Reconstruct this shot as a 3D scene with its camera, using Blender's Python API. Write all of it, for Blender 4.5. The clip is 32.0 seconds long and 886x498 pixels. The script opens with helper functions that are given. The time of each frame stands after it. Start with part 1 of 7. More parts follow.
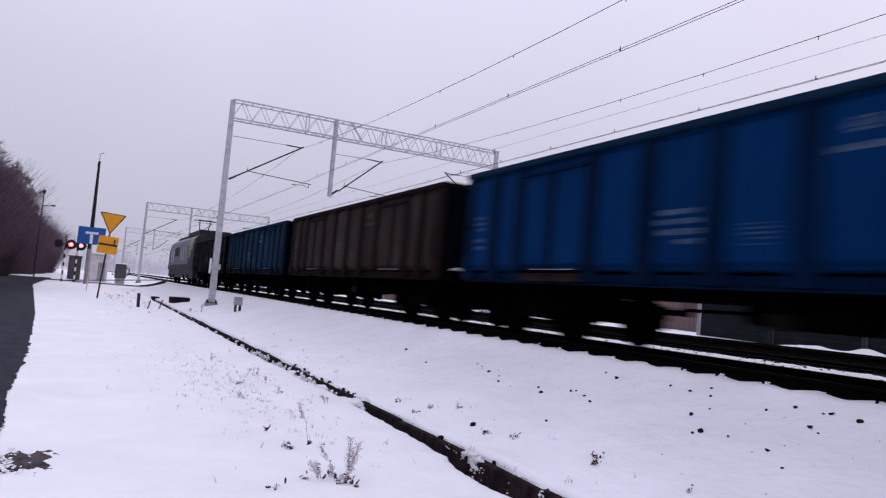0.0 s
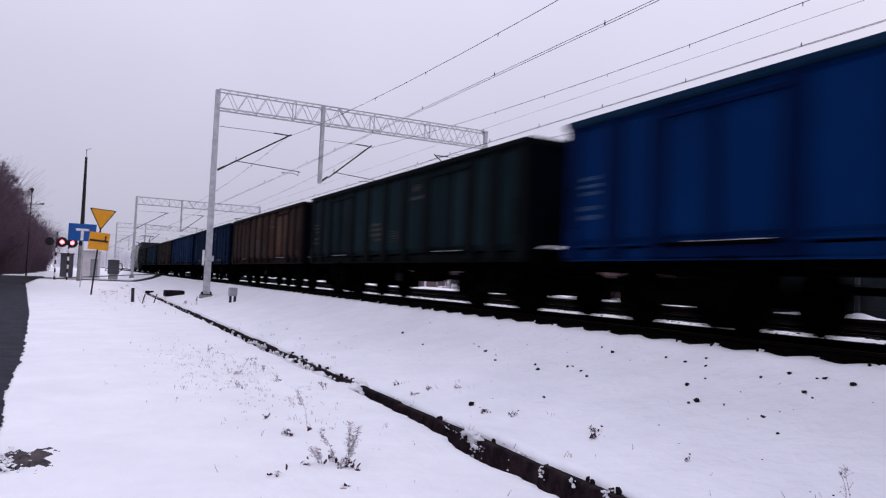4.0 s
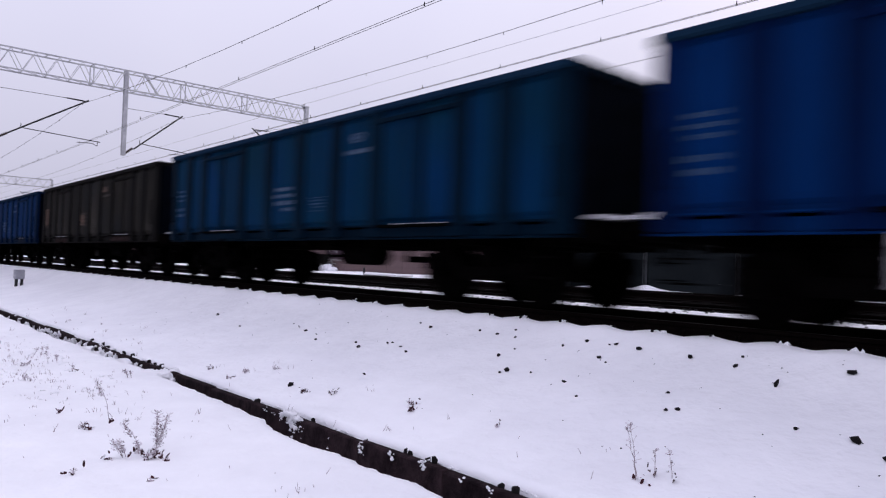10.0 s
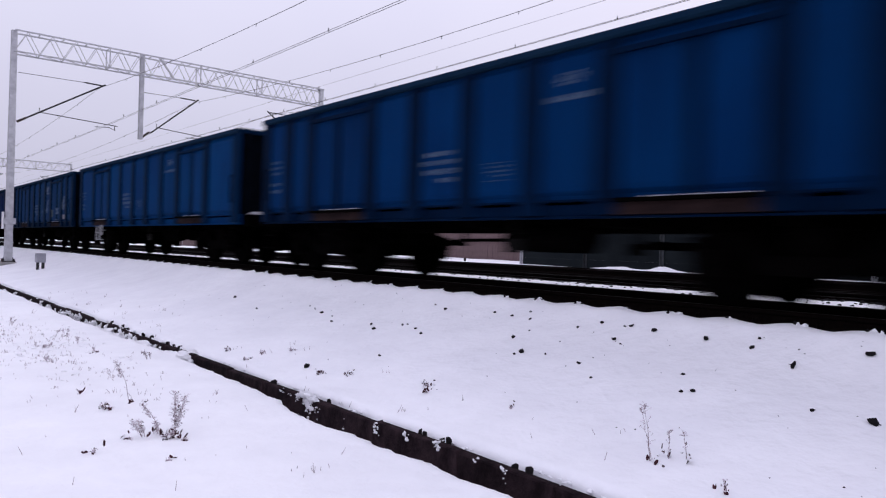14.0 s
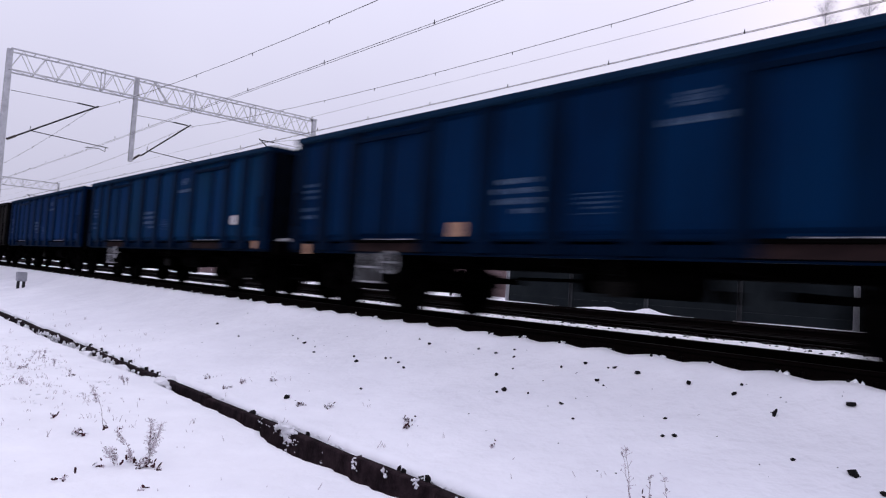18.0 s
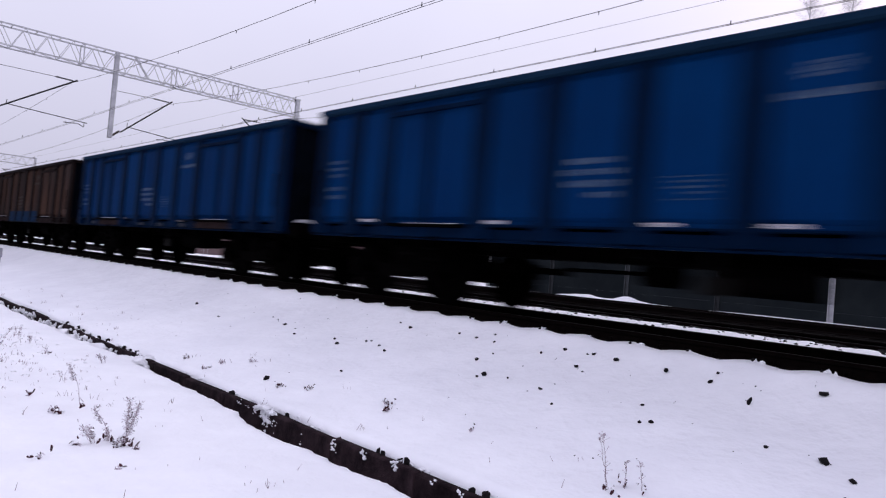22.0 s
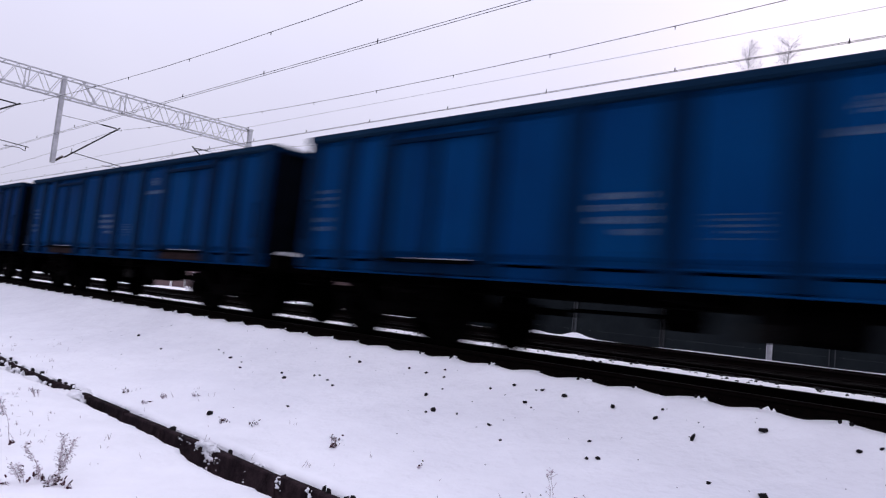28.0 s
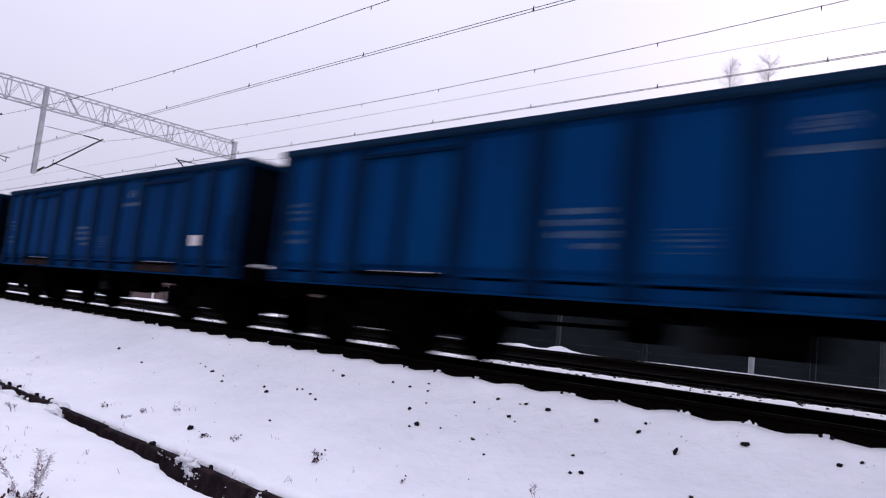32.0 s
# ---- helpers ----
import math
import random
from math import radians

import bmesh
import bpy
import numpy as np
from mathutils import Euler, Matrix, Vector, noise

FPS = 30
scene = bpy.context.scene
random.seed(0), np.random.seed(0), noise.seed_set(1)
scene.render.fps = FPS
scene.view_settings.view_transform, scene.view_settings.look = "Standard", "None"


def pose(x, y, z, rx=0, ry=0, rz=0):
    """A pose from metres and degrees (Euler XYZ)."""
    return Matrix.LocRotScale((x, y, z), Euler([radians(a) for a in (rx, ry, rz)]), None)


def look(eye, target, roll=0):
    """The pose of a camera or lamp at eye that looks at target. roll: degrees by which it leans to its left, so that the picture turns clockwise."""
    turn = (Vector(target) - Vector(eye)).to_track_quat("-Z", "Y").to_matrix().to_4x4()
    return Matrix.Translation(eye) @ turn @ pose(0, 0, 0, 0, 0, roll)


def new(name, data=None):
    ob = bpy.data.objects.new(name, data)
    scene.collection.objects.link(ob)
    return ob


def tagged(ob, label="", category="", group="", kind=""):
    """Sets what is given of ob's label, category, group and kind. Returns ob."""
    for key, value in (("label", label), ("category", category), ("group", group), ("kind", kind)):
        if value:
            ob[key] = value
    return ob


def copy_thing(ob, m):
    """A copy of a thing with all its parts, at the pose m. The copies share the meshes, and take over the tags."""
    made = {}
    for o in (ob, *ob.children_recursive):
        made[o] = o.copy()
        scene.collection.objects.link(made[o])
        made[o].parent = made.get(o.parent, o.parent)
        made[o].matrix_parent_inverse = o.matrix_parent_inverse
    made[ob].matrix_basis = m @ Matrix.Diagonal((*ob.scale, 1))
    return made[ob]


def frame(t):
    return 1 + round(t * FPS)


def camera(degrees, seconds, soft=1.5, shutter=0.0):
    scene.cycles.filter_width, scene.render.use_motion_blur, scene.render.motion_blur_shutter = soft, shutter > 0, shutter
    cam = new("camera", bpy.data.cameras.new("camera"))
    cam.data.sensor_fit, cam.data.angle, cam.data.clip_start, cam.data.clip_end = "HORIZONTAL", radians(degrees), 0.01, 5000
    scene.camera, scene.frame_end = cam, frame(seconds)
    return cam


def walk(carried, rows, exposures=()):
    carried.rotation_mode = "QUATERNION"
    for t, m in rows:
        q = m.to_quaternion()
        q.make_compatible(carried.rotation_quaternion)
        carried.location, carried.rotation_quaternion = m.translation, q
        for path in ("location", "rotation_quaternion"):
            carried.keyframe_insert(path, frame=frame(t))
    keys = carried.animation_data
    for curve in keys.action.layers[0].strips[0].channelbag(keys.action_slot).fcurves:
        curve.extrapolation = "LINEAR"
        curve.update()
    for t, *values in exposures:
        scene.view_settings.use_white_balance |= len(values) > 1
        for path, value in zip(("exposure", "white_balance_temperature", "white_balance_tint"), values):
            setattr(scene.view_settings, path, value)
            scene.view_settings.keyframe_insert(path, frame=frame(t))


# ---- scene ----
cam = camera(64.92, 32.0, soft=1.2, shutter=0.85)
PATH = [
    (0, pose(-0.042, 0.020, 1.499, 94.08, -4.88, -26.87)),
    (0.5, pose(-0.044, 0.022, 1.499, 93.80, -4.49, -26.19)),
    (1, pose(-0.042, 0.016, 1.494, 93.62, -4.01, -25.47)),
    (1.5, pose(-0.040, 0.014, 1.495, 93.60, -3.12, -25.73)),
    (2, pose(-0.041, 0.018, 1.500, 93.44, -3.47, -25.84)),
    (2.5, pose(-0.039, 0.012, 1.495, 93.05, -2.63, -25.79)),
    (4.5, pose(-0.023, 0.014, 1.494, 92.55, -2.80, -27.59)),
    (5, pose(-0.022, 0.015, 1.495, 92.35, -3.18, -27.91)),
    (5.5, pose(-0.020, 0.013, 1.495, 91.95, -3.56, -29.09)),
    (6, pose(-0.017, 0.010, 1.494, 91.86, -3.23, -30.87)),
    (6.5, pose(-0.012, 0.010, 1.495, 91.84, -3.03, -32.14)),
    (7, pose(-0.009, 0.010, 1.495, 90.97, -2.63, -34.18)),
    (7.5, pose(-0.003, 0.008, 1.496, 91.10, -2.80, -36.72)),
    (8, pose(0.003, 0.002, 1.496, 91.49, -2.78, -39.57)),
    (8.5, pose(0.003, 0.001, 1.496, 91.67, -2.35, -40.57)),
    (9, pose(0.003, -0.000, 1.493, 91.81, -1.96, -41.06)),
    (9.5, pose(0.005, -0.002, 1.491, 91.75, -2.00, -41.48)),
    (10, pose(0.002, 0.002, 1.493, 91.42, -1.89, -41.78)),
    (10.5, pose(0.005, 0.000, 1.493, 91.53, -2.21, -42.99)),
    (11, pose(0.009, 0.003, 1.497, 91.11, -2.59, -44.71)),
    (11.5, pose(0.020, -0.003, 1.491, 90.92, -2.60, -45.30)),
    (12, pose(0.027, -0.007, 1.489, 90.61, -1.97, -44.46)),
    (12.5, pose(0.026, -0.006, 1.492, 90.41, -1.68, -43.43)),
    (13, pose(0.025, -0.009, 1.488, 90.08, -1.57, -41.61)),
    (13.5, pose(0.024, -0.006, 1.489, 89.95, -1.49, -40.82)),
    (15.5, pose(0.004, -0.006, 1.496, 89.91, -2.37, -39.67)),
    (16, pose(0.007, 0.001, 1.498, 90.45, -3.11, -40.44)),
    (16.5, pose(0.008, 0.004, 1.500, 91.09, -3.94, -40.68)),
    (17, pose(0.007, 0.005, 1.503, 92.02, -4.36, -40.89)),
    (17.5, pose(0.010, -0.005, 1.502, 92.38, -4.22, -41.56)),
    (18, pose(0.014, -0.009, 1.504, 92.74, -3.81, -41.61)),
    (18.5, pose(0.014, -0.007, 1.502, 92.06, -3.79, -42.06)),
    (19, pose(0.014, -0.002, 1.502, 91.54, -3.99, -42.00)),
    (19.5, pose(0.014, 0.002, 1.500, 91.38, -4.43, -41.87)),
    (20, pose(0.010, 0.005, 1.500, 91.51, -4.36, -42.23)),
    (20.5, pose(0.010, 0.001, 1.499, 91.54, -4.53, -42.44)),
    (21, pose(0.010, 0.000, 1.499, 91.39, -4.66, -42.31)),
    (21.5, pose(0.010, -0.003, 1.499, 91.38, -4.58, -42.76)),
    (22, pose(0.007, 0.001, 1.501, 91.58, -4.95, -43.15)),
    (22.5, pose(0.004, 0.000, 1.498, 91.80, -5.18, -43.34)),
    (23, pose(-0.003, 0.006, 1.503, 92.16, -5.32, -43.30)),
    (23.5, pose(-0.008, 0.001, 1.505, 92.28, -5.39, -43.86)),
    (24, pose(-0.011, 0.003, 1.509, 92.51, -5.61, -44.05)),
    (24.5, pose(-0.011, 0.003, 1.507, 92.75, -5.90, -44.13)),
    (25, pose(-0.011, 0.001, 1.507, 92.88, -5.67, -44.48)),
    (25.5, pose(-0.008, -0.005, 1.505, 92.90, -5.41, -44.48)),
    (27.5, pose(-0.004, -0.017, 1.505, 93.69, -5.23, -46.27)),
    (28, pose(-0.009, -0.012, 1.508, 94.74, -5.71, -47.21)),
    (28.5, pose(-0.005, -0.015, 1.508, 94.88, -5.83, -47.43)),
    (29, pose(-0.009, -0.012, 1.508, 95.21, -5.88, -47.46)),
    (29.5, pose(-0.009, -0.014, 1.510, 95.60, -5.83, -48.15)),
    (30, pose(-0.004, -0.018, 1.509, 95.57, -5.83, -48.26)),
    (30.5, pose(-0.002, -0.017, 1.512, 95.47, -5.77, -48.17)),
    (31, pose(0.001, -0.021, 1.510, 95.52, -5.56, -48.25)),
    (31.5, pose(-0.002, -0.021, 1.511, 95.71, -5.54, -48.44)),
    (32, pose(-0.005, -0.018, 1.512, 95.95, -5.82, -48.47)),
]
walk(cam, PATH, exposures=((0.0, -0.29), (6.0, -0.26), (12.0, -0.14), (18.0, -0.15), (25.0, -0.08), (32.0, -0.09)))

# ---- light: an even winter overcast ----
world = bpy.data.worlds.new("overcast")
scene.world = world
world.use_nodes = True
wn = world.node_tree.nodes
wl = world.node_tree.links
bg = wn["Background"]
sky = wn.new("ShaderNodeTexSky")
sky.sky_type = "NISHITA"
sky.sun_disc = False
sky.sun_elevation = radians(22)
sky.sun_rotation = radians(75)
sky.dust_density = 4.0
scaled = wn.new("ShaderNodeMixRGB")
scaled.blend_type = "MULTIPLY"
scaled.inputs[0].default_value = 1.0
scaled.inputs[2].default_value = (0.05, 0.05, 0.05, 1)
coord = wn.new("ShaderNodeTexCoord")
cloud = wn.new("ShaderNodeTexNoise")
cloud.inputs["Scale"].default_value = 1.6
cloud.inputs["Detail"].default_value = 4.0
ramp = wn.new("ShaderNodeValToRGB")
ramp.color_ramp.elements[0].position = 0.3
ramp.color_ramp.elements[0].color = (0.69, 0.675, 0.875, 1)
ramp.color_ramp.elements[1].position = 0.75
ramp.color_ramp.elements[1].color = (0.78, 0.765, 0.95, 1)
cover = wn.new("ShaderNodeMixRGB")
cover.inputs[0].default_value = 0.93
wl.new(coord.outputs["Generated"], cloud.inputs["Vector"])
wl.new(cloud.outputs["Fac"], ramp.inputs[0])
wl.new(sky.outputs[0], scaled.inputs[1])
wl.new(scaled.outputs[0], cover.inputs[1])
wl.new(ramp.outputs[0], cover.inputs[2])
# an overcast sky is brighter overhead than at the horizon
sep = wn.new("ShaderNodeSeparateXYZ")
wl.new(coord.outputs["Generated"], sep.inputs[0])
rise = wn.new("ShaderNodeMapRange")
rise.inputs["From Min"].default_value = 0.0
rise.inputs["From Max"].default_value = 1.0
rise.inputs["To Min"].default_value = 0.86
rise.inputs["To Max"].default_value = 1.95
wl.new(sep.outputs["Z"], rise.inputs["Value"])
lift = wn.new("ShaderNodeVectorMath")
lift.operation = "SCALE"
wl.new(cover.outputs[0], lift.inputs[0])
wl.new(rise.outputs[0], lift.inputs["Scale"])
wl.new(lift.outputs[0], bg.inputs["Color"])
bg.inputs["Strength"].default_value = 1.0

sun = new("sun", bpy.data.lights.new("sun", "SUN"))
sun.data.energy = 0.5
sun.data.angle = radians(40)
sun.data.color = (1.0, 0.95, 0.9)
sun.matrix_world = look((0, 0, 30), (30 * math.cos(radians(15)) * -1, 8, 0))


# ---- materials ----
def material(name, dark, light, rough=0.7, metal=0.0, scale=6.0, bump=0.15, fine=60.0, contrast=(0.35, 0.7), stretch=(1, 1, 1), emit=None, power=0.0, rand=0.0, spec=0.25, swell=0.0):
    """A surface whose colour wanders between two tones at two scales, with a fine relief."""
    m = bpy.data.materials.new(name)
    m.use_nodes = True
    n, l = m.node_tree.nodes, m.node_tree.links
    b = n["Principled BSDF"]
    b.inputs["Roughness"].default_value = rough
    b.inputs["Metallic"].default_value = metal
    b.inputs["Specular IOR Level"].default_value = spec
    tc = n.new("ShaderNodeTexCoord")
    mp = n.new("ShaderNodeMapping")
    mp.inputs["Scale"].default_value = stretch
    l.new(tc.outputs["Object"], mp.inputs["Vector"])
    big = n.new("ShaderNodeTexNoise")
    big.inputs["Scale"].default_value = scale
    big.inputs["Detail"].default_value = 6.0
    big.inputs["Roughness"].default_value = 0.65
    l.new(mp.outputs["Vector"], big.inputs["Vector"])
    rp = n.new("ShaderNodeValToRGB")
    rp.color_ramp.elements[0].position, rp.color_ramp.elements[1].position = contrast
    rp.color_ramp.elements[0].color = (*dark, 1)
    rp.color_ramp.elements[1].color = (*light, 1)
    l.new(big.outputs["Fac"], rp.inputs[0])
    colour = rp.outputs[0]
    if rand:
        info = n.new("ShaderNodeObjectInfo")
        hsv = n.new("ShaderNodeHueSaturation")
        mr = n.new("ShaderNodeMapRange")
        mr.inputs["To Min"].default_value = 1 - rand
        mr.inputs["To Max"].default_value = 1 + rand
        l.new(info.outputs["Random"], mr.inputs["Value"])
        l.new(mr.outputs[0], hsv.inputs["Value"])
        l.new(colour, hsv.inputs["Color"])
        colour = hsv.outputs[0]
    l.new(colour, b.inputs["Base Color"])
    small = n.new("ShaderNodeTexNoise")
    small.inputs["Scale"].default_value = fine
    small.inputs["Detail"].default_value = 3.0
    l.new(tc.outputs["Object"], small.inputs["Vector"])
    bp = n.new("ShaderNodeBump")
    bp.inputs["Strength"].default_value = bump
    bp.inputs["Distance"].default_value = 0.02
    l.new(small.outputs["Fac"], bp.inputs["Height"])
    if swell:
        # broad soft hummocks under the grain
        hum = n.new("ShaderNodeTexNoise")
        hum.inputs["Scale"].default_value = 3.2
        hum.inputs["Detail"].default_value = 4.0
        l.new(tc.outputs["Object"], hum.inputs["Vector"])
        broad = n.new("ShaderNodeBump")
        broad.inputs["Strength"].default_value = 1.0
        broad.inputs["Distance"].default_value = swell
        l.new(hum.outputs["Fac"], broad.inputs["Height"])
        l.new(broad.outputs[0], bp.inputs["Normal"])
    l.new(bp.outputs[0], b.inputs["Normal"])
    if emit:
        b.inputs["Emission Color"].default_value = (*emit, 1)
        b.inputs["Emission Strength"].default_value = power
    return m


PAINT_SCALE = 0.60  # one factor that darkens every wagon paint alike


def wagon_paint(name, base, worn, dirt, dirt_amount=0.5, patch=None, rough=0.62, spec=0.02, vary=0.10):
    """Weathered wagon paint: faded areas, vertical streaks of dirt, rust specks."""
    m = bpy.data.materials.new(name)
    m.use_nodes = True
    n, l = m.node_tree.nodes, m.node_tree.links
    b = n["Principled BSDF"]
    b.inputs["Roughness"].default_value = rough
    b.inputs["Specular IOR Level"].default_value = spec
    tc = n.new("ShaderNodeTexCoord")

    def noise_at(scale, stretch, lo, hi, detail=5.0):
        mp = n.new("ShaderNodeMapping")
        mp.inputs["Scale"].default_value = stretch
        info = n.new("ShaderNodeObjectInfo")
        mul = n.new("ShaderNodeMath")
        mul.operation = "MULTIPLY"
        mul.inputs[1].default_value = 37.0
        l.new(info.outputs["Random"], mul.inputs[0])
        cmb = n.new("ShaderNodeCombineXYZ")
        l.new(mul.outputs[0], cmb.inputs[0])
        l.new(mul.outputs[0], cmb.inputs[1])
        l.new(cmb.outputs[0], mp.inputs["Location"])
        l.new(tc.outputs["Object"], mp.inputs["Vector"])
        t = n.new("ShaderNodeTexNoise")
        t.inputs["Scale"].default_value = scale
        t.inputs["Detail"].default_value = detail
        l.new(mp.outputs[0], t.inputs["Vector"])
        r = n.new("ShaderNodeMapRange")
        r.inputs["From Min"].default_value = lo
        r.inputs["From Max"].default_value = hi
        l.new(t.outputs["Fac"], r.inputs["Value"])
        return r.outputs[0]

    def mix(fac, a, c):
        x = n.new("ShaderNodeMixRGB")
        l.new(fac, x.inputs[0])
        if isinstance(a, tuple):
            x.inputs[1].default_value = (*a, 1)
        else:
            l.new(a, x.inputs[1])
        x.inputs[2].default_value = (*c, 1)
        return x.outputs[0]

    base, worn, dirt = (tuple(PAINT_SCALE * c for c in q) for q in (base, worn, dirt))
    patch = tuple(PAINT_SCALE * c for c in patch) if patch else None
    col = mix(noise_at(0.7, (1, 1, 0.7), 0.4, 0.65), base, worn)
    if patch:
        col = mix(noise_at(0.8, (1, 1, 0.6), 0.45, 0.72, 4.0), col, patch)
    streak = noise_at(5.0, (1, 1, 0.12), 0.42, 0.42 + 0.4 / max(dirt_amount, 0.1))
    col = mix(streak, col, dirt)
    col = mix(noise_at(26.0, (1, 1, 1), 0.70, 0.78), col, (0.03, 0.013, 0.008))
    # no two panels have faded alike
    info = n.new("ShaderNodeObjectInfo")
    fade = n.new("ShaderNodeMapRange")
    fade.inputs["To Min"].default_value = 1 - vary
    fade.inputs["To Max"].default_value = 1 + vary
    l.new(info.outputs["Random"], fade.inputs["Value"])
    hsv = n.new("ShaderNodeHueSaturation")
    l.new(fade.outputs[0], hsv.inputs["Value"])
    l.new(col, hsv.inputs["Color"])
    l.new(hsv.outputs[0], b.inputs["Base Color"])
    small = n.new("ShaderNodeTexNoise")
    small.inputs["Scale"].default_value = 9.0
    l.new(tc.outputs["Object"], small.inputs["Vector"])
    bp = n.new("ShaderNodeBump")
    bp.inputs["Strength"].default_value = 0.25
    bp.inputs["Distance"].default_value = 0.03
    l.new(small.outputs["Fac"], bp.inputs["Height"])
    l.new(bp.outputs[0], b.inputs["Normal"])
    return m


SNOW = material("snow", (0.79, 0.79, 0.815), (0.87, 0.87, 0.89), 0.85, 0, 0.9, 0.22, 15.0, swell=0.045)
OLD_SNOW = material("dusty_snow", (0.30, 0.29, 0.32), (0.62, 0.61, 0.64), 0.85, 0, 7.0, 0.35, 30)
ASPHALT = material("wet_asphalt", (0.018, 0.0185, 0.026), (0.038, 0.039, 0.053), 0.75, 0, 3.0, 0.3, 120, spec=0.06)
# ballast, rails and sleepers carry the train's shade in their near-black colours
BALLAST = material("shade_dark_ballast", (0.0012, 0.001, 0.001), (0.0055, 0.0042, 0.004), 0.95, 0, 14.0, 0.9, 40, spec=0.015)
RAIL_RUST = material("rusty_shaded_rail", (0.0025, 0.0018, 0.0018), (0.007, 0.0045, 0.004), 0.85, 0.0, 12.0, 0.3, 80, spec=0.03)
RAIL_TOP = material("worn_rail_top", (0.006, 0.0055, 0.0055), (0.018, 0.017, 0.016), 0.7, 0.0, 12.0, 0.1, 80, spec=0.06)
SLEEPER = material("stained_shaded_concrete_sleeper", (0.0016, 0.0013, 0.0013), (0.006, 0.0048, 0.0046), 0.95, 0, 6.0, 0.4, 60, spec=0.015)
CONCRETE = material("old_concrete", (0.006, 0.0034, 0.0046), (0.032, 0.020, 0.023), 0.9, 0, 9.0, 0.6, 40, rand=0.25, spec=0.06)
CONCRETE_PALE = material("pale_concrete", (0.22, 0.21, 0.2), (0.4, 0.38, 0.37), 0.85, 0, 4.0, 0.4, 50)
GALV = material("galvanised_steel", (0.40, 0.40, 0.42), (0.60, 0.60, 0.62), 0.6, 0.25, 5.0, 0.1, 60)
STEEL_DULL = material("weathered_dull_steel", (0.035, 0.04, 0.045), (0.08, 0.085, 0.09), 0.8, 0.1, 5.0, 0.1, 60, rand=0.4)
STEEL_DARK = material("dark_steel", (0.014, 0.014, 0.016), (0.04, 0.037, 0.037), 0.6, 0.4, 8.0, 0.2, 60)
WIRE = material("oxidised_copper_wire", (0.06, 0.055, 0.055), (0.10, 0.09, 0.09), 0.6, 0.5, 8.0, 0.1, 60)
PORCELAIN = material("dark_brown_insulator", (0.016, 0.009, 0.008), (0.035, 0.02, 0.017), 0.3, 0, 8.0, 0.05, 60)
# underframe and wheels: grime, plus the shade beneath the wagons put into the colour
UNDER = material("grimy_shaded_underframe", (0.0005, 0.0005, 0.0006), (0.0024, 0.0019, 0.0019), 0.9, 0.0, 5.0, 0.4, 40, spec=0.008)
WHEEL = material("oily_shaded_wheel_steel", (0.0006, 0.0006, 0.0007), (0.0026, 0.0021, 0.002), 0.85, 0.0, 6.0, 0.2, 50, spec=0.01)
STEP = material("dirty_light_grey_steel", (0.16, 0.16, 0.17), (0.42, 0.42, 0.43), 0.7, 0.1, 8.0, 0.2, 40)
# end walls: grime and the shade between two wagons, both in the base colour
END = material("grimy_shaded_end_wall_paint", (0.0008, 0.0014, 0.0030), (0.0024, 0.0040, 0.0080), 0.85, 0.0, 3.0, 0.3, 30, spec=0.012)
LETTER = material("faded_white_lettering", (0.004, 0.026, 0.075), (0.09, 0.13, 0.18), 0.7, 0, 9.0, 0.05, 60)
LETTER_FAINT = material("almost_worn_off_lettering", (0.003, 0.026, 0.075), (0.040, 0.075, 0.125), 0.7, 0, 9.0, 0.05, 60)
# top rail: skylight on its face put into a greyer, lighter blue
TOP_LIT = material("sky_lit_blue_top_rail_paint", (0.003, 0.014, 0.034), (0.008, 0.025, 0.050), 0.8, 0, 2.5, 0.2, 40, spec=0.02)
RUSTY = material("rusty_sill_paint", (0.006, 0.0045, 0.005), (0.036, 0.021, 0.020), 0.8, 0, 5.0, 0.3, 50, spec=0.03)
LETTER_DULL = material("dirty_brown_lettering", (0.010, 0.008, 0.006), (0.045, 0.036, 0.028), 0.7, 0, 9.0, 0.05, 60)
LETTER_Y = material("faded_yellow_lettering", (0.010, 0.026, 0.036), (0.075, 0.070, 0.048), 0.7, 0, 9.0, 0.05, 60)
CARD = material("white_card", (0.6, 0.55, 0.52), (0.75, 0.7, 0.68), 0.7, 0, 9.0, 0.05, 60)
ORANGE = material("orange_card", (0.28, 0.15, 0.09), (0.40, 0.24, 0.16), 0.7, 0, 9.0, 0.05, 60)
COAL = material("coal", (0.008, 0.008, 0.009), (0.03, 0.03, 0.03), 0.6, 0, 10.0, 0.9, 20, spec=0.06)
STONE = material("dark_stone", (0.005, 0.0045, 0.005), (0.022, 0.02, 0.021), 0.9, 0, 10.0, 0.5, 40, rand=0.3, spec=0.06)
WEED = material("dry_weed", (0.16, 0.11, 0.12), (0.45, 0.37, 0.39), 0.9, 0, 20.0, 0.2, 60, spec=0.06)
MUD = material("trodden_mud", (0.045, 0.038, 0.042), (0.13, 0.11, 0.115), 0.9, 0, 9.0, 0.8, 40, spec=0.06)
WEED_DARK = material("dark_red_weed", (0.022, 0.008, 0.011), (0.09, 0.035, 0.042), 0.9, 0, 20.0, 0.2, 60, spec=0.06)
WEED_FROST = material("frosted_seed_heads", (0.44, 0.37, 0.41), (0.78, 0.73, 0.78), 0.9, 0, 20.0, 0.2, 60, spec=0.06)
BARK = material("bark", (0.03, 0.022, 0.02), (0.09, 0.06, 0.055), 0.9, 0, 6.0, 0.5, 30, spec=0.06)
TWIG = material("red_brown_twigs", (0.066, 0.042, 0.058), (0.17, 0.115, 0.145), 0.9, 0, 3.0, 0.2, 30, spec=0.06)
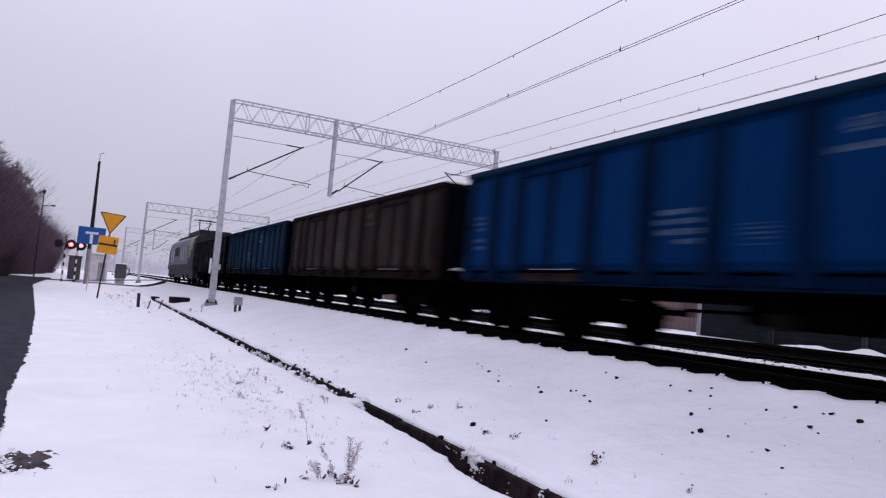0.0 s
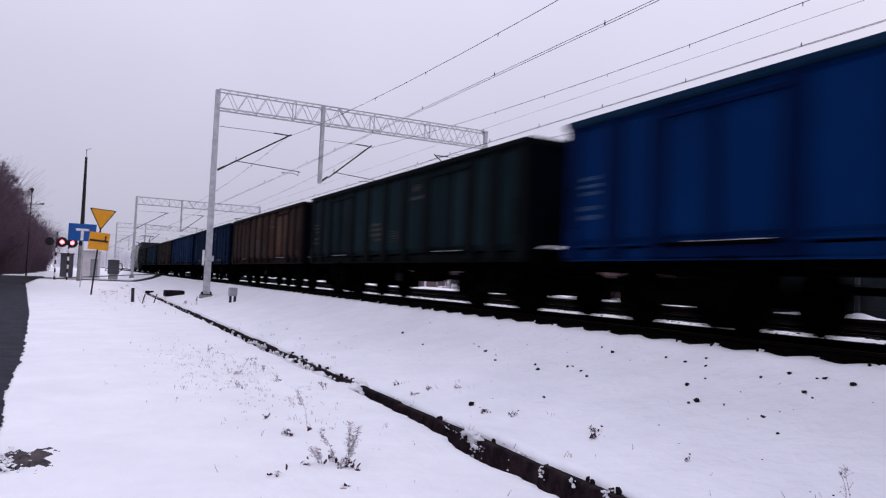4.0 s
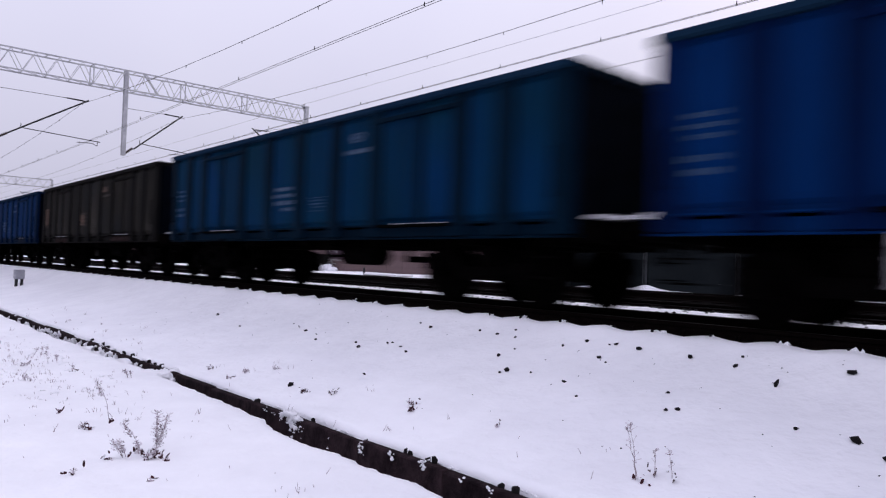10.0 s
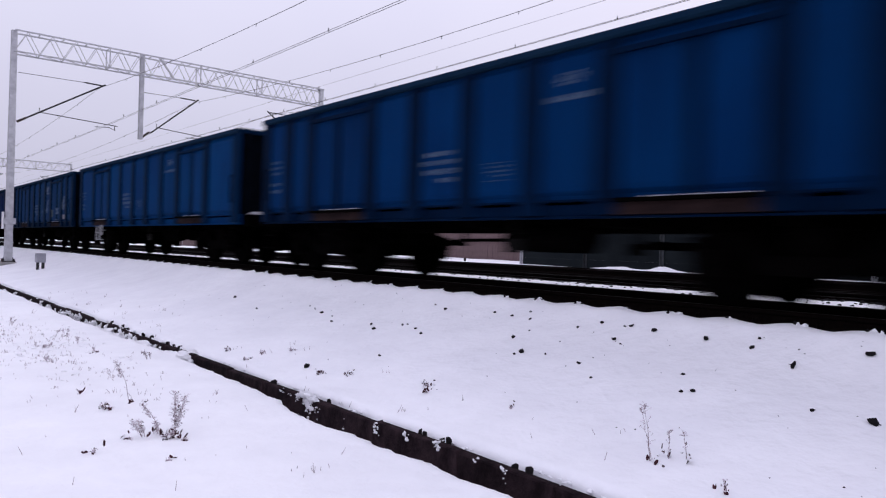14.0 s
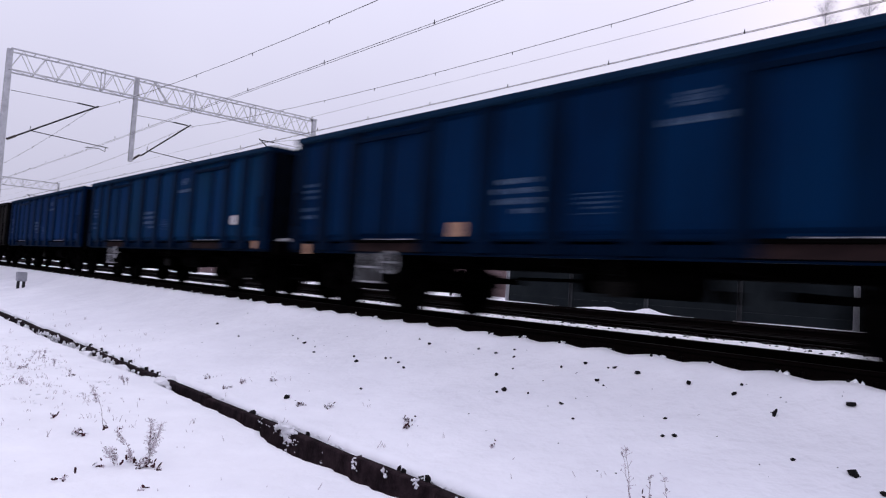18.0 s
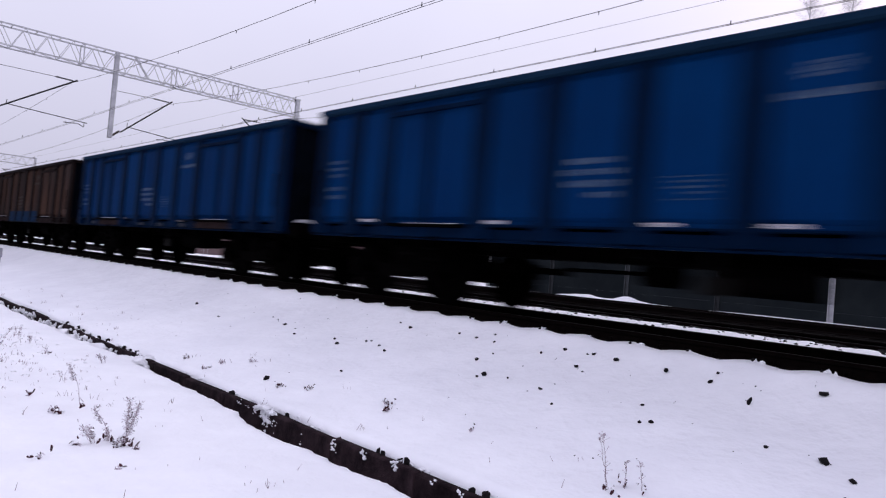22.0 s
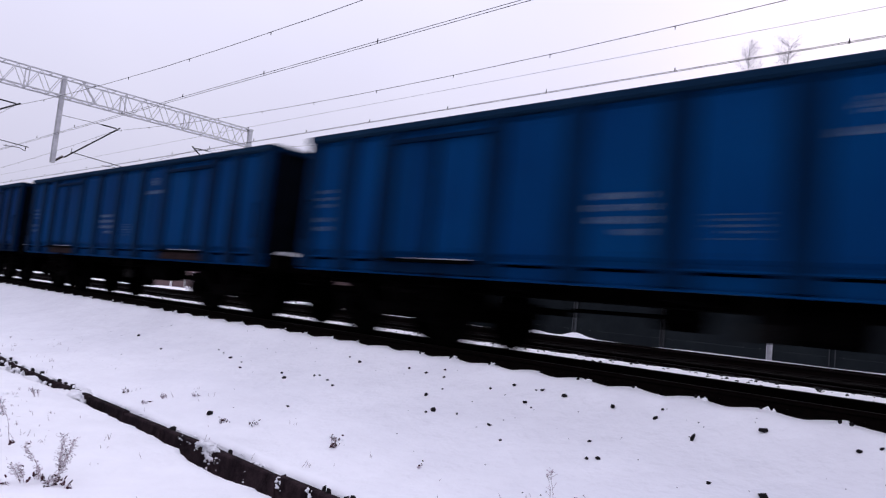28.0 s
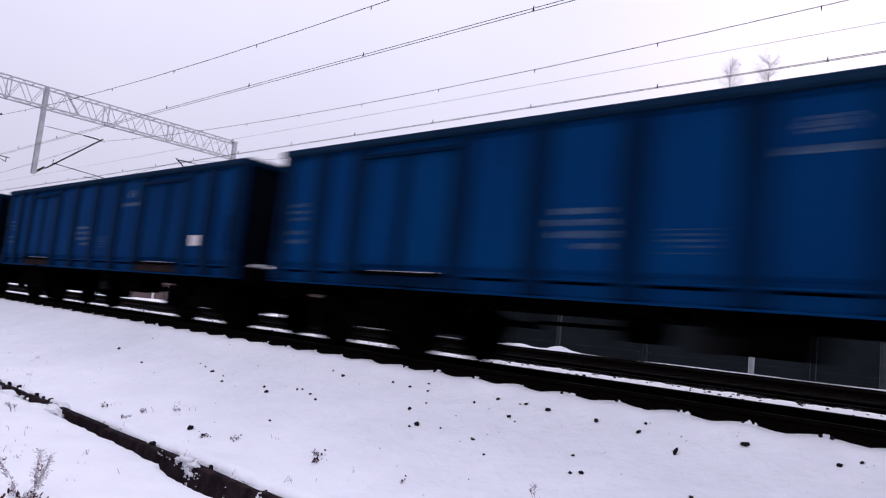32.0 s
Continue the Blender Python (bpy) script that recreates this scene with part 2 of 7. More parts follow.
FROST = material("snow_dusted_twigs", (0.20, 0.17, 0.19), (0.6, 0.57, 0.62), 0.9, 0, 1.6, 0.2, 30)
# lightened towards the sky's tone, so distance haze sits in the base colour
HAZE_PALE = material("haze_pale_frosted_wood", (0.50, 0.48, 0.53), (0.70, 0.68, 0.74), 0.9, 0, 1.6, 0.2, 30)
FROST_DARK = material("grey_birch_twigs", (0.42, 0.40, 0.44), (0.66, 0.63, 0.68), 0.9, 0, 1.6, 0.2, 30, spec=0.06)
PINE = material("dark_needles", (0.012, 0.02, 0.014), (0.03, 0.045, 0.03), 0.9, 0, 3.0, 0.2, 30, spec=0.06)
PANEL = material("grey_green_barrier_panel", (0.007, 0.010, 0.012), (0.014, 0.018, 0.020), 0.6, 0, 1.2, 0.1, 40, rand=0.12, spec=0.06)
YELLOW = material("yellow_sign_sheet", (0.66, 0.27, 0.012), (0.76, 0.33, 0.022), 0.5, 0, 5.0, 0.03, 60)
DARK_RED = material("grimy_dark_red_paint", (0.045, 0.006, 0.008), (0.10, 0.014, 0.016), 0.6, 0, 5.0, 0.05, 60)
BLUE_SIGN = material("blue_sign_sheet", (0.01, 0.08, 0.30), (0.015, 0.11, 0.38), 0.5, 0, 5.0, 0.03, 60)
WHITE = material("white_paint", (0.68, 0.67, 0.67), (0.8, 0.79, 0.79), 0.6, 0, 5.0, 0.05, 60)
BLACK = material("black_paint", (0.012, 0.012, 0.013), (0.03, 0.03, 0.03), 0.5, 0, 5.0, 0.05, 60)
RED_LAMP = material("red_lamp_glass", (0.5, 0.02, 0.02), (0.6, 0.03, 0.03), 0.3, 0, 5.0, 0.0, 60, emit=(1.0, 0.07, 0.08), power=14.0)
GREY_BOX = material("grey_cabinet_paint", (0.26, 0.26, 0.29), (0.38, 0.38, 0.41), 0.6, 0, 5.0, 0.1, 60)
HUT_PLASTER = material("pale_pinkish_plaster", (0.64, 0.58, 0.59), (0.78, 0.72, 0.73), 0.85, 0, 2.0, 0.2, 40)
CABINET = material("dark_cabinet_paint", (0.06, 0.06, 0.07), (0.11, 0.11, 0.125), 0.6, 0, 5.0, 0.1, 60)
BRICK = material("pink_brown_plaster", (0.12, 0.08, 0.08), (0.20, 0.14, 0.14), 0.9, 0, 1.2, 0.3, 40)
LOCO_SILVER = material("silver_loco_paint", (0.10, 0.12, 0.15), (0.16, 0.18, 0.22), 0.45, 0.2, 2.0, 0.05, 40)
LOCO_DARK = material("graphite_loco_paint", (0.02, 0.022, 0.025), (0.05, 0.05, 0.055), 0.5, 0.1, 2.0, 0.05, 40, spec=0.06)
LOCO_LIME = material("lime_loco_paint", (0.20, 0.23, 0.10), (0.27, 0.30, 0.13), 0.4, 0, 2.0, 0.05, 40)
GLASS_DARK = material("dark_window_glass", (0.01, 0.012, 0.015), (0.02, 0.022, 0.025), 0.15, 0, 2.0, 0.0, 40, spec=0.1)

DIRT = (0.001, 0.002, 0.005)
PAINT = {
    "blue": wagon_paint("blue_wagon_paint", (0.0002, 0.030, 0.122), (0.0003, 0.039, 0.146), (0.0006, 0.010, 0.038), 0.4),
    "azure": wagon_paint("azure_wagon_paint", (0.0003, 0.041, 0.155), (0.0004, 0.052, 0.174), (0.0006, 0.014, 0.050), 0.4),
    "deep": wagon_paint("deep_blue_wagon_paint", (0.0005, 0.019, 0.070), (0.0008, 0.027, 0.090), (0.0006, 0.006, 0.018), 0.6),
    "sky": wagon_paint("vivid_blue_wagon_paint", (0.0006, 0.023, 0.108), (0.0008, 0.029, 0.130), (0.0006, 0.010, 0.055), 0.3),
    "teal": wagon_paint("teal_and_blue_wagon_paint", (0.0012, 0.034, 0.082), (0.0008, 0.032, 0.108), (0.0006, 0.009, 0.024), 0.5, (0.002, 0.030, 0.056)),
    "marine": wagon_paint("marine_blue_wagon_paint", (0.0010, 0.042, 0.140), (0.0016, 0.050, 0.165), (0.0006, 0.013, 0.045), 0.4, (0.0030, 0.046, 0.120)),
    "patched": wagon_paint("patched_blue_wagon_paint", (0.0008, 0.033, 0.120), (0.0020, 0.043, 0.120), (0.0006, 0.010, 0.028), 0.5, (0.003, 0.036, 0.090)),
}
PAINT.update({
    "slate": wagon_paint("slate_blue_wagon_paint", (0.0016, 0.032, 0.092), (0.006, 0.046, 0.096), (0.0016, 0.012, 0.028), 0.6, (0.011, 0.034, 0.056)),
    "brown": wagon_paint("faded_brown_wagon_paint", (0.032, 0.0265, 0.0245), (0.058, 0.050, 0.046), (0.007, 0.005, 0.005), 0.55, (0.058, 0.034, 0.027), vary=0.30),
    "grey": wagon_paint("grey_brown_wagon_paint", (0.022, 0.020, 0.017), (0.042, 0.038, 0.032), (0.004, 0.004, 0.004), 0.6, (0.019, 0.021, 0.023), vary=0.25),
    "rust": wagon_paint("rusty_orange_brown_wagon_paint", (0.058, 0.027, 0.018), (0.104, 0.055, 0.036), (0.008, 0.006, 0.006), 0.5, (0.044, 0.032, 0.030), vary=0.32),
    "olive": wagon_paint("dark_green_grey_wagon_paint", (0.006, 0.017, 0.022), (0.012, 0.030, 0.036), (0.002, 0.003, 0.003), 0.6),
    "black": wagon_paint("graphite_wagon_paint", (0.003, 0.005, 0.009), (0.007, 0.009, 0.014), (0.003, 0.003, 0.003), 0.6),
})
# body colour cut to about half: grime plus painted shade of the deep ribs
RIB = {k: wagon_paint("stained_shaded_rib_" + k, tuple(0.42 * c for c in b), tuple(0.58 * c for c in b), DIRT, 0.6) for k, b in {
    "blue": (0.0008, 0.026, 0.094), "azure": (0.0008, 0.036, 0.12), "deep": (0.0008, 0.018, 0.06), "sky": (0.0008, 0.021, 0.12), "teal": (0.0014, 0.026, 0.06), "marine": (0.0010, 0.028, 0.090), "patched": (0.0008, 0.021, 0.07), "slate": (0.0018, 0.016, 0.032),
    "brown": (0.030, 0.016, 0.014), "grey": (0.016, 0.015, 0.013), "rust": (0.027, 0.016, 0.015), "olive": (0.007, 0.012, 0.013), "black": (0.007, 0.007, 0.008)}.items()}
BAND_BLUE = wagon_paint("repainted_band_blue", (0.0012, 0.026, 0.078), (0.0020, 0.030, 0.084), (0.0010, 0.010, 0.026), 0.6)
SMEAR = material("smeared_worn_spray_paint", (0.003, 0.036, 0.095), (0.090, 0.110, 0.145), 0.7, 0, 7.0, 0.05, 60)
DUST_SPOT = material("dusty_grey_smudge", (0.003, 0.009, 0.022), (0.030, 0.034, 0.044), 0.8, 0, 9.0, 0.05, 60)
DUSTY_CARD = material("dusty_pinkish_card", (0.13, 0.12, 0.13), (0.22, 0.20, 0.21), 0.7, 0, 9.0, 0.05, 60)
GRAFFITI = material("faded_pale_spray_paint", (0.05, 0.065, 0.09), (0.15, 0.16, 0.185), 0.6, 0, 6.0, 0.05, 60)
OCHRE = material("faded_orange_spray_paint", (0.035, 0.018, 0.012), (0.095, 0.050, 0.026), 0.6, 0, 6.0, 0.05, 60)


# ---- shaping helpers ----
def box(bm, x0, x1, y0, y1, z0, z1):
    v = [bm.verts.new(p) for p in ((x0, y0, z0), (x1, y0, z0), (x1, y1, z0), (x0, y1, z0), (x0, y0, z1), (x1, y0, z1), (x1, y1, z1), (x0, y1, z1))]
    for f in ((0, 3, 2, 1), (4, 5, 6, 7), (0, 1, 5, 4), (1, 2, 6, 5), (2, 3, 7, 6), (3, 0, 4, 7)):
        bm.faces.new([v[i] for i in f])
    return v


def beam(bm, p, q, r, n=6, r2=None, cap=True):
    """A round or many-sided bar from p to q, tapering from r to r2."""
    p, q = Vector(p), Vector(q)
    w = (q - p).normalized()
    u = w.orthogonal().normalized()
    v = w.cross(u)
    r2 = r if r2 is None else r2
    a = [bm.verts.new(p + r * (math.cos(k * math.tau / n) * u + math.sin(k * math.tau / n) * v)) for k in range(n)]
    b = [bm.verts.new(q + r2 * (math.cos(k * math.tau / n) * u + math.sin(k * math.tau / n) * v)) for k in range(n)]
    for k in range(n):
        bm.faces.new((a[k], a[(k + 1) % n], b[(k + 1) % n], b[k]))
    if cap:
        bm.faces.new(a[::-1])
        bm.faces.new(b)


def extrude_profile(bm, pts, y0, y1):
    """A closed profile in x and z, drawn along y."""
    a = [bm.verts.new((x, y0, z)) for x, z in pts]
    b = [bm.verts.new((x, y1, z)) for x, z in pts]
    n = len(pts)
    for k in range(n):
        bm.faces.new((a[k], a[(k + 1) % n], b[(k + 1) % n], b[k]))
    bm.faces.new(a[::-1])
    bm.faces.new(b)


def lathe(bm, rings, axis="x", n=20, centre=(0, 0, 0)):
    """Rings of (place along the axis, radius)."""
    rows = []
    for a, r in rings:
        row = []
        for k in range(n):
            c, s = r * math.cos(k * math.tau / n), r * math.sin(k * math.tau / n)
            p = {"x": (a, c, s), "y": (c, a, s), "z": (c, s, a)}[axis]
            row.append(bm.verts.new(Vector(p) + Vector(centre)))
        rows.append(row)
    for r0, r1 in zip(rows, rows[1:]):
        for k in range(n):
            bm.faces.new((r0[k], r0[(k + 1) % n], r1[(k + 1) % n], r1[k]))
    bm.faces.new(rows[0][::-1])
    bm.faces.new(rows[-1])


def finish(bm, name, mat, bevel=0.0, smooth=False):
    bmesh.ops.recalc_face_normals(bm, faces=bm.faces[:])
    if bevel:
        bmesh.ops.bevel(bm, geom=bm.edges[:], offset=bevel, segments=1, affect="EDGES", clamp_overlap=True)
    if smooth:
        for f in bm.faces:
            f.smooth = True
    me = bpy.data.meshes.new(name)
    bm.to_mesh(me)
    bm.free()
    me.materials.append(mat)
    return me


def part(name, bm, mat, parent, label="", bevel=0.0, smooth=False):
    ob = new(name, finish(bm, name, mat, bevel, smooth) if isinstance(bm, bmesh.types.BMesh) else bm)
    ob.parent = parent
    if label:
        tagged(ob, label)
    return ob


def thing(name, label, category, m=None, group="", kind=""):
    ob = tagged(new(name), label, category, group, kind)
    if m is not None:
        ob.matrix_world = m
    return ob


def solid(name, bm, mat, label, category="", group="", kind="", bevel=0.0, smooth=False, m=None):
    ob = tagged(new(name, finish(bm, name, mat, bevel, smooth)), label, category, group, kind)
    if m is not None:
        ob.matrix_world = m
    return ob


def smoothstep(a, b, x):
    t = min(1.0, max(0.0, (x - a) / (b - a)))
    return t * t * (3 - 2 * t)


# ---- the ground: snow verge, ditch, bank, track bed, fields ----
RAIL_Z = 1.04  # height of the wagons' datum
TRACKS = (8.1, 12.3, 17.2)
RAIL_TOPS = (0.95, 0.92, 0.99)
PROFILE = ((-900, -0.6), (-60, -0.35), (-14, -0.12), (-7.2, -0.02), (-6.4, 0.0), (-1.0, 0.0), (-0.6, 0.03), (0.6, 0.02), (2.0, -0.02), (2.9, 0.0), (3.55, 0.0), (4.0, 0.085), (4.6, 0.19), (5.2, 0.31), (5.8, 0.46), (6.3, 0.63),
           (6.75, 0.865), (6.85, 0.62), (9.3, 0.62), (9.5, 0.86), (10.2, 0.88), (11.0, 0.888), (11.25, 0.6), (13.5, 0.6), (14.0, 0.78), (15.4, 0.78), (15.9, 0.68), (18.6, 0.68), (18.9, 0.88), (19.8, 0.915), (20.5, 0.93), (21.0, 0.88), (24, 0.84), (26.2, 0.90), (27.4, 0.92), (30, 0.88), (60, 0.7), (900, 0.5))


def base_height(x):
    for (x0, z0), (x1, z1) in zip(PROFILE, PROFILE[1:]):
        if x <= x1:
            return z0 + (z1 - z0) * (x - x0) / (x1 - x0)
    return PROFILE[-1][1]


def ditch_fill(y):
    """How far snow has slid into the ditch: 0 open, 1 full."""
    f = 0.34 + 0.8 * noise.noise(Vector((0.3, y * 1.6, 7.0))) + 0.7 * noise.noise(Vector((2.3, y * 5.1, 1.0)))
    f = min(0.95, max(0.0, f)) * (1 - 0.72 * smoothstep(12.9, 14.2, y))
    return max(f * smoothstep(9.0, 9.12, y), 0.95 * smoothstep(9.02, 9.08, y) * smoothstep(9.62, 9.4, y))


def height(x, y):
    z = base_height(x)
    ramp_up = 0.15 * smoothstep(46, 70, y)
    if x < 6.6:
        z = max(z, ramp_up) if y > 40 else z
    near = smoothstep(40, 15, abs(y - 5))
    if -1.2 < x < 6.6:
        k = smoothstep(-1.2, -0.4, x) * smoothstep(6.6, 6.2, x)
        z += k * (0.030 * noise.noise(Vector((x * 0.9, y * 0.9, 0))) + 0.014 * noise.noise(Vector((x * 3.1, y * 3.1, 4)))) * (0.4 + 0.6 * near)
    elif 9.4 < x < 11.1:
        z += 0.012 * noise.noise(Vector((x * 2.0, y * 2.0, 0))) + 0.008 * noise.noise(Vector((x * 6, y * 6, 1)))
    elif x < -7 or x > 18.2:
        z += 0.08 * noise.noise(Vector((x * 0.3, y * 0.3, 2)))
    return z


def ditch_near(y):
    way = float(np.interp(y, (2.5, 3.4, 3.75, 4.05, 4.3, 4.75, 5.2, 5.8, 6.05, 6.5, 7.2, 8.1, 9.0, 11.2, 13.0, 15.0, 19.0), (3.12, 3.13, 3.13, 3.09, 3.07, 3.14, 3.08, 3.11, 3.19, 3.19, 3.26, 3.25, 3.26, 3.22, 3.24, 3.22, 3.27)))
    return way + 0.02 * noise.noise(Vector((1, y * 4.4, 0))) + 0.022 * noise.noise(Vector((4, y * 11.0, 0))) + 0.010 * noise.noise(Vector((8, y * 27.0, 0)))


SLEEPER_Y, SLEEPER_STEP = 2.122, 0.640


def scallop(y):
    """How far the snow has sunk between two sleepers: 0 at a sleeper, 1 where it has slid away beside it."""
    u = ((y - SLEEPER_Y) / SLEEPER_STEP) % 1.0
    return smoothstep(-0.25, 0.52, 1 - u) if u > 0.48 else 0.25 * (u / 0.48) + 0.75 * (u / 0.48) ** 2


def lip(y):
    """The snow's edge at the sleeper ends, scalloped by the sleepers."""
    return 6.82 - 0.10 * scallop(y) + 0.022 * noise.noise(Vector((3, y * 2.0, 0))) + 0.012 * noise.noise(Vector((3, y * 14.0, 5)))


def lip_z(y):
    return 0.878 - 0.034 * scallop(y) + 0.007 * noise.noise(Vector((9, y * 3.0, 0))) + 0.005 * noise.noise(Vector((9, y * 15.0, 3)))


def build_ground():
    ys = [-900, -300, -120, -60, -30, -15, -8]
    y = -4.0
    while y < 160:
        ys.append(y)
        y += 0.04 if 0.6 < y < 9.7 else 0.08 if y < 14 else 0.25 if y < 40 else 1.0 if y < 90 else 8.0
    ys += [200, 300, 500, 900, 2500]
    left = [-900, -300, -120, -60, -30, -20, -14, -10, -7.2, -6.4, -5, -3, -1.6, -1.1, -0.8, -0.5, -0.2]
    left += [0.1 + 0.19 * k for k in range(16)]
    bank = [3.72, 3.85, 4.0, 4.2, 4.4, 4.6, 4.8, 5.0, 5.2, 5.4, 5.6, 5.8, 6.0, 6.2, 6.4, 6.55]
    right = [7.0, 9.25, 9.45, 9.7, 10.2, 10.6, 10.95, 11.02, 11.2, 13.5, 14, 15.4, 15.9, 18.6, 18.9, 19.2, 19.5, 20.2, 20.5, 21, 24, 25, 26.2, 27.4, 30, 45, 60, 120, 300, 900]
    verts, faces = [], []
    for y in ys:
        row = [(x, y, height(x, y)) for x in left]
        n0 = ditch_near(y)
        open_here = smoothstep(47.5, 45.5, y)
        f = 1 - (1 - ditch_fill(y)) * open_here
        zt = height(2.95, y)
        zb = -0.32 + f * (zt + 0.30)
        row += [(n0 - 0.07, y, zt), (n0, y, zt - 0.02), (n0 + 0.03, y, zt - 0.10 * (1 - f)), (n0 + 0.06, y, zb), (3.53, y, zb)]
        row += [(3.545, y, min(zb, height(3.55, y) - 0.01) if f < 0.9 else height(3.55, y)), (3.61, y, height(3.6, y) - 0.045 * open_here), (3.65, y, height(3.65, y) + 0.01)]
        row += [(x, y, height(x, y)) for x in bank]
        lx, lz = lip(y), lip_z(y)
        row += [(lx - 0.12, y, lz - 0.035), (lx - 0.03, y, lz + 0.004), (lx, y, lz - 0.012), (lx + 0.012, y, 0.80)]
        row += [(x, y, height(x, y)) for x in right]
        verts += row
        w = len(row)
    for j in range(len(ys) - 1):
        for i in range(w - 1):
            a = j * w + i
            faces.append((a, a + 1, a + w + 1, a + w))
    me = bpy.data.meshes.new("ground")
    me.from_pydata(verts, [], faces)
    me.polygons.foreach_set("use_smooth", [True] * len(faces))
    me.materials.append(SNOW)
    tagged(new("ground", me), "uneven fresh snow over verge, railway bank and fields", "snow ground", kind="structure")


build_ground()


def build_road():
    bm = bmesh.new()
    ys = [-200, -40, -10] + [0.1 * k for k in range(0, 160)] + [16 + 0.25 * k for k in range(0, 96)] + [40 + 2 * k for k in range(0, 17)] + [74, 78, 82]
    rows = []
    for y in ys:
        e = float(np.interp(y, (0, 5.6, 6.65, 8.0, 9.0, 13.4, 24, 40, 71), (-0.60, -0.53, -0.57, -0.63, -0.72, -0.83, -1.38, -2.45, -4.6)))
        e += 0.04 * noise.noise(Vector((0, y * 1.7, 3))) + 0.05 * noise.noise(Vector((0, y * 5.7, 8))) + 0.03 * noise.noise(Vector((0, y * 13.0, 2))) if y < 60 else 0
        if 3.0 < y < 5.8:
            e -= 0.35 * smoothstep(3.0, 4.2, y) * smoothstep(5.7, 5.1, y)
        rows.append([bm.verts.new((x, y, max(height(x, y), height(-3, y)) + 0.02 + h)) for x, h in ((float(np.interp(y, (25, 50), (-6.3, -8.8))), 0), (-3.5, 0.05), (e - 0.3, 0.01), (e, -0.015))])
    for r0, r1 in zip(rows, rows[1:]):
        for i in range(3):
            bm.faces.new((r0[i], r0[i + 1], r1[i + 1], r1[i]))
    solid("road", bm, ASPHALT, "dark wet asphalt road edged with snow", "road", kind="structure", smooth=True)
    bm = bmesh.new()
    for x0, x1 in ((-60, 7.2),):
        v = [bm.verts.new(p) for p in ((x0, 73, 0.17), (x1, 73, 0.62), (x1, 79, 0.62), (x0, 79, 0.17))]
        bm.faces.new(v)
    bmesh.ops.subdivide_edges(bm, edges=bm.edges[:], cuts=6, use_grid_fill=True)
    for v in bm.verts:
        v.co.z = 0.168 + 0.852 * smoothstep(3.0, 7.2, v.co.x)
    solid("road_crossing_lane", bm, ASPHALT, "asphalt lane climbing to the level crossing", "road", kind="structure", smooth=True)


build_road()


# ---- tracks ----
def rail_mesh(name, y0, y1):
    bm = bmesh.new()
    half = [(0.0, 0.0), (0.075, 0.0), (0.075, 0.011), (0.016, 0.03), (0.009, 0.05), (0.009, 0.118), (0.035, 0.132), (0.036, 0.160), (0.028, 0.172), (0.0, 0.174)]
    pts = half[1:-1] + [(-x, z) for x, z in half[1:-1]][::-1]
    extrude_profile(bm, pts, y0, y1)
    bmesh.ops.recalc_face_normals(bm, faces=bm.faces[:])
    me = bpy.data.meshes.new(name)
    bm.to_mesh(me)
    bm.free()
    me.materials.append(RAIL_RUST)
    me.materials.append(RAIL_TOP)
    for p in me.polygons:
        if p.normal.z > 0.9 and p.center.z > 0.15:
            p.material_index = 1
    return me


def sleeper_mesh():
    bm = bmesh.new()
    pts = [(-1.3, 0.0), (1.3, 0.0), (1.3, 0.13), (1.28, 0.15), (0.45, 0.15), (0.3, 0.12), (-0.3, 0.12), (-0.45, 0.15), (-1.28, 0.15), (-1.3, 0.13)]
    extrude_profile(bm, pts, -0.125, 0.125)
    return finish(bm, "sleeper", SLEEPER)


def clip_mesh():
    bm = bmesh.new()
    for s in (-1, 1):
        box(bm, s * 0.08, s * 0.15, -0.08, 0.08, 0.0, 0.025)
        beam(bm, (s * 0.115, -0.02, 0.02), (s * 0.115, -0.02, 0.085), 0.016)
        beam(bm, (s * 0.10, 0.03, 0.02), (s * 0.07, 0.03, 0.075), 0.014)
    return finish(bm, "rail_fastening", RAIL_RUST)


def build_tracks():
    long_rail = rail_mesh("rail", -120, 600)
    slp, clp = sleeper_mesh(), clip_mesh()
    for i, (ax, top) in enumerate(zip(TRACKS, RAIL_TOPS)):
        foot = top - 0.174
        bed = bmesh.new()
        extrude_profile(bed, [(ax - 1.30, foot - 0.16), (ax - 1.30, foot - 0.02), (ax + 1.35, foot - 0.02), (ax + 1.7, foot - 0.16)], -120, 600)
        track = solid("ballast_bed", bed, BALLAST, "crushed-stone ballast with little snow, coloured shade-dark", "track bed", kind="structure")
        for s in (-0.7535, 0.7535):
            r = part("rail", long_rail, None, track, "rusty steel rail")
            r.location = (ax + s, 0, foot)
        count = 110 if i == 0 else 60
        for k in range(count):
            y = SLEEPER_Y - 0.13 - 13 * SLEEPER_STEP + SLEEPER_STEP * k + 0.2 * i
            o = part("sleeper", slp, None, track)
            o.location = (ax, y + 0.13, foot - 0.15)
            if k < 64 and i < 2:
                for s in (-0.7535, 0.7535):
                    c = part("rail_fastening", clp, None, track)
                    c.location = (ax + s, y + 0.13, foot)
    bm = bmesh.new()
    for x0, x1 in ((7.46, 8.74), (8.98, 11.42), (11.66, 12.94), (13.18, 16.3), (16.56, 17.84)):
        for k in range(6):
            box(bm, x0, x1, 73 + k, 73.96 + k, 0.80, 0.93)
    solid("crossing_panel", bm, CONCRETE, "worn concrete level-crossing panels between the rails", "crossing deck", kind="structure")


build_tracks()


# ---- overhead line ----
GANTRY_Y = [-58.0, -9.0] + [33.65 + 56.65 * k for k in range(4)]


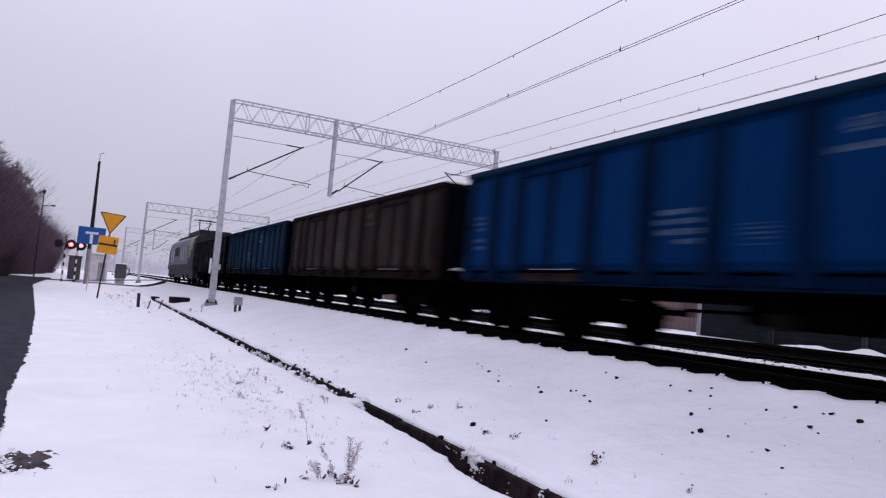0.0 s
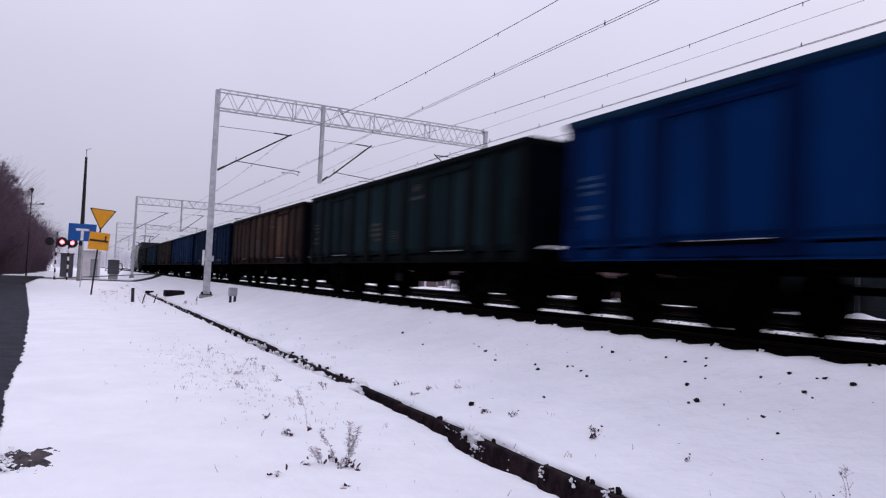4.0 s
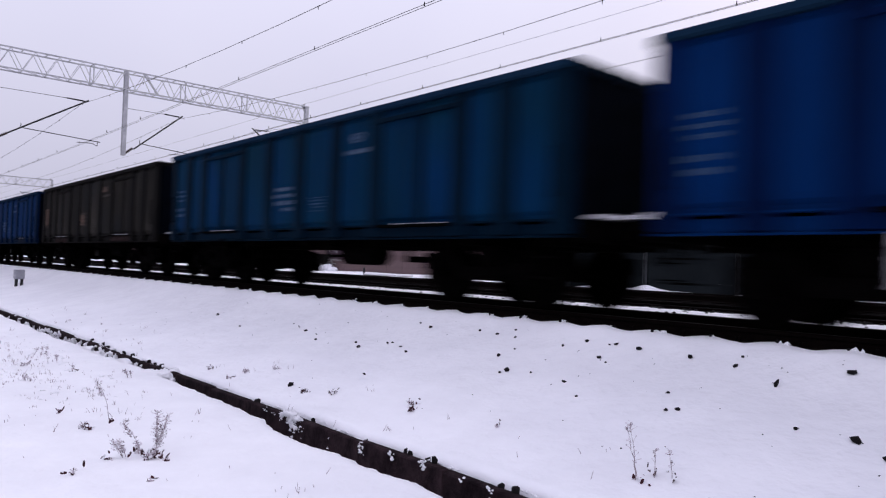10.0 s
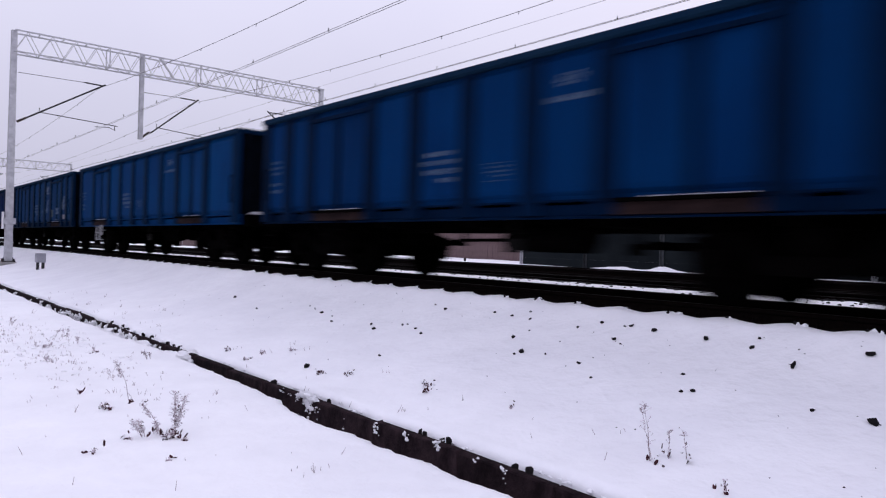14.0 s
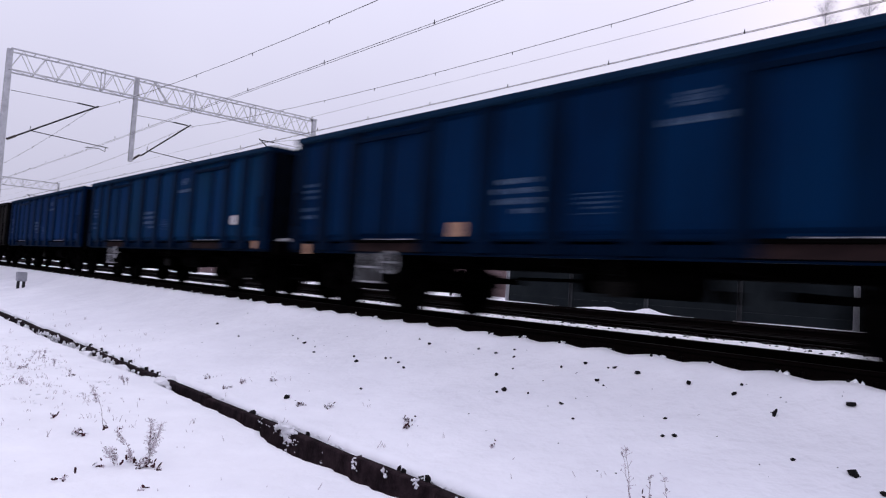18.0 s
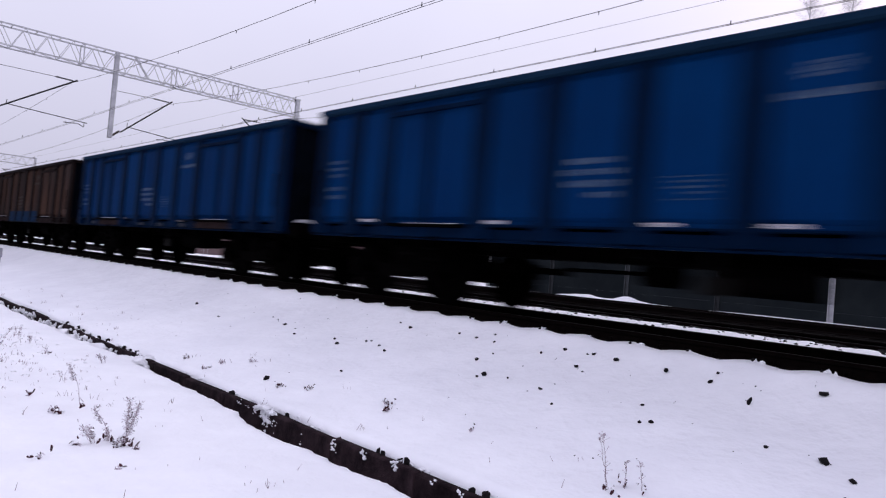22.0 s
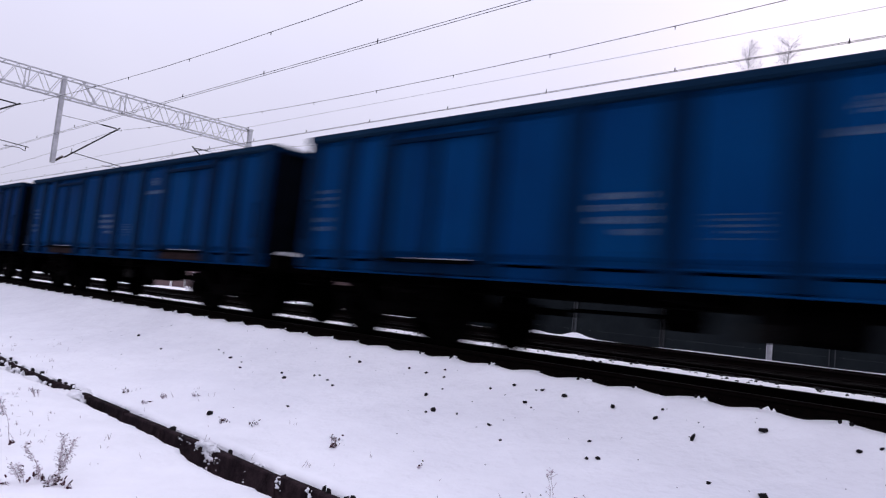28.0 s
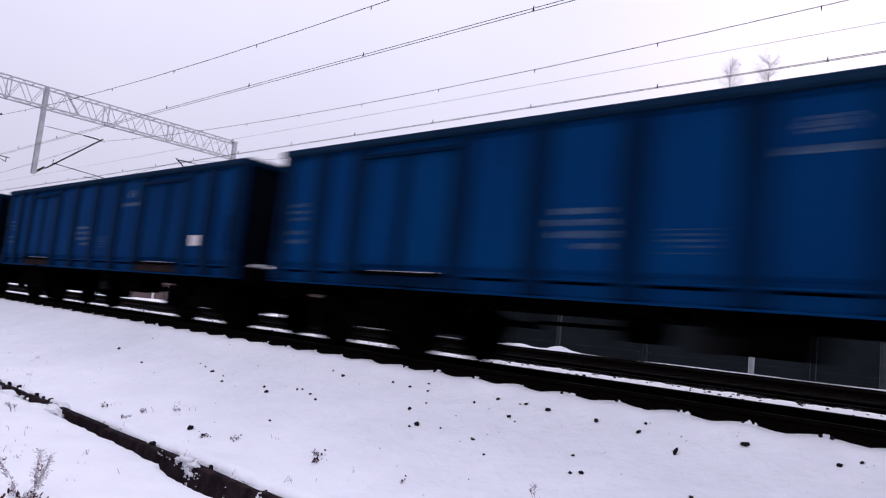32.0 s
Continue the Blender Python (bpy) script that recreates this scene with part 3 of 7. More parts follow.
def post_part(parent, x, top, base):
    # a tapering box column with a raised flange on its edges
    bm = bmesh.new()
    for w0, w1, d0, d1 in ((0.135, 0.10, 0.11, 0.09), (0.155, 0.115, 0.04, 0.035)):
        a = [bm.verts.new((x + sx * w0, sy * d0, base)) for sx, sy in ((-1, -1), (1, -1), (1, 1), (-1, 1))]
        b = [bm.verts.new((x + sx * w1, sy * d1, top)) for sx, sy in ((-1, -1), (1, -1), (1, 1), (-1, 1))]
        for k in range(4):
            bm.faces.new((a[k], a[(k + 1) % 4], b[(k + 1) % 4], b[k]))
        bm.faces.new(a[::-1])
        bm.faces.new(b)
    return part("post", bm, GALV, parent)


def build_gantry_parts(g, full=True):
    x0, x1, zb, zt, dy = 5.05, 19.6, 9.08, 9.95, 0.30
    post_part(g, 5.05, 9.98, 0.32)
    post_part(g, 19.6, 9.98, 0.80)
    for x, base in ((5.05, 0.05), (19.6, 0.55)):
        bm = bmesh.new()
        box(bm, x - 0.28, x + 0.28, -0.28, 0.28, base, base + 0.34)
        part("foundation", bm, CONCRETE_PALE, g, "concrete foundation block", bevel=0.03)
        bm = bmesh.new()
        box(bm, x - 0.24, x + 0.24, -0.24, 0.24, base + 0.345, base + 0.375)
        for sx in (-1, 1):
            for sy in (-1, 1):
                beam(bm, (x + sx * 0.19, sy * 0.19, base + 0.37), (x + sx * 0.19, sy * 0.19, base + 0.47), 0.03, 6)
            # stiffening gussets at the post's foot
            v = [bm.verts.new((x + sx * gx, gy, base + gz)) for gy in (-0.012, 0.012) for gx, gz in ((0.13, 0.376), (0.23, 0.376), (0.13, 0.62))]
            bm.faces.new(v[:3])
            bm.faces.new(v[3:][::-1])
            for i, j in ((0, 1), (1, 2), (2, 0)):
                bm.faces.new((v[i], v[j], v[3 + j], v[3 + i]))
        part("base_plate", bm, STEEL_DARK, g, "dark bolted base plate")
    for nm, z in (("top_chord", zt), ("bottom_chord", zb)):
        for s in (-1, 1):
            bm = bmesh.new()
            extrude_profile(bm, [(-0.027, -0.027), (0.027, -0.027), (0.027, 0.027), (-0.027, 0.027)], 0, x1 - x0)
            bmesh.ops.rotate(bm, verts=bm.verts[:], cent=(0, 0, 0), matrix=Matrix.Rotation(-math.pi / 2, 3, "Z"))
            bmesh.ops.translate(bm, verts=bm.verts[:], vec=(x0, s * dy, z))
            part(nm, bm, GALV, g)
    n = 32
    step = (x1 - x0) / n
    for s in (-1, 1):
        bm = bmesh.new()
        for k in range(n):
            a, b = x0 + k * step, x0 + (k + 1) * step
            z0, z1 = (zb, zt) if k % 2 == 0 else (zt, zb)
            if k == 13 and s < 0:
                beam(bm, (a - 0.15, s * dy, zt), (b + 0.1, s * dy, zb), 0.05, 4)
            beam(bm, (a, s * dy, z0), (b, s * dy, z1), 0.018, 4)
        for k in (8, 17, 24):
            beam(bm, (x0 + k * step, s * dy, zb), (x0 + k * step, s * dy, zt), 0.03, 4)
        tagged(part("lacing", bm, GALV, g), kind="stuff")
    bm = bmesh.new()
    for k in range(0, n + 1, 2):
        beam(bm, (x0 + k * step, -dy, zt), (x0 + k * step, dy, zt), 0.02, 4)
        beam(bm, (x0 + k * step, -dy, zb), (x0 + k * step, dy, zb), 0.02, 4)
        if k < n:
            beam(bm, (x0 + k * step, -dy, zb), (x0 + (k + 2) * step, dy, zb), 0.016, 4)
    tagged(part("cross_lacing", bm, GALV, g), kind="stuff")
    bm = bmesh.new()
    beam(bm, (19.45, 0, 9.9), (19.45, 0, 10.13), 0.04, 8, 0.025)
    beam(bm, (19.3, 0, 10.0), (19.62, 0, 10.0), 0.03, 6)
    part("feeder_bracket", bm, STEEL_DARK, g)
    bm = bmesh.new()
    box(bm, 10.06, 10.24, -0.10, -0.04, 6.1, 10.02)
    box(bm, 10.06, 10.24, 0.04, 0.10, 6.1, 10.02)
    for k in range(9):
        box(bm, 10.10, 10.20, -0.04, 0.04, 6.2 + 0.44 * k, 6.3 + 0.44 * k)
    part("drop_post", bm, GALV, g, bevel=0.006)
    # cantilevers
    for px, tip, sx in ((5.22, 8.45, 1), (10.25, 12.65, 1), (19.4, 16.6, -1)):
        reach = abs(tip - px)
        end = tip + sx * min(0.75, reach * 0.22)
        bm = bmesh.new()
        beam(bm, (px + sx * 0.35, 0, 6.44), (tip + sx * 0.16, 0, 8.34), 0.034, 8)
        part("cantilever_tube", bm, STEEL_DARK, g, "dark steel cantilever tube")
        bm = bmesh.new()
        lathe(bm, [(0.0, 0.03)] + [(0.04 * k, 0.065 if k % 2 else 0.035) for k in range(1, 10)] + [(0.4, 0.03)], "x", 10)
        ang = math.atan2(1.9, sx * (reach - 0.2))
        bmesh.ops.rotate(bm, verts=bm.verts[:], cent=(0, 0, 0), matrix=Matrix.Rotation(-ang, 3, "Y"))
        bmesh.ops.translate(bm, verts=bm.verts[:], vec=(px, 0, 6.22))
        part("insulator", bm, PORCELAIN, g, "ribbed dark brown insulator")
        bm = bmesh.new()
        beam(bm, (px, 0, 8.28), (tip - sx * 0.6, 0, 8.30), 0.011, 6)
        beam(bm, (tip - sx * 0.7, 0, 8.30), (tip, 0, 8.28), 0.03, 6)
        part("stay_rod", bm, STEEL_DARK, g)
        bm = bmesh.new()
        fx = px + sx * reach * 0.25
        beam(bm, (fx, 0, 6.74), (end, 0, 6.55), 0.018, 6)
        beam(bm, (fx, 0, 6.70), (fx + sx * 0.02, 0, 6.92), 0.014, 6)
        beam(bm, (end - sx * 0.12, 0, 6.58), (end - sx * 0.12, 0, 6.36), 0.014, 6)
        beam(bm, (end - sx * 0.12, 0, 6.36), (end - sx * 0.35, 0, 6.46), 0.014, 6)
        beam(bm, (end - sx * 0.35, 0, 6.46), (end - sx * 0.95, 0, 6.42), 0.014, 6)
        part("registration_arm", bm, STEEL_DARK, g)


gantry = thing("catenary_gantry", "grey lattice steel gantry spanning three tracks, with cantilevers", "catenary gantry", Matrix.Translation((0, GANTRY_Y[2], 0)), "gantries over the tracks")
build_gantry_parts(gantry)
bm = bmesh.new()
box(bm, 4.80, 4.86, -0.14, 0.14, 1.75, 2.45)
part("marker_plate", bm, WHITE, gantry, "small white marker plate")
bm = bmesh.new()
box(bm, 4.83, 5.27, -0.17, -0.13, 1.95, 2.2)
part("clamp", bm, GALV, gantry)
for k, gy in enumerate(GANTRY_Y):
    if k != 2:
        copy_thing(gantry, Matrix.Translation((0, gy, 0)))


def run_wire(bm, way, r):
    """One unbroken round wire along the points given."""
    rings = [[bm.verts.new((x + r * math.cos(math.tau * k / 5), y, z + r * math.sin(math.tau * k / 5))) for k in range(5)] for x, y, z in way]
    for a, b in zip(rings, rings[1:]):
        for k in range(5):
            bm.faces.new((a[k], a[(k + 1) % 5], b[(k + 1) % 5], b[k]))


def wire(name, label, x, support, middle, r, twin=0.0, zigzag=0.0):
    bm = bmesh.new()
    for off in ((-twin, twin) if twin else (0.0,)):
        way = []
        for i, (a, b) in enumerate(zip(GANTRY_Y, GANTRY_Y[1:])):
            for k in range(13 if i == len(GANTRY_Y) - 2 else 12):
                f = k / 12
                zz = zigzag * (-1 if i % 2 else 1) * (1 - 2 * f)
                z = middle + (support - middle) * (2 * f - 1) ** 2
                p = (x + zz + off, a + f * (b - a), z + (0.02 * off / twin if twin else 0))
                way.append(p)
        run_wire(bm, way, r)
    return solid(name, bm, WIRE, label, "overhead wire")


def sag(y, support, middle):
    """The height of a wire that hangs between two gantries."""
    for a, b in zip(GANTRY_Y, GANTRY_Y[1:]):
        if a <= y <= b:
            return middle + (support - middle) * (2 * (y - a) / (b - a) - 1) ** 2
    return support


# each track: the wires' place across and their heights at mid-span, and where their clamps begin and how far apart they are
for i, (mx, cx, mz, cz, m0, c0, step) in enumerate(((8.36, 8.31, 7.41, 6.395, 10.06, 10.07, 3.93), (12.58, 12.27, 7.43, 6.42, 12.08, 8.90, 2.97), (16.55, 16.5, 7.3, 6.38, 0.0, 0.0, 4.0))):
    wire("messenger_wire", "dark sagging messenger wire above the track", mx, 8.16, mz, 0.0075)
    wire("contact_wire", "dark twin contact wire above the track", cx, cz, cz, 0.0058, 0.075, 0.12)
    if i < 2:
        bc = bmesh.new()
        for k in range(-6, 22):
            y = m0 + step * k
            beam(bc, (mx, y, sag(y, 8.16, mz) + 0.01), (mx, y, sag(y, 8.16, mz) - 0.075), 0.014, 6, 0.006)
            y = c0 + step * k
            beam(bc, (cx, y, cz), (cx, y, cz + 0.085), 0.016, 6, 0.007)
        solid("wire_clamps", bc, STEEL_DARK, "small dark clamps on the overhead wires", "wire clamp", kind="stuff")
bm = bmesh.new()
run_wire(bm, [(19.45, a + k / 12 * (b - a), 10.10 + 0.03 * (k / 6 - 1) ** 2) for a, b in zip(GANTRY_Y, GANTRY_Y[1:]) for k in range(12)], 0.006)
solid("feeder_wire", bm, WIRE, "thin feeder wire along the gantry tops", "overhead wire")


# ---- the coal train ----
# wagon space: origin on the rail tops, y forward
SIDE_X, WALL_B, WALL_T, SOLE_B = 1.50, 1.08, 3.01, 0.85
PITCH = 13.77


def panel_mesh():
    """A pressed steel panel one metre long (y) and the wall's height, bulging outward; scaled to its bay."""
    bm = bmesh.new()
    a = 0.5
    rings = []
    for inset_y, inset_z, out in ((0.0, 0.0, 0.0), (0.06, 0.05, 0.0), (0.13, 0.10, 0.035), (0.2, 0.16, 0.042)):
        h = WALL_T - 0.10 - WALL_B
        rings.append([bm.verts.new((out, s * (a - inset_y), WALL_B + (inset_z if t < 0 else h - inset_z))) for s, t in ((-1, -1), (1, -1), (1, 1), (-1, 1))])
    for r0, r1 in zip(rings, rings[1:]):
        for k in range(4):
            bm.faces.new((r0[k], r0[(k + 1) % 4], r1[(k + 1) % 4], r1[k]))
    bm.faces.new(rings[-1])
    return finish(bm, "side_panel", PAINT["blue"])


def bogie_parts(wagon, y):
    bg_ob = thing("bogie", "", "")
    bg_ob.parent = wagon
    bg_ob.location = (0, y, -0.09)
    for s in (-1, 1):
        bm = bmesh.new()
        x = s * 1.0
        pts = [(-1.25, 0.60), (-1.05, 0.78), (-0.62, 0.80), (-0.40, 0.56), (0.40, 0.56), (0.62, 0.80), (1.05, 0.78), (1.25, 0.60), (1.22, 0.50), (0.62, 0.50), (0.40, 0.36), (-0.40, 0.36), (-0.62, 0.50), (-1.22, 0.50)]
        lo = [bm.verts.new((x - 0.06, py, pz)) for py, pz in pts]
        hi = [bm.verts.new((x + 0.06, py, pz)) for py, pz in pts]
        bm.faces.new(lo)
        bm.faces.new(hi[::-1])
        for k in range(len(pts)):
            bm.faces.new((lo[k], lo[(k + 1) % len(pts)], hi[(k + 1) % len(pts)], hi[k]))
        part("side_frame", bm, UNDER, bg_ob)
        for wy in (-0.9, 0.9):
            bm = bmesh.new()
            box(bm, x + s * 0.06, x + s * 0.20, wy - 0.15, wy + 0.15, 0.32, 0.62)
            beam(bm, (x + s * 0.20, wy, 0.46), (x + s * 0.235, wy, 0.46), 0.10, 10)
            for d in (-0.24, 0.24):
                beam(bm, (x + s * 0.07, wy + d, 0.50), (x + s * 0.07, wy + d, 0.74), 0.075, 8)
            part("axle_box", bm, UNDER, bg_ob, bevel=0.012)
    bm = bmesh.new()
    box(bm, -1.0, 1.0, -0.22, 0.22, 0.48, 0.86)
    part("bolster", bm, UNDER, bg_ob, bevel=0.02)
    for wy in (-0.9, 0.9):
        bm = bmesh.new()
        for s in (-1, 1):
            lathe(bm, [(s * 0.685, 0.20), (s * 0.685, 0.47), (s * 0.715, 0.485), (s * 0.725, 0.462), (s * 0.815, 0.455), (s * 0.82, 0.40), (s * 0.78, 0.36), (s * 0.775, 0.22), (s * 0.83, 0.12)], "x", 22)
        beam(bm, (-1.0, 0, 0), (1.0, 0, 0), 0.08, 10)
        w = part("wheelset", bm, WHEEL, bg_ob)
        w.location = (0, wy, 0.46)
    return bg_ob


def snow_strip(bm, x0, x1, y0, y1, z, tall, seed):
    """A thin broken line of snow on a ledge, uneven in height."""
    rnd = random.Random(seed)
    y = y0
    while y < y1 - 0.06:
        e = min(y1, y + rnd.uniform(0.12, 0.5))
        n = 6
        rows = []
        for k in range(n + 1):
            f = k / n
            h = tall * (math.sin(math.pi * f) ** 0.5) * rnd.uniform(0.6, 1.0) + 0.002
            yy = y + (e - y) * f
            rows.append([bm.verts.new(p) for p in ((x0, yy, z), (x0, yy, z + h), ((x0 + x1) / 2, yy, z + h * 0.9), (x1, yy, z + 0.001))])
        for a, b in zip(rows, rows[1:]):
            for k in range(3):
                bm.faces.new((a[k], a[k + 1], b[k + 1], b[k]))
        y = e + rnd.uniform(0.02, 0.2)


def build_wagon(HALF_L):
    g = HALF_L / 6.40
    EDGES = [g * e for e in (-6.40, -5.30, -4.42, -3.52, -2.42, -1.22, 0.0, 1.22, 2.42, 3.52, 4.42, 5.30, 6.40)]
    DOORS = ((-4.42 * g, -2.42 * g), (2.42 * g, 4.42 * g))
    if HALF_L > 6.5:
        EDGES = [-7.0, -5.1, -4.15, -3.2, -1.93, -0.62, 0.62, 1.93, 3.2, 4.15, 5.1, 7.0]
        DOORS = ((-5.1, -3.2), (3.2, 5.1))
    w = thing("open_wagon", "four-axle open steel coal wagon", "freight wagon")
    panel = panel_mesh()
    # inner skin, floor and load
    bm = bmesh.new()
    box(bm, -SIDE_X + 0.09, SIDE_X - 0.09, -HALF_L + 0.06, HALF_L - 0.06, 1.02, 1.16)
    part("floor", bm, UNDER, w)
    bm = bmesh.new()
    n, mrows = 26, 6
    grid = [[bm.verts.new((-1.38 + 2.76 * i / mrows, -6.3 + 12.6 * j / n, 2.55 + 0.28 * math.sin(math.pi * i / mrows) * (0.7 + 0.3 * math.sin(j * 1.1)) + 0.05 * noise.noise(Vector((i, j * 0.7, 0))))) for i in range(mrows + 1)] for j in range(n + 1)]
    for j in range(n):
        for i in range(mrows):
            bm.faces.new((grid[j][i], grid[j][i + 1], grid[j + 1][i + 1], grid[j + 1][i]))
    part("coal_load", bm, COAL, w, "heaped black coal dusted with snow", smooth=True)
    for s in (-1, 1):
        bm = bmesh.new()
        box(bm, s * (SIDE_X - 0.09), s * (SIDE_X - 0.075), -HALF_L, HALF_L, 1.06, WALL_T - 0.05)
        part("side_skin", bm, PAINT["blue"], w)
        for a, b in zip(EDGES, EDGES[1:]):
            p = part("side_panel", panel, None, w)
            p.scale = (s, b - a, 1)
            p.location = (s * (SIDE_X - 0.074), (a + b) / 2, 0)
        for e in EDGES:
            bm = bmesh.new()
            in_door = any(d0 + 0.05 < e < d1 - 0.05 for d0, d1 in DOORS)
            wd = 0.075 if in_door else 0.165
            y0 = min(max(e, -HALF_L + wd), HALF_L - wd)
            if in_door:
                box(bm, s * (SIDE_X - 0.07), s * (SIDE_X - 0.03), -wd, wd, WALL_B + 0.02, WALL_T - 0.26)
            else:
                a = [(SIDE_X - 0.074, -wd - 0.03), (SIDE_X + 0.005, -wd + 0.015), (SIDE_X + 0.005, wd - 0.015), (SIDE_X - 0.074, wd + 0.03)]
                lo = [bm.verts.new((s * x, y, SOLE_B + 0.04)) for x, y in a]
                hi = [bm.verts.new((s * (x - 0.012), y, WALL_T - 0.1)) for x, y in a]
                for k in range(4):
                    bm.faces.new((lo[k], lo[(k + 1) % 4], hi[(k + 1) % 4], hi[k]))
                bm.faces.new(lo[::-1])
                bm.faces.new(hi)
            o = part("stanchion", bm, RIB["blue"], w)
            o.location.y = y0
        bm = bmesh.new()
        extrude_profile(bm, [(s * (SIDE_X - 0.10), WALL_T - 0.11), (s * (SIDE_X + 0.0), WALL_T - 0.11), (s * (SIDE_X + 0.03), WALL_T - 0.085), (s * (SIDE_X + 0.03), WALL_T - 0.02), (s * (SIDE_X - 0.0), WALL_T), (s * (SIDE_X - 0.10), WALL_T)], -HALF_L - 0.01, HALF_L + 0.01)
        part("top_rail", bm, RIB["blue"], w)
        bm = bmesh.new()
        extrude_profile(bm, [(s * (SIDE_X - 0.14), SOLE_B), (s * (SIDE_X - 0.03), SOLE_B), (s * (SIDE_X - 0.03), SOLE_B + 0.02), (s * (SIDE_X - 0.09), SOLE_B + 0.03), (s * (SIDE_X - 0.09), WALL_B - 0.03), (s * (SIDE_X - 0.02), WALL_B - 0.02), (s * (SIDE_X - 0.02), WALL_B), (s * (SIDE_X - 0.14), WALL_B)], -HALF_L, HALF_L)
        part("sole_bar", bm, RIB["blue"], w)
        for d0, d1 in DOORS:
            bm = bmesh.new()
            box(bm, s * (SIDE_X - 0.03), s * (SIDE_X + 0.02), d0 + 0.06, d1 - 0.06, WALL_T - 0.30, WALL_T - 0.24)
            part("door_bar", bm, RIB["blue"], w)
            bm = bmesh.new()
            box(bm, s * (SIDE_X - 0.02), s * (SIDE_X + 0.07), d0 + 0.08, d1 - 0.08, 1.03, 1.07)
            part("door_step", bm, UNDER, w)
            bm = bmesh.new()
            box(bm, s * (SIDE_X - 0.028), s * (SIDE_X - 0.010), d0 + 0.14, d1 - 0.14, 0.885, 1.028)
            part("door_sill", bm, RIB["blue"], w, bevel=0.006)
            bm = bmesh.new()
            snow_strip(bm, s * (SIDE_X - 0.0), s * (SIDE_X + 0.066), d0 + 0.25, d1 - 0.6, 1.07, 0.022, round(10 * d0) + s)
            part("snow_ledge", bm, OLD_SNOW, w, "thin patchy snow lying on the door step", smooth=True)
        # foot step and grab handles at the corners
        for e in (-1, 1):
            bm = bmesh.new()
            y = e * (HALF_L - 0.35)
            for dy in (-0.18, 0.18):
                beam(bm, (s * (SIDE_X - 0.04), y + dy, 0.86), (s * (SIDE_X - 0.04), y + dy, 0.36), 0.014)
            box(bm, s * (SIDE_X - 0.12), s * (SIDE_X + 0.02), y - 0.2, y + 0.2, 0.34, 0.365)
            box(bm, s * (SIDE_X - 0.12), s * (SIDE_X + 0.02), y - 0.2, y + 0.2, 0.60, 0.62)
            part("foot_step", bm, UNDER, w)
            bm = bmesh.new()
            y = e * (HALF_L - 0.22)
            beam(bm, (s * (SIDE_X + 0.06), y, 1.35), (s * (SIDE_X + 0.06), y, 1.95), 0.012)
            for z in (1.35, 1.95):
                beam(bm, (s * (SIDE_X - 0.04), y, z), (s * (SIDE_X + 0.06), y, z), 0.012)
            part("grab_handle", bm, UNDER, w)
    for e in (-1, 1):
        bm = bmesh.new()
        y = e * HALF_L
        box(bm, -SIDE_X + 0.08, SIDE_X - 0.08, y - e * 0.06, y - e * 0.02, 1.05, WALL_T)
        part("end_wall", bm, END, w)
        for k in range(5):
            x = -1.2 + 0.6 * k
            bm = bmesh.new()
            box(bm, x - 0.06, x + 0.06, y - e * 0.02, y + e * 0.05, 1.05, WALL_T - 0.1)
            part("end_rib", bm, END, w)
        bm = bmesh.new()
        box(bm, -SIDE_X + 0.02, SIDE_X - 0.02, y - e * 0.08, y + e * 0.05, WALL_T - 0.10, WALL_T - 0.005)
        part("end_top_rail", bm, RIB["blue"], w)
        bm = bmesh.new()
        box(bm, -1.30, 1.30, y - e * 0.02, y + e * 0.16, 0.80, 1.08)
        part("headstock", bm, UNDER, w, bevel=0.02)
        bm = bmesh.new()
        box(bm, -1.24, 1.24, y + e * 0.0, y + e * 0.30, 1.083, 1.093)
        for v in bm.verts:
            if v.co.z > 1.09:
                v.co.z = 1.14
                v.co.x *= 0.93
        part("snow_cap", bm, OLD_SNOW, w, "snow lying on the end beam")
        for s in (-1, 1):
            bm = bmesh.new()
            lathe(bm, [(0.0, 0.13), (0.28, 0.12), (0.28, 0.09), (0.55, 0.09), (0.56, 0.20), (0.585, 0.225), (0.605, 0.22), (0.62, 0.12)], "y", 16)
            for v in bm.verts:
                v.co.y *= e
            o = part("buffer", bm, UNDER, w)
            o.location = (s * 0.875, y + e * 0.005, 0.95)
            bm = bmesh.new()
            box(bm, -0.13, 0.13, 0.30, 0.60, 0.0, 0.01)
            for v in bm.verts:
                v.co.y *= e
                if v.co.z > 0.005:
                    v.co.z = 0.05
                    v.co.x *= 0.75
            part("buffer_snow", bm, SNOW, w).location = (s * 0.875, y, 1.08)
        bm = bmesh.new()
        beam(bm, (0, y + e * 0.15, 0.93), (0, y + e * 0.62, 0.88), 0.045, 8)
        beam(bm, (0.06, y + e * 0.3, 0.95), (0.06, y + e * 0.55, 0.70), 0.022, 6)
        beam(bm, (-0.35, y + e * 0.15, 0.92), (-0.30, y + e * 0.5, 0.55), 0.025, 6)
        part("screw_coupling", bm, UNDER, w)
    for s in (-1, 1):
        bm = bmesh.new()
        y = -s * (HALF_L - 2.55)
        for dy in (-0.2, 0.2):
            box(bm, s * (SIDE_X - 0.06), s * (SIDE_X - 0.02), y + dy - 0.025, y + dy + 0.025, 0.38, 0.86)
        for z in (0.38, 0.62):
            box(bm, s * (SIDE_X - 0.14), s * (SIDE_X - 0.0), y - 0.24, y + 0.24, z, z + 0.03)
        part("step_frame", bm, UNDER, w)
        bm = bmesh.new()
        y = -s * (HALF_L - 3.15)
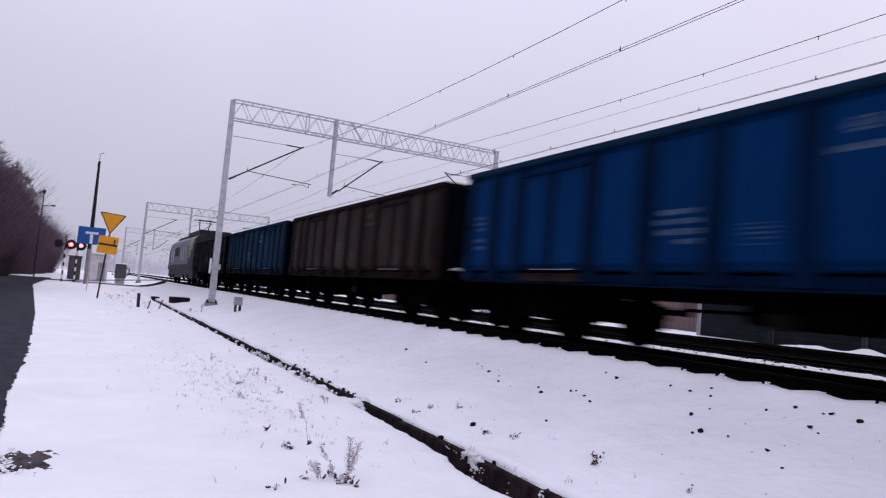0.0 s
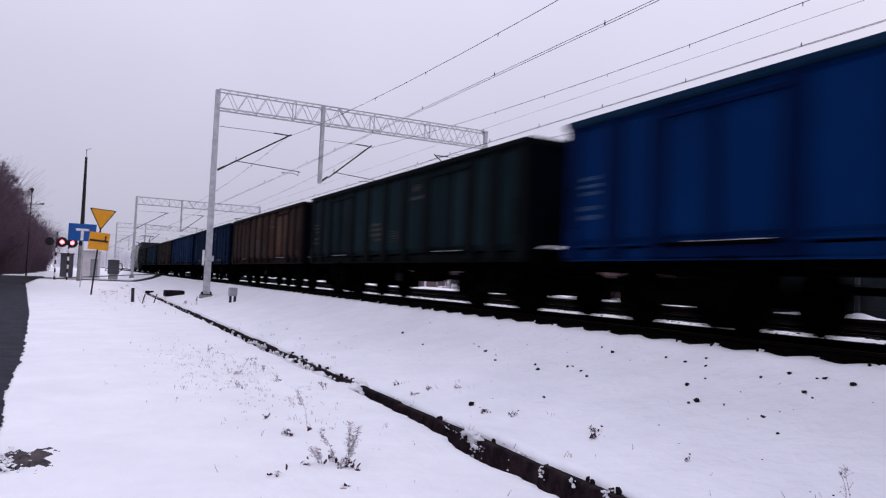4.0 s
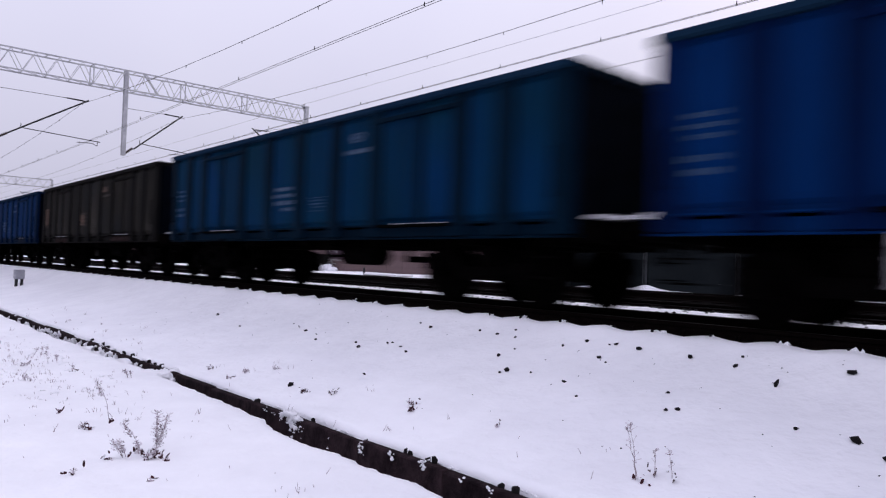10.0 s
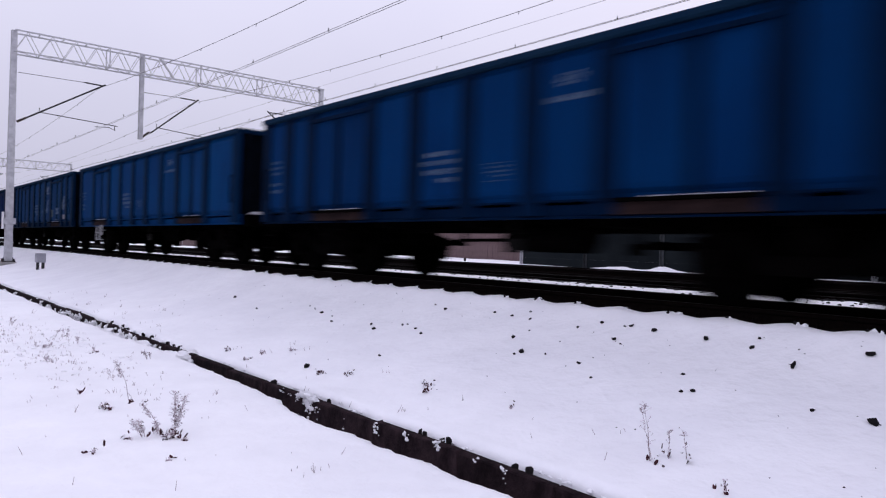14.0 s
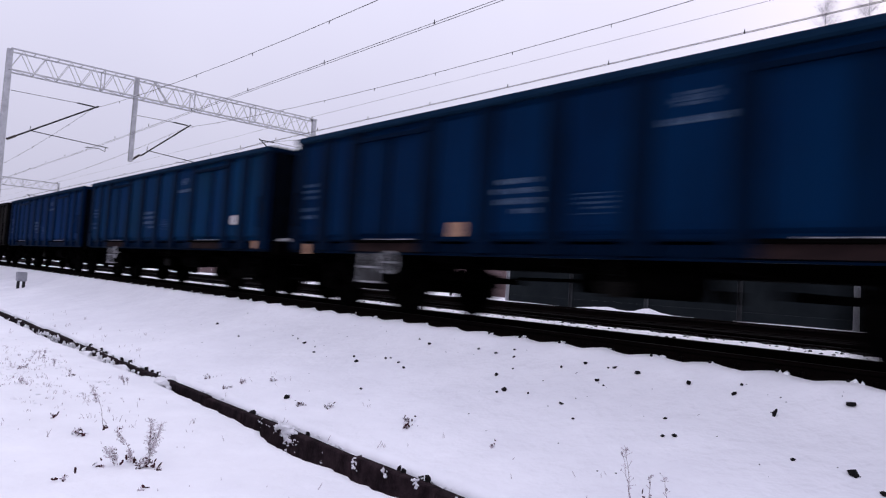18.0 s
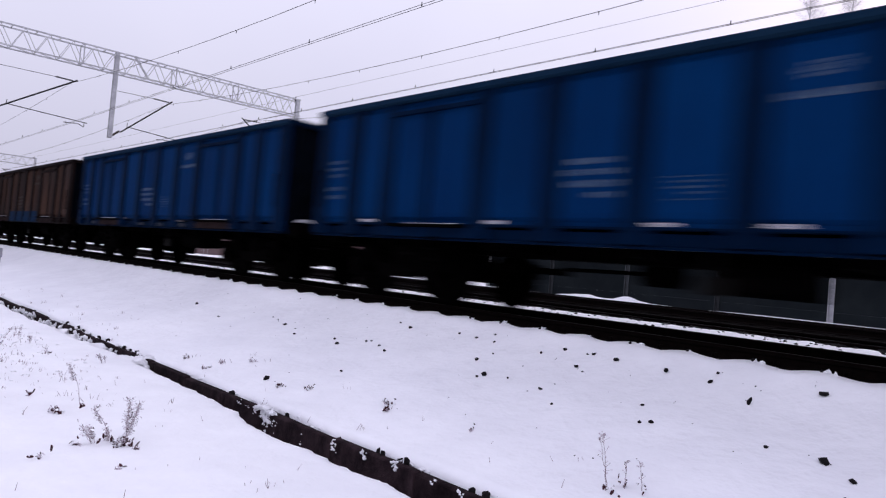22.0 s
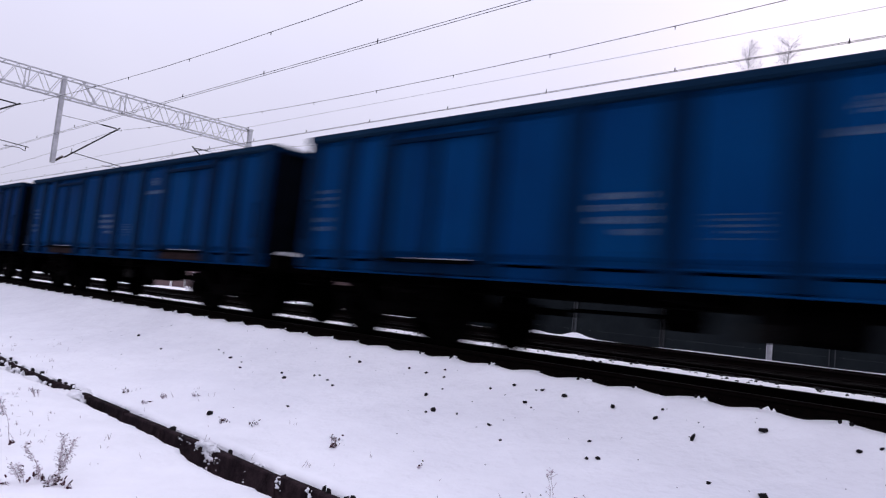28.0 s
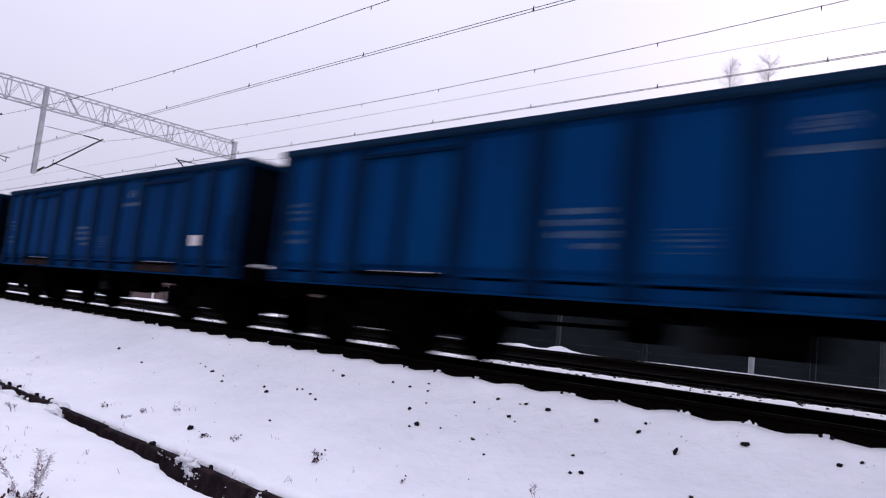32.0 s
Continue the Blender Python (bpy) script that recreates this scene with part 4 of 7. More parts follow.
        for k in range(16):
            a, b = math.tau * k / 16, math.tau * (k + 1) / 16
            beam(bm, (s * (SIDE_X + 0.02), y + 0.17 * math.cos(a), 0.72 + 0.17 * math.sin(a)), (s * (SIDE_X + 0.02), y + 0.17 * math.cos(b), 0.72 + 0.17 * math.sin(b)), 0.018, 5, cap=False)
        for a in (0, math.pi / 2):
            beam(bm, (s * (SIDE_X + 0.02), y - 0.17 * math.cos(a), 0.72 - 0.17 * math.sin(a)), (s * (SIDE_X + 0.02), y + 0.17 * math.cos(a), 0.72 + 0.17 * math.sin(a)), 0.012, 5)
        beam(bm, (s * (SIDE_X - 0.12), y, 0.72), (s * (SIDE_X + 0.03), y, 0.72), 0.016, 6)
        part("hand_wheel", bm, UNDER, w)
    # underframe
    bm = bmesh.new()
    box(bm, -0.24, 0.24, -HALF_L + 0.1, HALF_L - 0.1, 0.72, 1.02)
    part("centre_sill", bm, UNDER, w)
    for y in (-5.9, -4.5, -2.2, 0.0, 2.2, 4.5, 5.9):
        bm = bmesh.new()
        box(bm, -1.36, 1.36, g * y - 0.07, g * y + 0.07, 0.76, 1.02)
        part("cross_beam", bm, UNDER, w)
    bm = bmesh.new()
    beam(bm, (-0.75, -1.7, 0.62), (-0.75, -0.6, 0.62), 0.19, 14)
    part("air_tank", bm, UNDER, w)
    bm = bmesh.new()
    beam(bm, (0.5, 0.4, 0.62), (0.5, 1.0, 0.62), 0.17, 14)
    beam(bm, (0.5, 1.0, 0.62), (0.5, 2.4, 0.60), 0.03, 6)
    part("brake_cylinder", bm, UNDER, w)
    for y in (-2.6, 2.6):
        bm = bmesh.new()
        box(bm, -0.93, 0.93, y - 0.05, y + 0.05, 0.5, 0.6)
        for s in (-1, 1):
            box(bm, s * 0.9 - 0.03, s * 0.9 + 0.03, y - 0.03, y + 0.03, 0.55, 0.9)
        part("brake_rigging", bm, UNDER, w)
    for s in (-1, 1):
        bm = bmesh.new()
        beam(bm, (s * 1.42, -0.9, 0.55), (s * 1.42, -0.9, 0.86), 0.02, 6)
        box(bm, s * 1.38, s * 1.42, -1.05, -0.75, 0.42, 0.60)
        part("brake_plate", bm, RIB["grey"], w)
    for y in (-4.5 * g, 4.5 * g):
        bogie_parts(w, y)
    # lettering on the two sides, as bars
    for s in (-1, 1):
        xo = s * (SIDE_X - 0.030)

        def bars(name, lines, yc, label, mat=LETTER):
            bm = bmesh.new()
            rnd = random.Random(len(lines) * 7 + int(10 * yc))
            for y0, y1, z0, z1 in lines:
                y = y0
                while y < y1 - 0.02:
                    e = min(y1, y + rnd.uniform(0.035, 0.085))
                    c = (z1 - z0) * 0.12 * rnd.random()
                    box(bm, xo, xo + s * 0.002, yc + y, yc + e, z0 + c, z1 - c)
                    y = e + rnd.uniform(0.02, 0.05)
            tagged(part(name, bm, mat, w, label), kind="stuff")

        sg = -s
        bars("number_lettering", [(-0.32, 0.30, 1.80, 1.88), (-0.36, 0.38, 1.67, 1.75), (-0.38, 0.36, 1.53, 1.62), (-0.34, 0.05, 1.41, 1.48)], sg * (1.28 if HALF_L > 6.5 else 0.61), "faded white lettering in lines")
        bars("data_lettering", [(-0.24, 0.26, 1.61, 1.625), (-0.22, 0.20, 1.55, 1.58), (-0.24, 0.24, 1.49, 1.52), (-0.22, 0.10, 1.43, 1.46), (-0.24, 0.26, 1.37, 1.385)], sg * (0.0 if HALF_L > 6.5 else -0.61), "small faded lettering", LETTER_FAINT)
        bars("owner_mark", [(-0.14, 0.12, 2.60, 2.64), (-0.20, 0.18, 2.53, 2.595), (-0.14, 0.12, 2.48, 2.525), (-0.36, 0.36, 2.29, 2.37)], sg * (-2.57 if HALF_L > 6.5 else -1.82), "faded white mark over a line")
        bars("corner_lettering", [(-0.20, 0.24, 2.05, 2.12), (-0.22, 0.26, 1.94, 2.0), (-0.20, 0.20, 1.83, 1.89), (-0.22, 0.24, 1.60, 1.68), (-0.2, 0.22, 1.46, 1.54)], sg * (HALF_L - 0.55), "small white lettering", LETTER_FAINT)
    return w


WAGONS = ("black", "slate", "brown", "blue", "deep", "rust", "olive", "sky", "brown", "deep", "blue", "grey", "teal", "sky", "marine", "azure", "blue", "grey", "blue", "patched",
          "deep", "patched", "rust", "blue", "blue", "deep", "slate", "slate", "blue", "azure", "azure", "blue", "patched", "azure", "azure", "azure", "blue")
LOOK = {
    "black": "dark graphite open coal wagon behind the locomotive",
    "blue": "blue open coal wagon with faded white lettering", "deep": "dark dirty blue open coal wagon", "sky": "vivid blue freshly painted open coal wagon",
    "azure": "bright blue open coal wagon with faded white lettering",
    "marine": "marine blue open coal wagon with worn graffiti", "teal": "teal and blue patched open coal wagon", "patched": "blue open coal wagon with faded green patches", "slate": "dirty slate-blue open coal wagon",
    "brown": "faded brown rusty open coal wagon", "grey": "grimy grey-brown open coal wagon", "rust": "rusty orange-brown open coal wagon", "olive": "dark green-grey open coal wagon"}
FIRST = -3
PAINTED = ("side_skin", "side_panel")
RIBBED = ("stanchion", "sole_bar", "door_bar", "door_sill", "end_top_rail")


def dress(wagon, colour):
    earthy = colour in ("rust", "brown", "grey", "olive")
    for o in wagon.children_recursive:
        kind = o.name.split(".")[0]
        mat = PAINT[colour] if kind == "sole_bar" and colour in ("azure", "sky") else (RIB[colour] if earthy else TOP_LIT) if kind == "top_rail" else PAINT[colour] if kind in PAINTED else RIB[colour] if kind in RIBBED else None
        if kind.endswith("lettering") or kind == "owner_mark":
            mat = LETTER_DULL if earthy else None
        if mat:
            o.material_slots[0].link = "OBJECT"
            o.material_slots[0].material = mat
    tagged(wagon, LOOK[colour])


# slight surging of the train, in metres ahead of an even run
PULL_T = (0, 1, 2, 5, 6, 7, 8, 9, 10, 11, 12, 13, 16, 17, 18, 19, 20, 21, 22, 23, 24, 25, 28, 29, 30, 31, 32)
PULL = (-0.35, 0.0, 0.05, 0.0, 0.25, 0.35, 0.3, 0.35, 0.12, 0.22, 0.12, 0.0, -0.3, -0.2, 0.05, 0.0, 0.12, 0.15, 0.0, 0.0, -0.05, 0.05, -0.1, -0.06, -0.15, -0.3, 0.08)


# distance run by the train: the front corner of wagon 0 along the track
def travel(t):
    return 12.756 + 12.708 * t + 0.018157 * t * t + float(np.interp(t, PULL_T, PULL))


LONG = 12  # one wagon is longer than the rest


def wagon_pose(k, t):
    half = 7.0 if k == LONG else 6.33
    return Matrix.Translation((TRACKS[0], travel(t) - half - PITCH * k - (1.5 if k > LONG else 0.0), RAIL_Z))


proto = build_wagon(6.33)
tagged(proto, group="wagons of the coal train")
train = []
for i, colour in enumerate(WAGONS):
    k = FIRST + i
    if k == LONG:
        wgn = tagged(build_wagon(7.0), group="wagons of the coal train")
    else:
        wgn = proto if i == 0 else copy_thing(proto, Matrix())
    dress(wgn, colour)
    train.append((wgn, k))

RUSTED = (0, 2, 8, 11, 12, 13, 16, 17, 18, 19, 20, 22, 24, 26, 28, 29, 30)
YELLOWED = (18, 24, 29)
SNOWY = (4.6, 1.88, -0.5, -1.75)
# what sets single wagons apart, on the side towards the road: y0, y1, z0, z1
MARKS_AHEAD = {
    21: tuple((OLD_SNOW, "snow_patch", y, y + 0.36, 1.09, 1.135) for y in SNOWY),
    20: tuple((DUST_SPOT, "dusty_patch", y, y + w, 0.90, 0.98) for y, w in ((4.55, 0.4), (3.85, 0.4), (0.62, 0.42), (-0.68, 0.44), (-2.0, 0.4))) + ((DUSTY_CARD, "snow_patch", 1.95, 2.12, 1.05, 1.09), (DUSTY_CARD, "snow_patch", -1.85, -1.45, 1.02, 1.045)),
    22: tuple((OLD_SNOW, "snow_patch", y, y + w, 1.09, 1.13) for y, w in ((5.5, 0.3), (4.6, 0.35), (2.6, 0.3), (1.75, 0.4))),
    8: ((OCHRE, "spray_mark", 5.5, 6.05, 1.55, 2.2), (OCHRE, "spray_mark", 0.45, 1.0, 1.45, 1.80), (OCHRE, "spray_mark", -1.95, -1.4, 2.45, 2.60)),
    11: ((SMEAR, "graffiti", -1.95, -1.33, 1.48, 2.06), (SMEAR, "graffiti", -1.92, -1.40, 2.30, 2.62), (LETTER_Y, "graffiti", -2.90, -2.36, 1.30, 1.60), (SMEAR, "graffiti", -3.93, -3.26, 1.39, 1.66), (SMEAR, "graffiti", -3.80, -3.24, 1.14, 1.18), (SMEAR, "graffiti", -5.0, -4.21, 1.56, 2.10), (DUSTY_CARD, "card", -5.10, -4.65, 1.17, 1.35)),
    6: ((SMEAR, "spray_mark", 5.42, 5.98, 2.06, 2.38), (DUSTY_CARD, "card", 5.29, 5.68, 1.37, 1.49)),
    14: ((OCHRE, "spray_mark", -2.25, -1.75, 2.45, 2.62),),
    5: ((OCHRE, "spray_mark", 1.45, 2.1, 1.45, 1.80),),
}
MARKS_BEHIND = {
    16: ((CARD, "card", -4.93, -4.72, 1.42, 1.62), (ORANGE, "plate", -6.05, -5.88, 0.90, 1.06)),
    17: ((ORANGE, "card", 1.56, 1.86, 1.12, 1.32), (ORANGE, "plate", 5.6, 5.8, 0.82, 1.0)),
    18: ((OCHRE, "graffiti", 0.1, 0.85, 1.55, 1.85), (GRAFFITI, "graffiti", 0.45, 0.95, 1.40, 1.58), (OCHRE, "graffiti", -2.0, -1.4, 2.42, 2.70), (LETTER_Y, "graffiti", -2.1, -1.35, 2.30, 2.40), (LETTER_Y, "graffiti", 5.35, 5.75, 1.6, 2.2)),
    19: tuple((BAND_BLUE, "repainted_band", y, y + 0.97, 1.085, 1.285) for y in (-2.29, -1.09, 0.12, 1.32)) + tuple((RIB["blue"], "repainted_rib", y - 0.115, y + 0.115, 0.90, 1.29) for y in (-1.207, 0.0, 1.207)) + ((BAND_BLUE, "repainted_sill", -2.39, 2.2, 0.875, 1.075),),
    23: ((CARD, "card", -4.95, -4.68, 1.38, 1.58), (OCHRE, "spray_mark", -1.95, -1.5, 2.45, 2.6)),
    24: ((ORANGE, "plate", -6.05, -5.88, 0.88, 1.04),),
    29: ((LETTER_Y, "lettering", 0.2, 0.9, 1.42, 1.80), (LETTER_Y, "lettering", -0.9, -0.4, 1.35, 1.62), (LETTER_Y, "lettering", 5.4, 5.85, 1.7, 2.1)),
    30: ((CARD, "card", -4.95, -4.66, 1.42, 1.62),),
}
MARKS = {**MARKS_AHEAD, **MARKS_BEHIND}
LIGHT_STEPS = (10, 12, 16, 17, 23)
for wgn, k in train:
    for j, (mat, nm, y0, y1, z0, z1) in enumerate(MARKS.get(k, ())):
        bm = bmesh.new()
        rnd = random.Random(100 * k + j)
        xo = -(SIDE_X - {"repainted_band": 0.027, "repainted_rib": -0.004, "repainted_sill": 0.016, "plate": -0.006, "dusty_patch": 0.016}.get(nm, 0.026))
        if nm in ("card", "plate") or nm.startswith("repainted"):
            box(bm, xo - 0.006, xo, y0, y1, z0, z1)
        else:
            # ragged sprayed strokes
            n = 7
            for i in range(n):
                za = z0 + (z1 - z0) * i / n
                inset = rnd.uniform(0, 0.3) * (y1 - y0)
                lo, hi = y0 + inset * 0.6, y1 - inset
                if nm == "graffiti" and z1 - z0 > 0.4 and i > 2:
                    # a leaning upstroke over the broad foot
                    mid = y0 + (y1 - y0) * (0.56 - 0.06 * i)
                    lo, hi = mid - 0.17 * (y1 - y0), mid + rnd.uniform(0.14, 0.26) * (y1 - y0)
                box(bm, xo - 0.003, xo, lo, hi, za, za + (z1 - z0) / n * rnd.uniform(0.8, 1.0))
        tagged(part(nm, bm, mat, wgn), kind="" if nm in ("card", "plate") or nm.startswith("repainted") else "stuff")
    for o in wgn.children:
        kind = o.name.split(".")[0]
        if k in RUSTED and kind == "door_sill" and o.data:
            o.material_slots[0].link = "OBJECT"
            o.material_slots[0].material = RUSTY
        if k in YELLOWED and (kind.endswith("lettering") or kind == "owner_mark"):
            o.material_slots[0].link = "OBJECT"
            o.material_slots[0].material = LETTER_Y
    if k == 23:
        # here the brake wheel sits further along
        for o in wgn.children:
            if o.name.split(".")[0] == "hand_wheel":
                o.location.y = -1.7
    if k in LIGHT_STEPS:
        for o in wgn.children:
            if o.name.split(".")[0] in ("step_frame", "hand_wheel"):
                o.material_slots[0].link = "OBJECT"
                o.material_slots[0].material = STEP


def build_loco():
    """Modern electric locomotive, 19 m long, origin on the rail tops at its middle, heading +y."""
    lo = thing("electric_locomotive", "silver and graphite electric locomotive with a lime stripe", "locomotive")
    L = 9.2

    def body(y0, y1, mat, name, nose=0.0):
        bm = bmesh.new()
        prof = [(-1.48, 1.05), (-1.48, 2.9), (-1.36, 3.45), (-1.0, 3.78), (1.0, 3.78), (1.36, 3.45), (1.48, 2.9), (1.48, 1.05)]
        a = [bm.verts.new((x, y0, z)) for x, z in prof]
        b = [bm.verts.new((x, y1 - (nose * smoothstep(1.9, 3.8, z) if nose > 0 else 0), z)) for x, z in prof]
        for k in range(len(prof)):
            bm.faces.new((a[k], a[(k + 1) % len(prof)], b[(k + 1) % len(prof)], b[k]))
        bm.faces.new(a[::-1])
        bm.faces.new(b)
        return part(name, bm, mat, lo)

    body(-6.2, L, LOCO_SILVER, "front_body", 0.9)
    body(-L, -7.6, LOCO_DARK, "rear_body")
    body(-7.6, -6.2, LOCO_DARK, "rear_cab_side")
    for s in (-1, 1):
        bm = bmesh.new()
        for k, (y0, y1, z0, z1) in enumerate(((-8.4, -6.3, 2.55, 2.95), (-7.5, -6.6, 1.9, 2.55))):
            box(bm, s * 1.481, s * (1.49 + 0.003 * k), y0, y1, z0, z1)
        p = [bm.verts.new((s * (x + 0.012), y, z + 0.006)) for x, y, z in ((1.48, -8.4, 2.95), (1.48, -6.2, 2.95), (1.36, -6.2, 3.45), (1.36, -8.2, 3.45))]
        q = [bm.verts.new((s * (x + 0.012), y, z + 0.012)) for x, y, z in ((1.0, -8.0, 3.78), (1.0, -6.4, 3.78))]
        bm.faces.new(p)
        bm.faces.new((p[3], p[2], q[1], q[0]))
        part("lime_flash", bm, LOCO_LIME, lo, "lime green flash")
    bm = bmesh.new()
    box(bm, -1.40, 1.40, -L + 0.1, L - 0.2, 0.35, 1.06)
    box(bm, -1.486, 1.486, -L + 0.3, L - 0.02, 1.02, 1.5)
    part("skirt", bm, LOCO_DARK, lo, bevel=0.03)
    for s in (-1, 1):
        for y, w in ((-4.6, 0.7), (-3.2, 0.7), (-1.8, 0.7), (4.4, 0.8), (5.9, 0.8)):
            bm = bmesh.new()
            box(bm, s * 1.482, s * 1.49, y, y + w, 1.75, 2.88)
            part("side_window", bm, GLASS_DARK, lo)
        bm = bmesh.new()
        box(bm, s * 1.48, s * 1.492, 7.4, 8.0, 1.2, 2.95)
        part("cab_door", bm, LOCO_SILVER, lo, bevel=0.004)
        for k in range(5):
            bm = bmesh.new()
            box(bm, s * 1.482, s * 1.50, 0.6 + 0.65 * k, 1.1 + 0.65 * k, 2.2, 3.0)
            part("vent_grille", bm, STEEL_DARK, lo)
    bm = bmesh.new()
    box(bm, -1.15, 1.15, -9.0, -2.0, 3.70, 4.12)
    box(bm, -1.0, 1.0, 0.0, 6.5, 3.78, 3.98)
    part("roof_equipment", bm, STEEL_DARK, lo, bevel=0.05)
    bm = bmesh.new()
    y = -2.6
    for s in (-1, 1):
        beam(bm, (s * 0.4, y - 0.9, 3.95), (s * 0.35, y + 0.5, 4.55), 0.05)
        beam(bm, (s * 0.35, y + 0.5, 4.55), (s * 0.45, y - 0.1, 5.26), 0.04)
    beam(bm, (-0.95, y - 0.1, 5.24), (-0.5, y - 0.1, 5.29), 0.045)
    beam(bm, (-0.5, y - 0.1, 5.29), (0.5, y - 0.1, 5.29), 0.05)
    beam(bm, (0.5, y - 0.1, 5.29), (0.95, y - 0.1, 5.24), 0.045)
    beam(bm, (-0.5, y + 0.15, 5.29), (0.5, y + 0.15, 5.29), 0.05)
    part("pantograph", bm, BLACK, lo)
    for y in (-5.2, 5.2):
        bg_ob = bogie_parts(lo, y)
        bg_ob.scale = (1.2, 1.45, 1.15)
    return lo


locomotive = build_loco()


def loco_pose(t):
    return Matrix.Translation((TRACKS[0], travel(t) - PITCH * FIRST + 0.62 + 9.9, RAIL_Z))


# ---- noise barrier beyond the tracks ----
def build_barrier():
    x = 20.6
    bar = thing("noise_barrier", "low grey-green noise barrier with steel posts beyond the tracks", "noise barrier", kind="structure")
    bm = bmesh.new()
    box(bm, -0.05, 0.05, -1.50, 1.50, -0.1, 0.35)
    plinth = finish(bm, "plinth", PANEL)
    bm = bmesh.new()
    box(bm, -0.05, 0.05, -1.50, 1.50, 0.352, 1.35)
    panel = finish(bm, "barrier_panel", PANEL)
    bm = bmesh.new()
    for s in (-1, 1):
        box(bm, -0.09, 0.09, s * 0.07 - 0.008, s * 0.07 + 0.008, 0.0, 2.86)
    box(bm, -0.006, 0.006, -0.062, 0.062, 0.0, 2.86)
    post = finish(bm, "barrier_post", GALV)
    dull = post.copy()
    dull.materials[0] = STEEL_DULL
    part("barrier_post", dull, None, bar).location = (x, 4.97, 0.86)
    for k in range(26):
        y = 19.18 - 3.16 * k
        z = 0.86
        part("barrier_post", post if k in (0, 4, 6, 9) else dull, None, bar).location = (x, y, z)
        if k < 25:
            part("plinth", plinth, None, bar).location = (x, y - 1.575, z)
            for j in range(2):
                o = part("barrier_panel", panel, None, bar)
                o.location = (x, y - 1.575, z + 0.999 * j)
            bm = bmesh.new()
            box(bm, x - 0.09, x + 0.09, y - 3.07, y - 0.08, z + 2.36, z + 2.42)
            part("top_cap", bm, GALV, bar)


build_barrier()

bm = bmesh.new()
rows = []
for k in range(97):
    y = 15.4 - 0.075 * k
    top = 0.92 + 0.045 * smoothstep(15.4, 14.6, y) * smoothstep(10.2, 11.4, y) + 0.04 * smoothstep(15.2, 13.9, y) * smoothstep(13.0, 13.6, y) + 0.15 * math.exp(-((y - 12.15) / 0.42) ** 2) + 0.05 * math.exp(-((y - 13.7) / 0.5) ** 2) + 0.025 * noise.noise(Vector((y * 2.2, 0, 5))) + 0.012 * noise.noise(Vector((y * 7, 0, 5)))
    top = 0.90 + (top - 0.90) * smoothstep(8.2, 10.2, y)
    rows.append([bm.verts.new(p) for p in ((19.05, y, 0.84), (19.3, y, 0.86 + (top - 0.86) * 0.6), (19.5, y, top), (19.75, y, 0.88 + (top - 0.88) * 0.5), (20.1, y, 0.84))])
for r0, r1 in zip(rows, rows[1:]):
    for k in range(4):
        bm.faces.new((r0[k], r1[k], r1[k + 1], r0[k + 1]))
solid("snow_ridge", bm, SNOW, "low uneven ridge of ploughed snow before the barrier", "snow ridge", smooth=True)

# board fence with a pale garden gate, seen beyond the barrier's end
fence = thing("board_fence", "weathered pink-brown board fence behind the snow", "fence")
bm = bmesh.new()
box(bm, -0.012, 0.012, -0.095, 0.095, 0.0, 1.75)
board = finish(bm, "board", BRICK, 0.006)
rnd = random.Random(5)
for k in range(196):
    y = 20.0 + 0.205 * k
    if not 41.2 < y < 54.6:
        o = part("board", board, None, fence)
        o.location = (27.5 + rnd.uniform(-0.01, 0.01), y, 0.72 + rnd.uniform(-0.03, 0.05))
for k in range(130):
    o = part("board", board, None, fence)
    o.location = (27.5 + rnd.uniform(-0.01, 0.01), 60.3 + 0.41 * k, 0.72 + rnd.uniform(-0.03, 0.05))
    o.scale.y = 2.0
for k in range(46):
    y = 19.95 + 2.05 * k
    if not 41.2 < y < 54.6:
        bm = bmesh.new()
        box(bm, 27.56, 27.68, y, y + 0.12, 0.6, 2.4)
        part("fence_post", bm, BARK, fence)
for z in (1.05, 2.0):
    for y0, y1 in ((19.9, 41.2), (54.6, 113.8)):
        bm = bmesh.new()
        box(bm, 27.515, 27.56, y0, y1, z - 0.04, z + 0.04)
        part("fence_rail", bm, BARK, fence)
bm = bmesh.new()
box(bm, 27.38, 27.48, 56.6, 56.85, 0.7, 2.2)
part("pale_post", bm, WHITE, fence, "white-painted post before the boards")
gate = thing("garden_gate", "pale grey slatted garden gate between thin white posts", "gate")
bm = bmesh.new()
box(bm, 27.48, 27.51, -0.06, 0.06, 0.80, 1.85)
pale_slat = finish(bm, "slat", CONCRETE_PALE)
for k in range(10):
    o = part("slat", pale_slat, None, gate)
    o.location = (rnd.uniform(-0.02, 0.02), 46.35 + 0.2 * k, rnd.uniform(-0.03, 0.05))
for y0, y1, z in ((46.2, 54.5, 1.78), (48.2, 54.5, 0.86)):
    bm = bmesh.new()
    box(bm, 27.515, 27.56, y0, y1, z - 0.035, z + 0.035)
    part("rail", bm, CONCRETE_PALE, gate)
for y, w in ((46.3, 0.05), (48.3, 0.06), (49.9, 0.09), (52.2, 0.05), (54.5, 0.10)):
    bm = bmesh.new()
    box(bm, 27.46, 27.57, y - w, y + w, 0.6, 1.95)
    part("gate_post", bm, CONCRETE_PALE, gate, bevel=0.01)
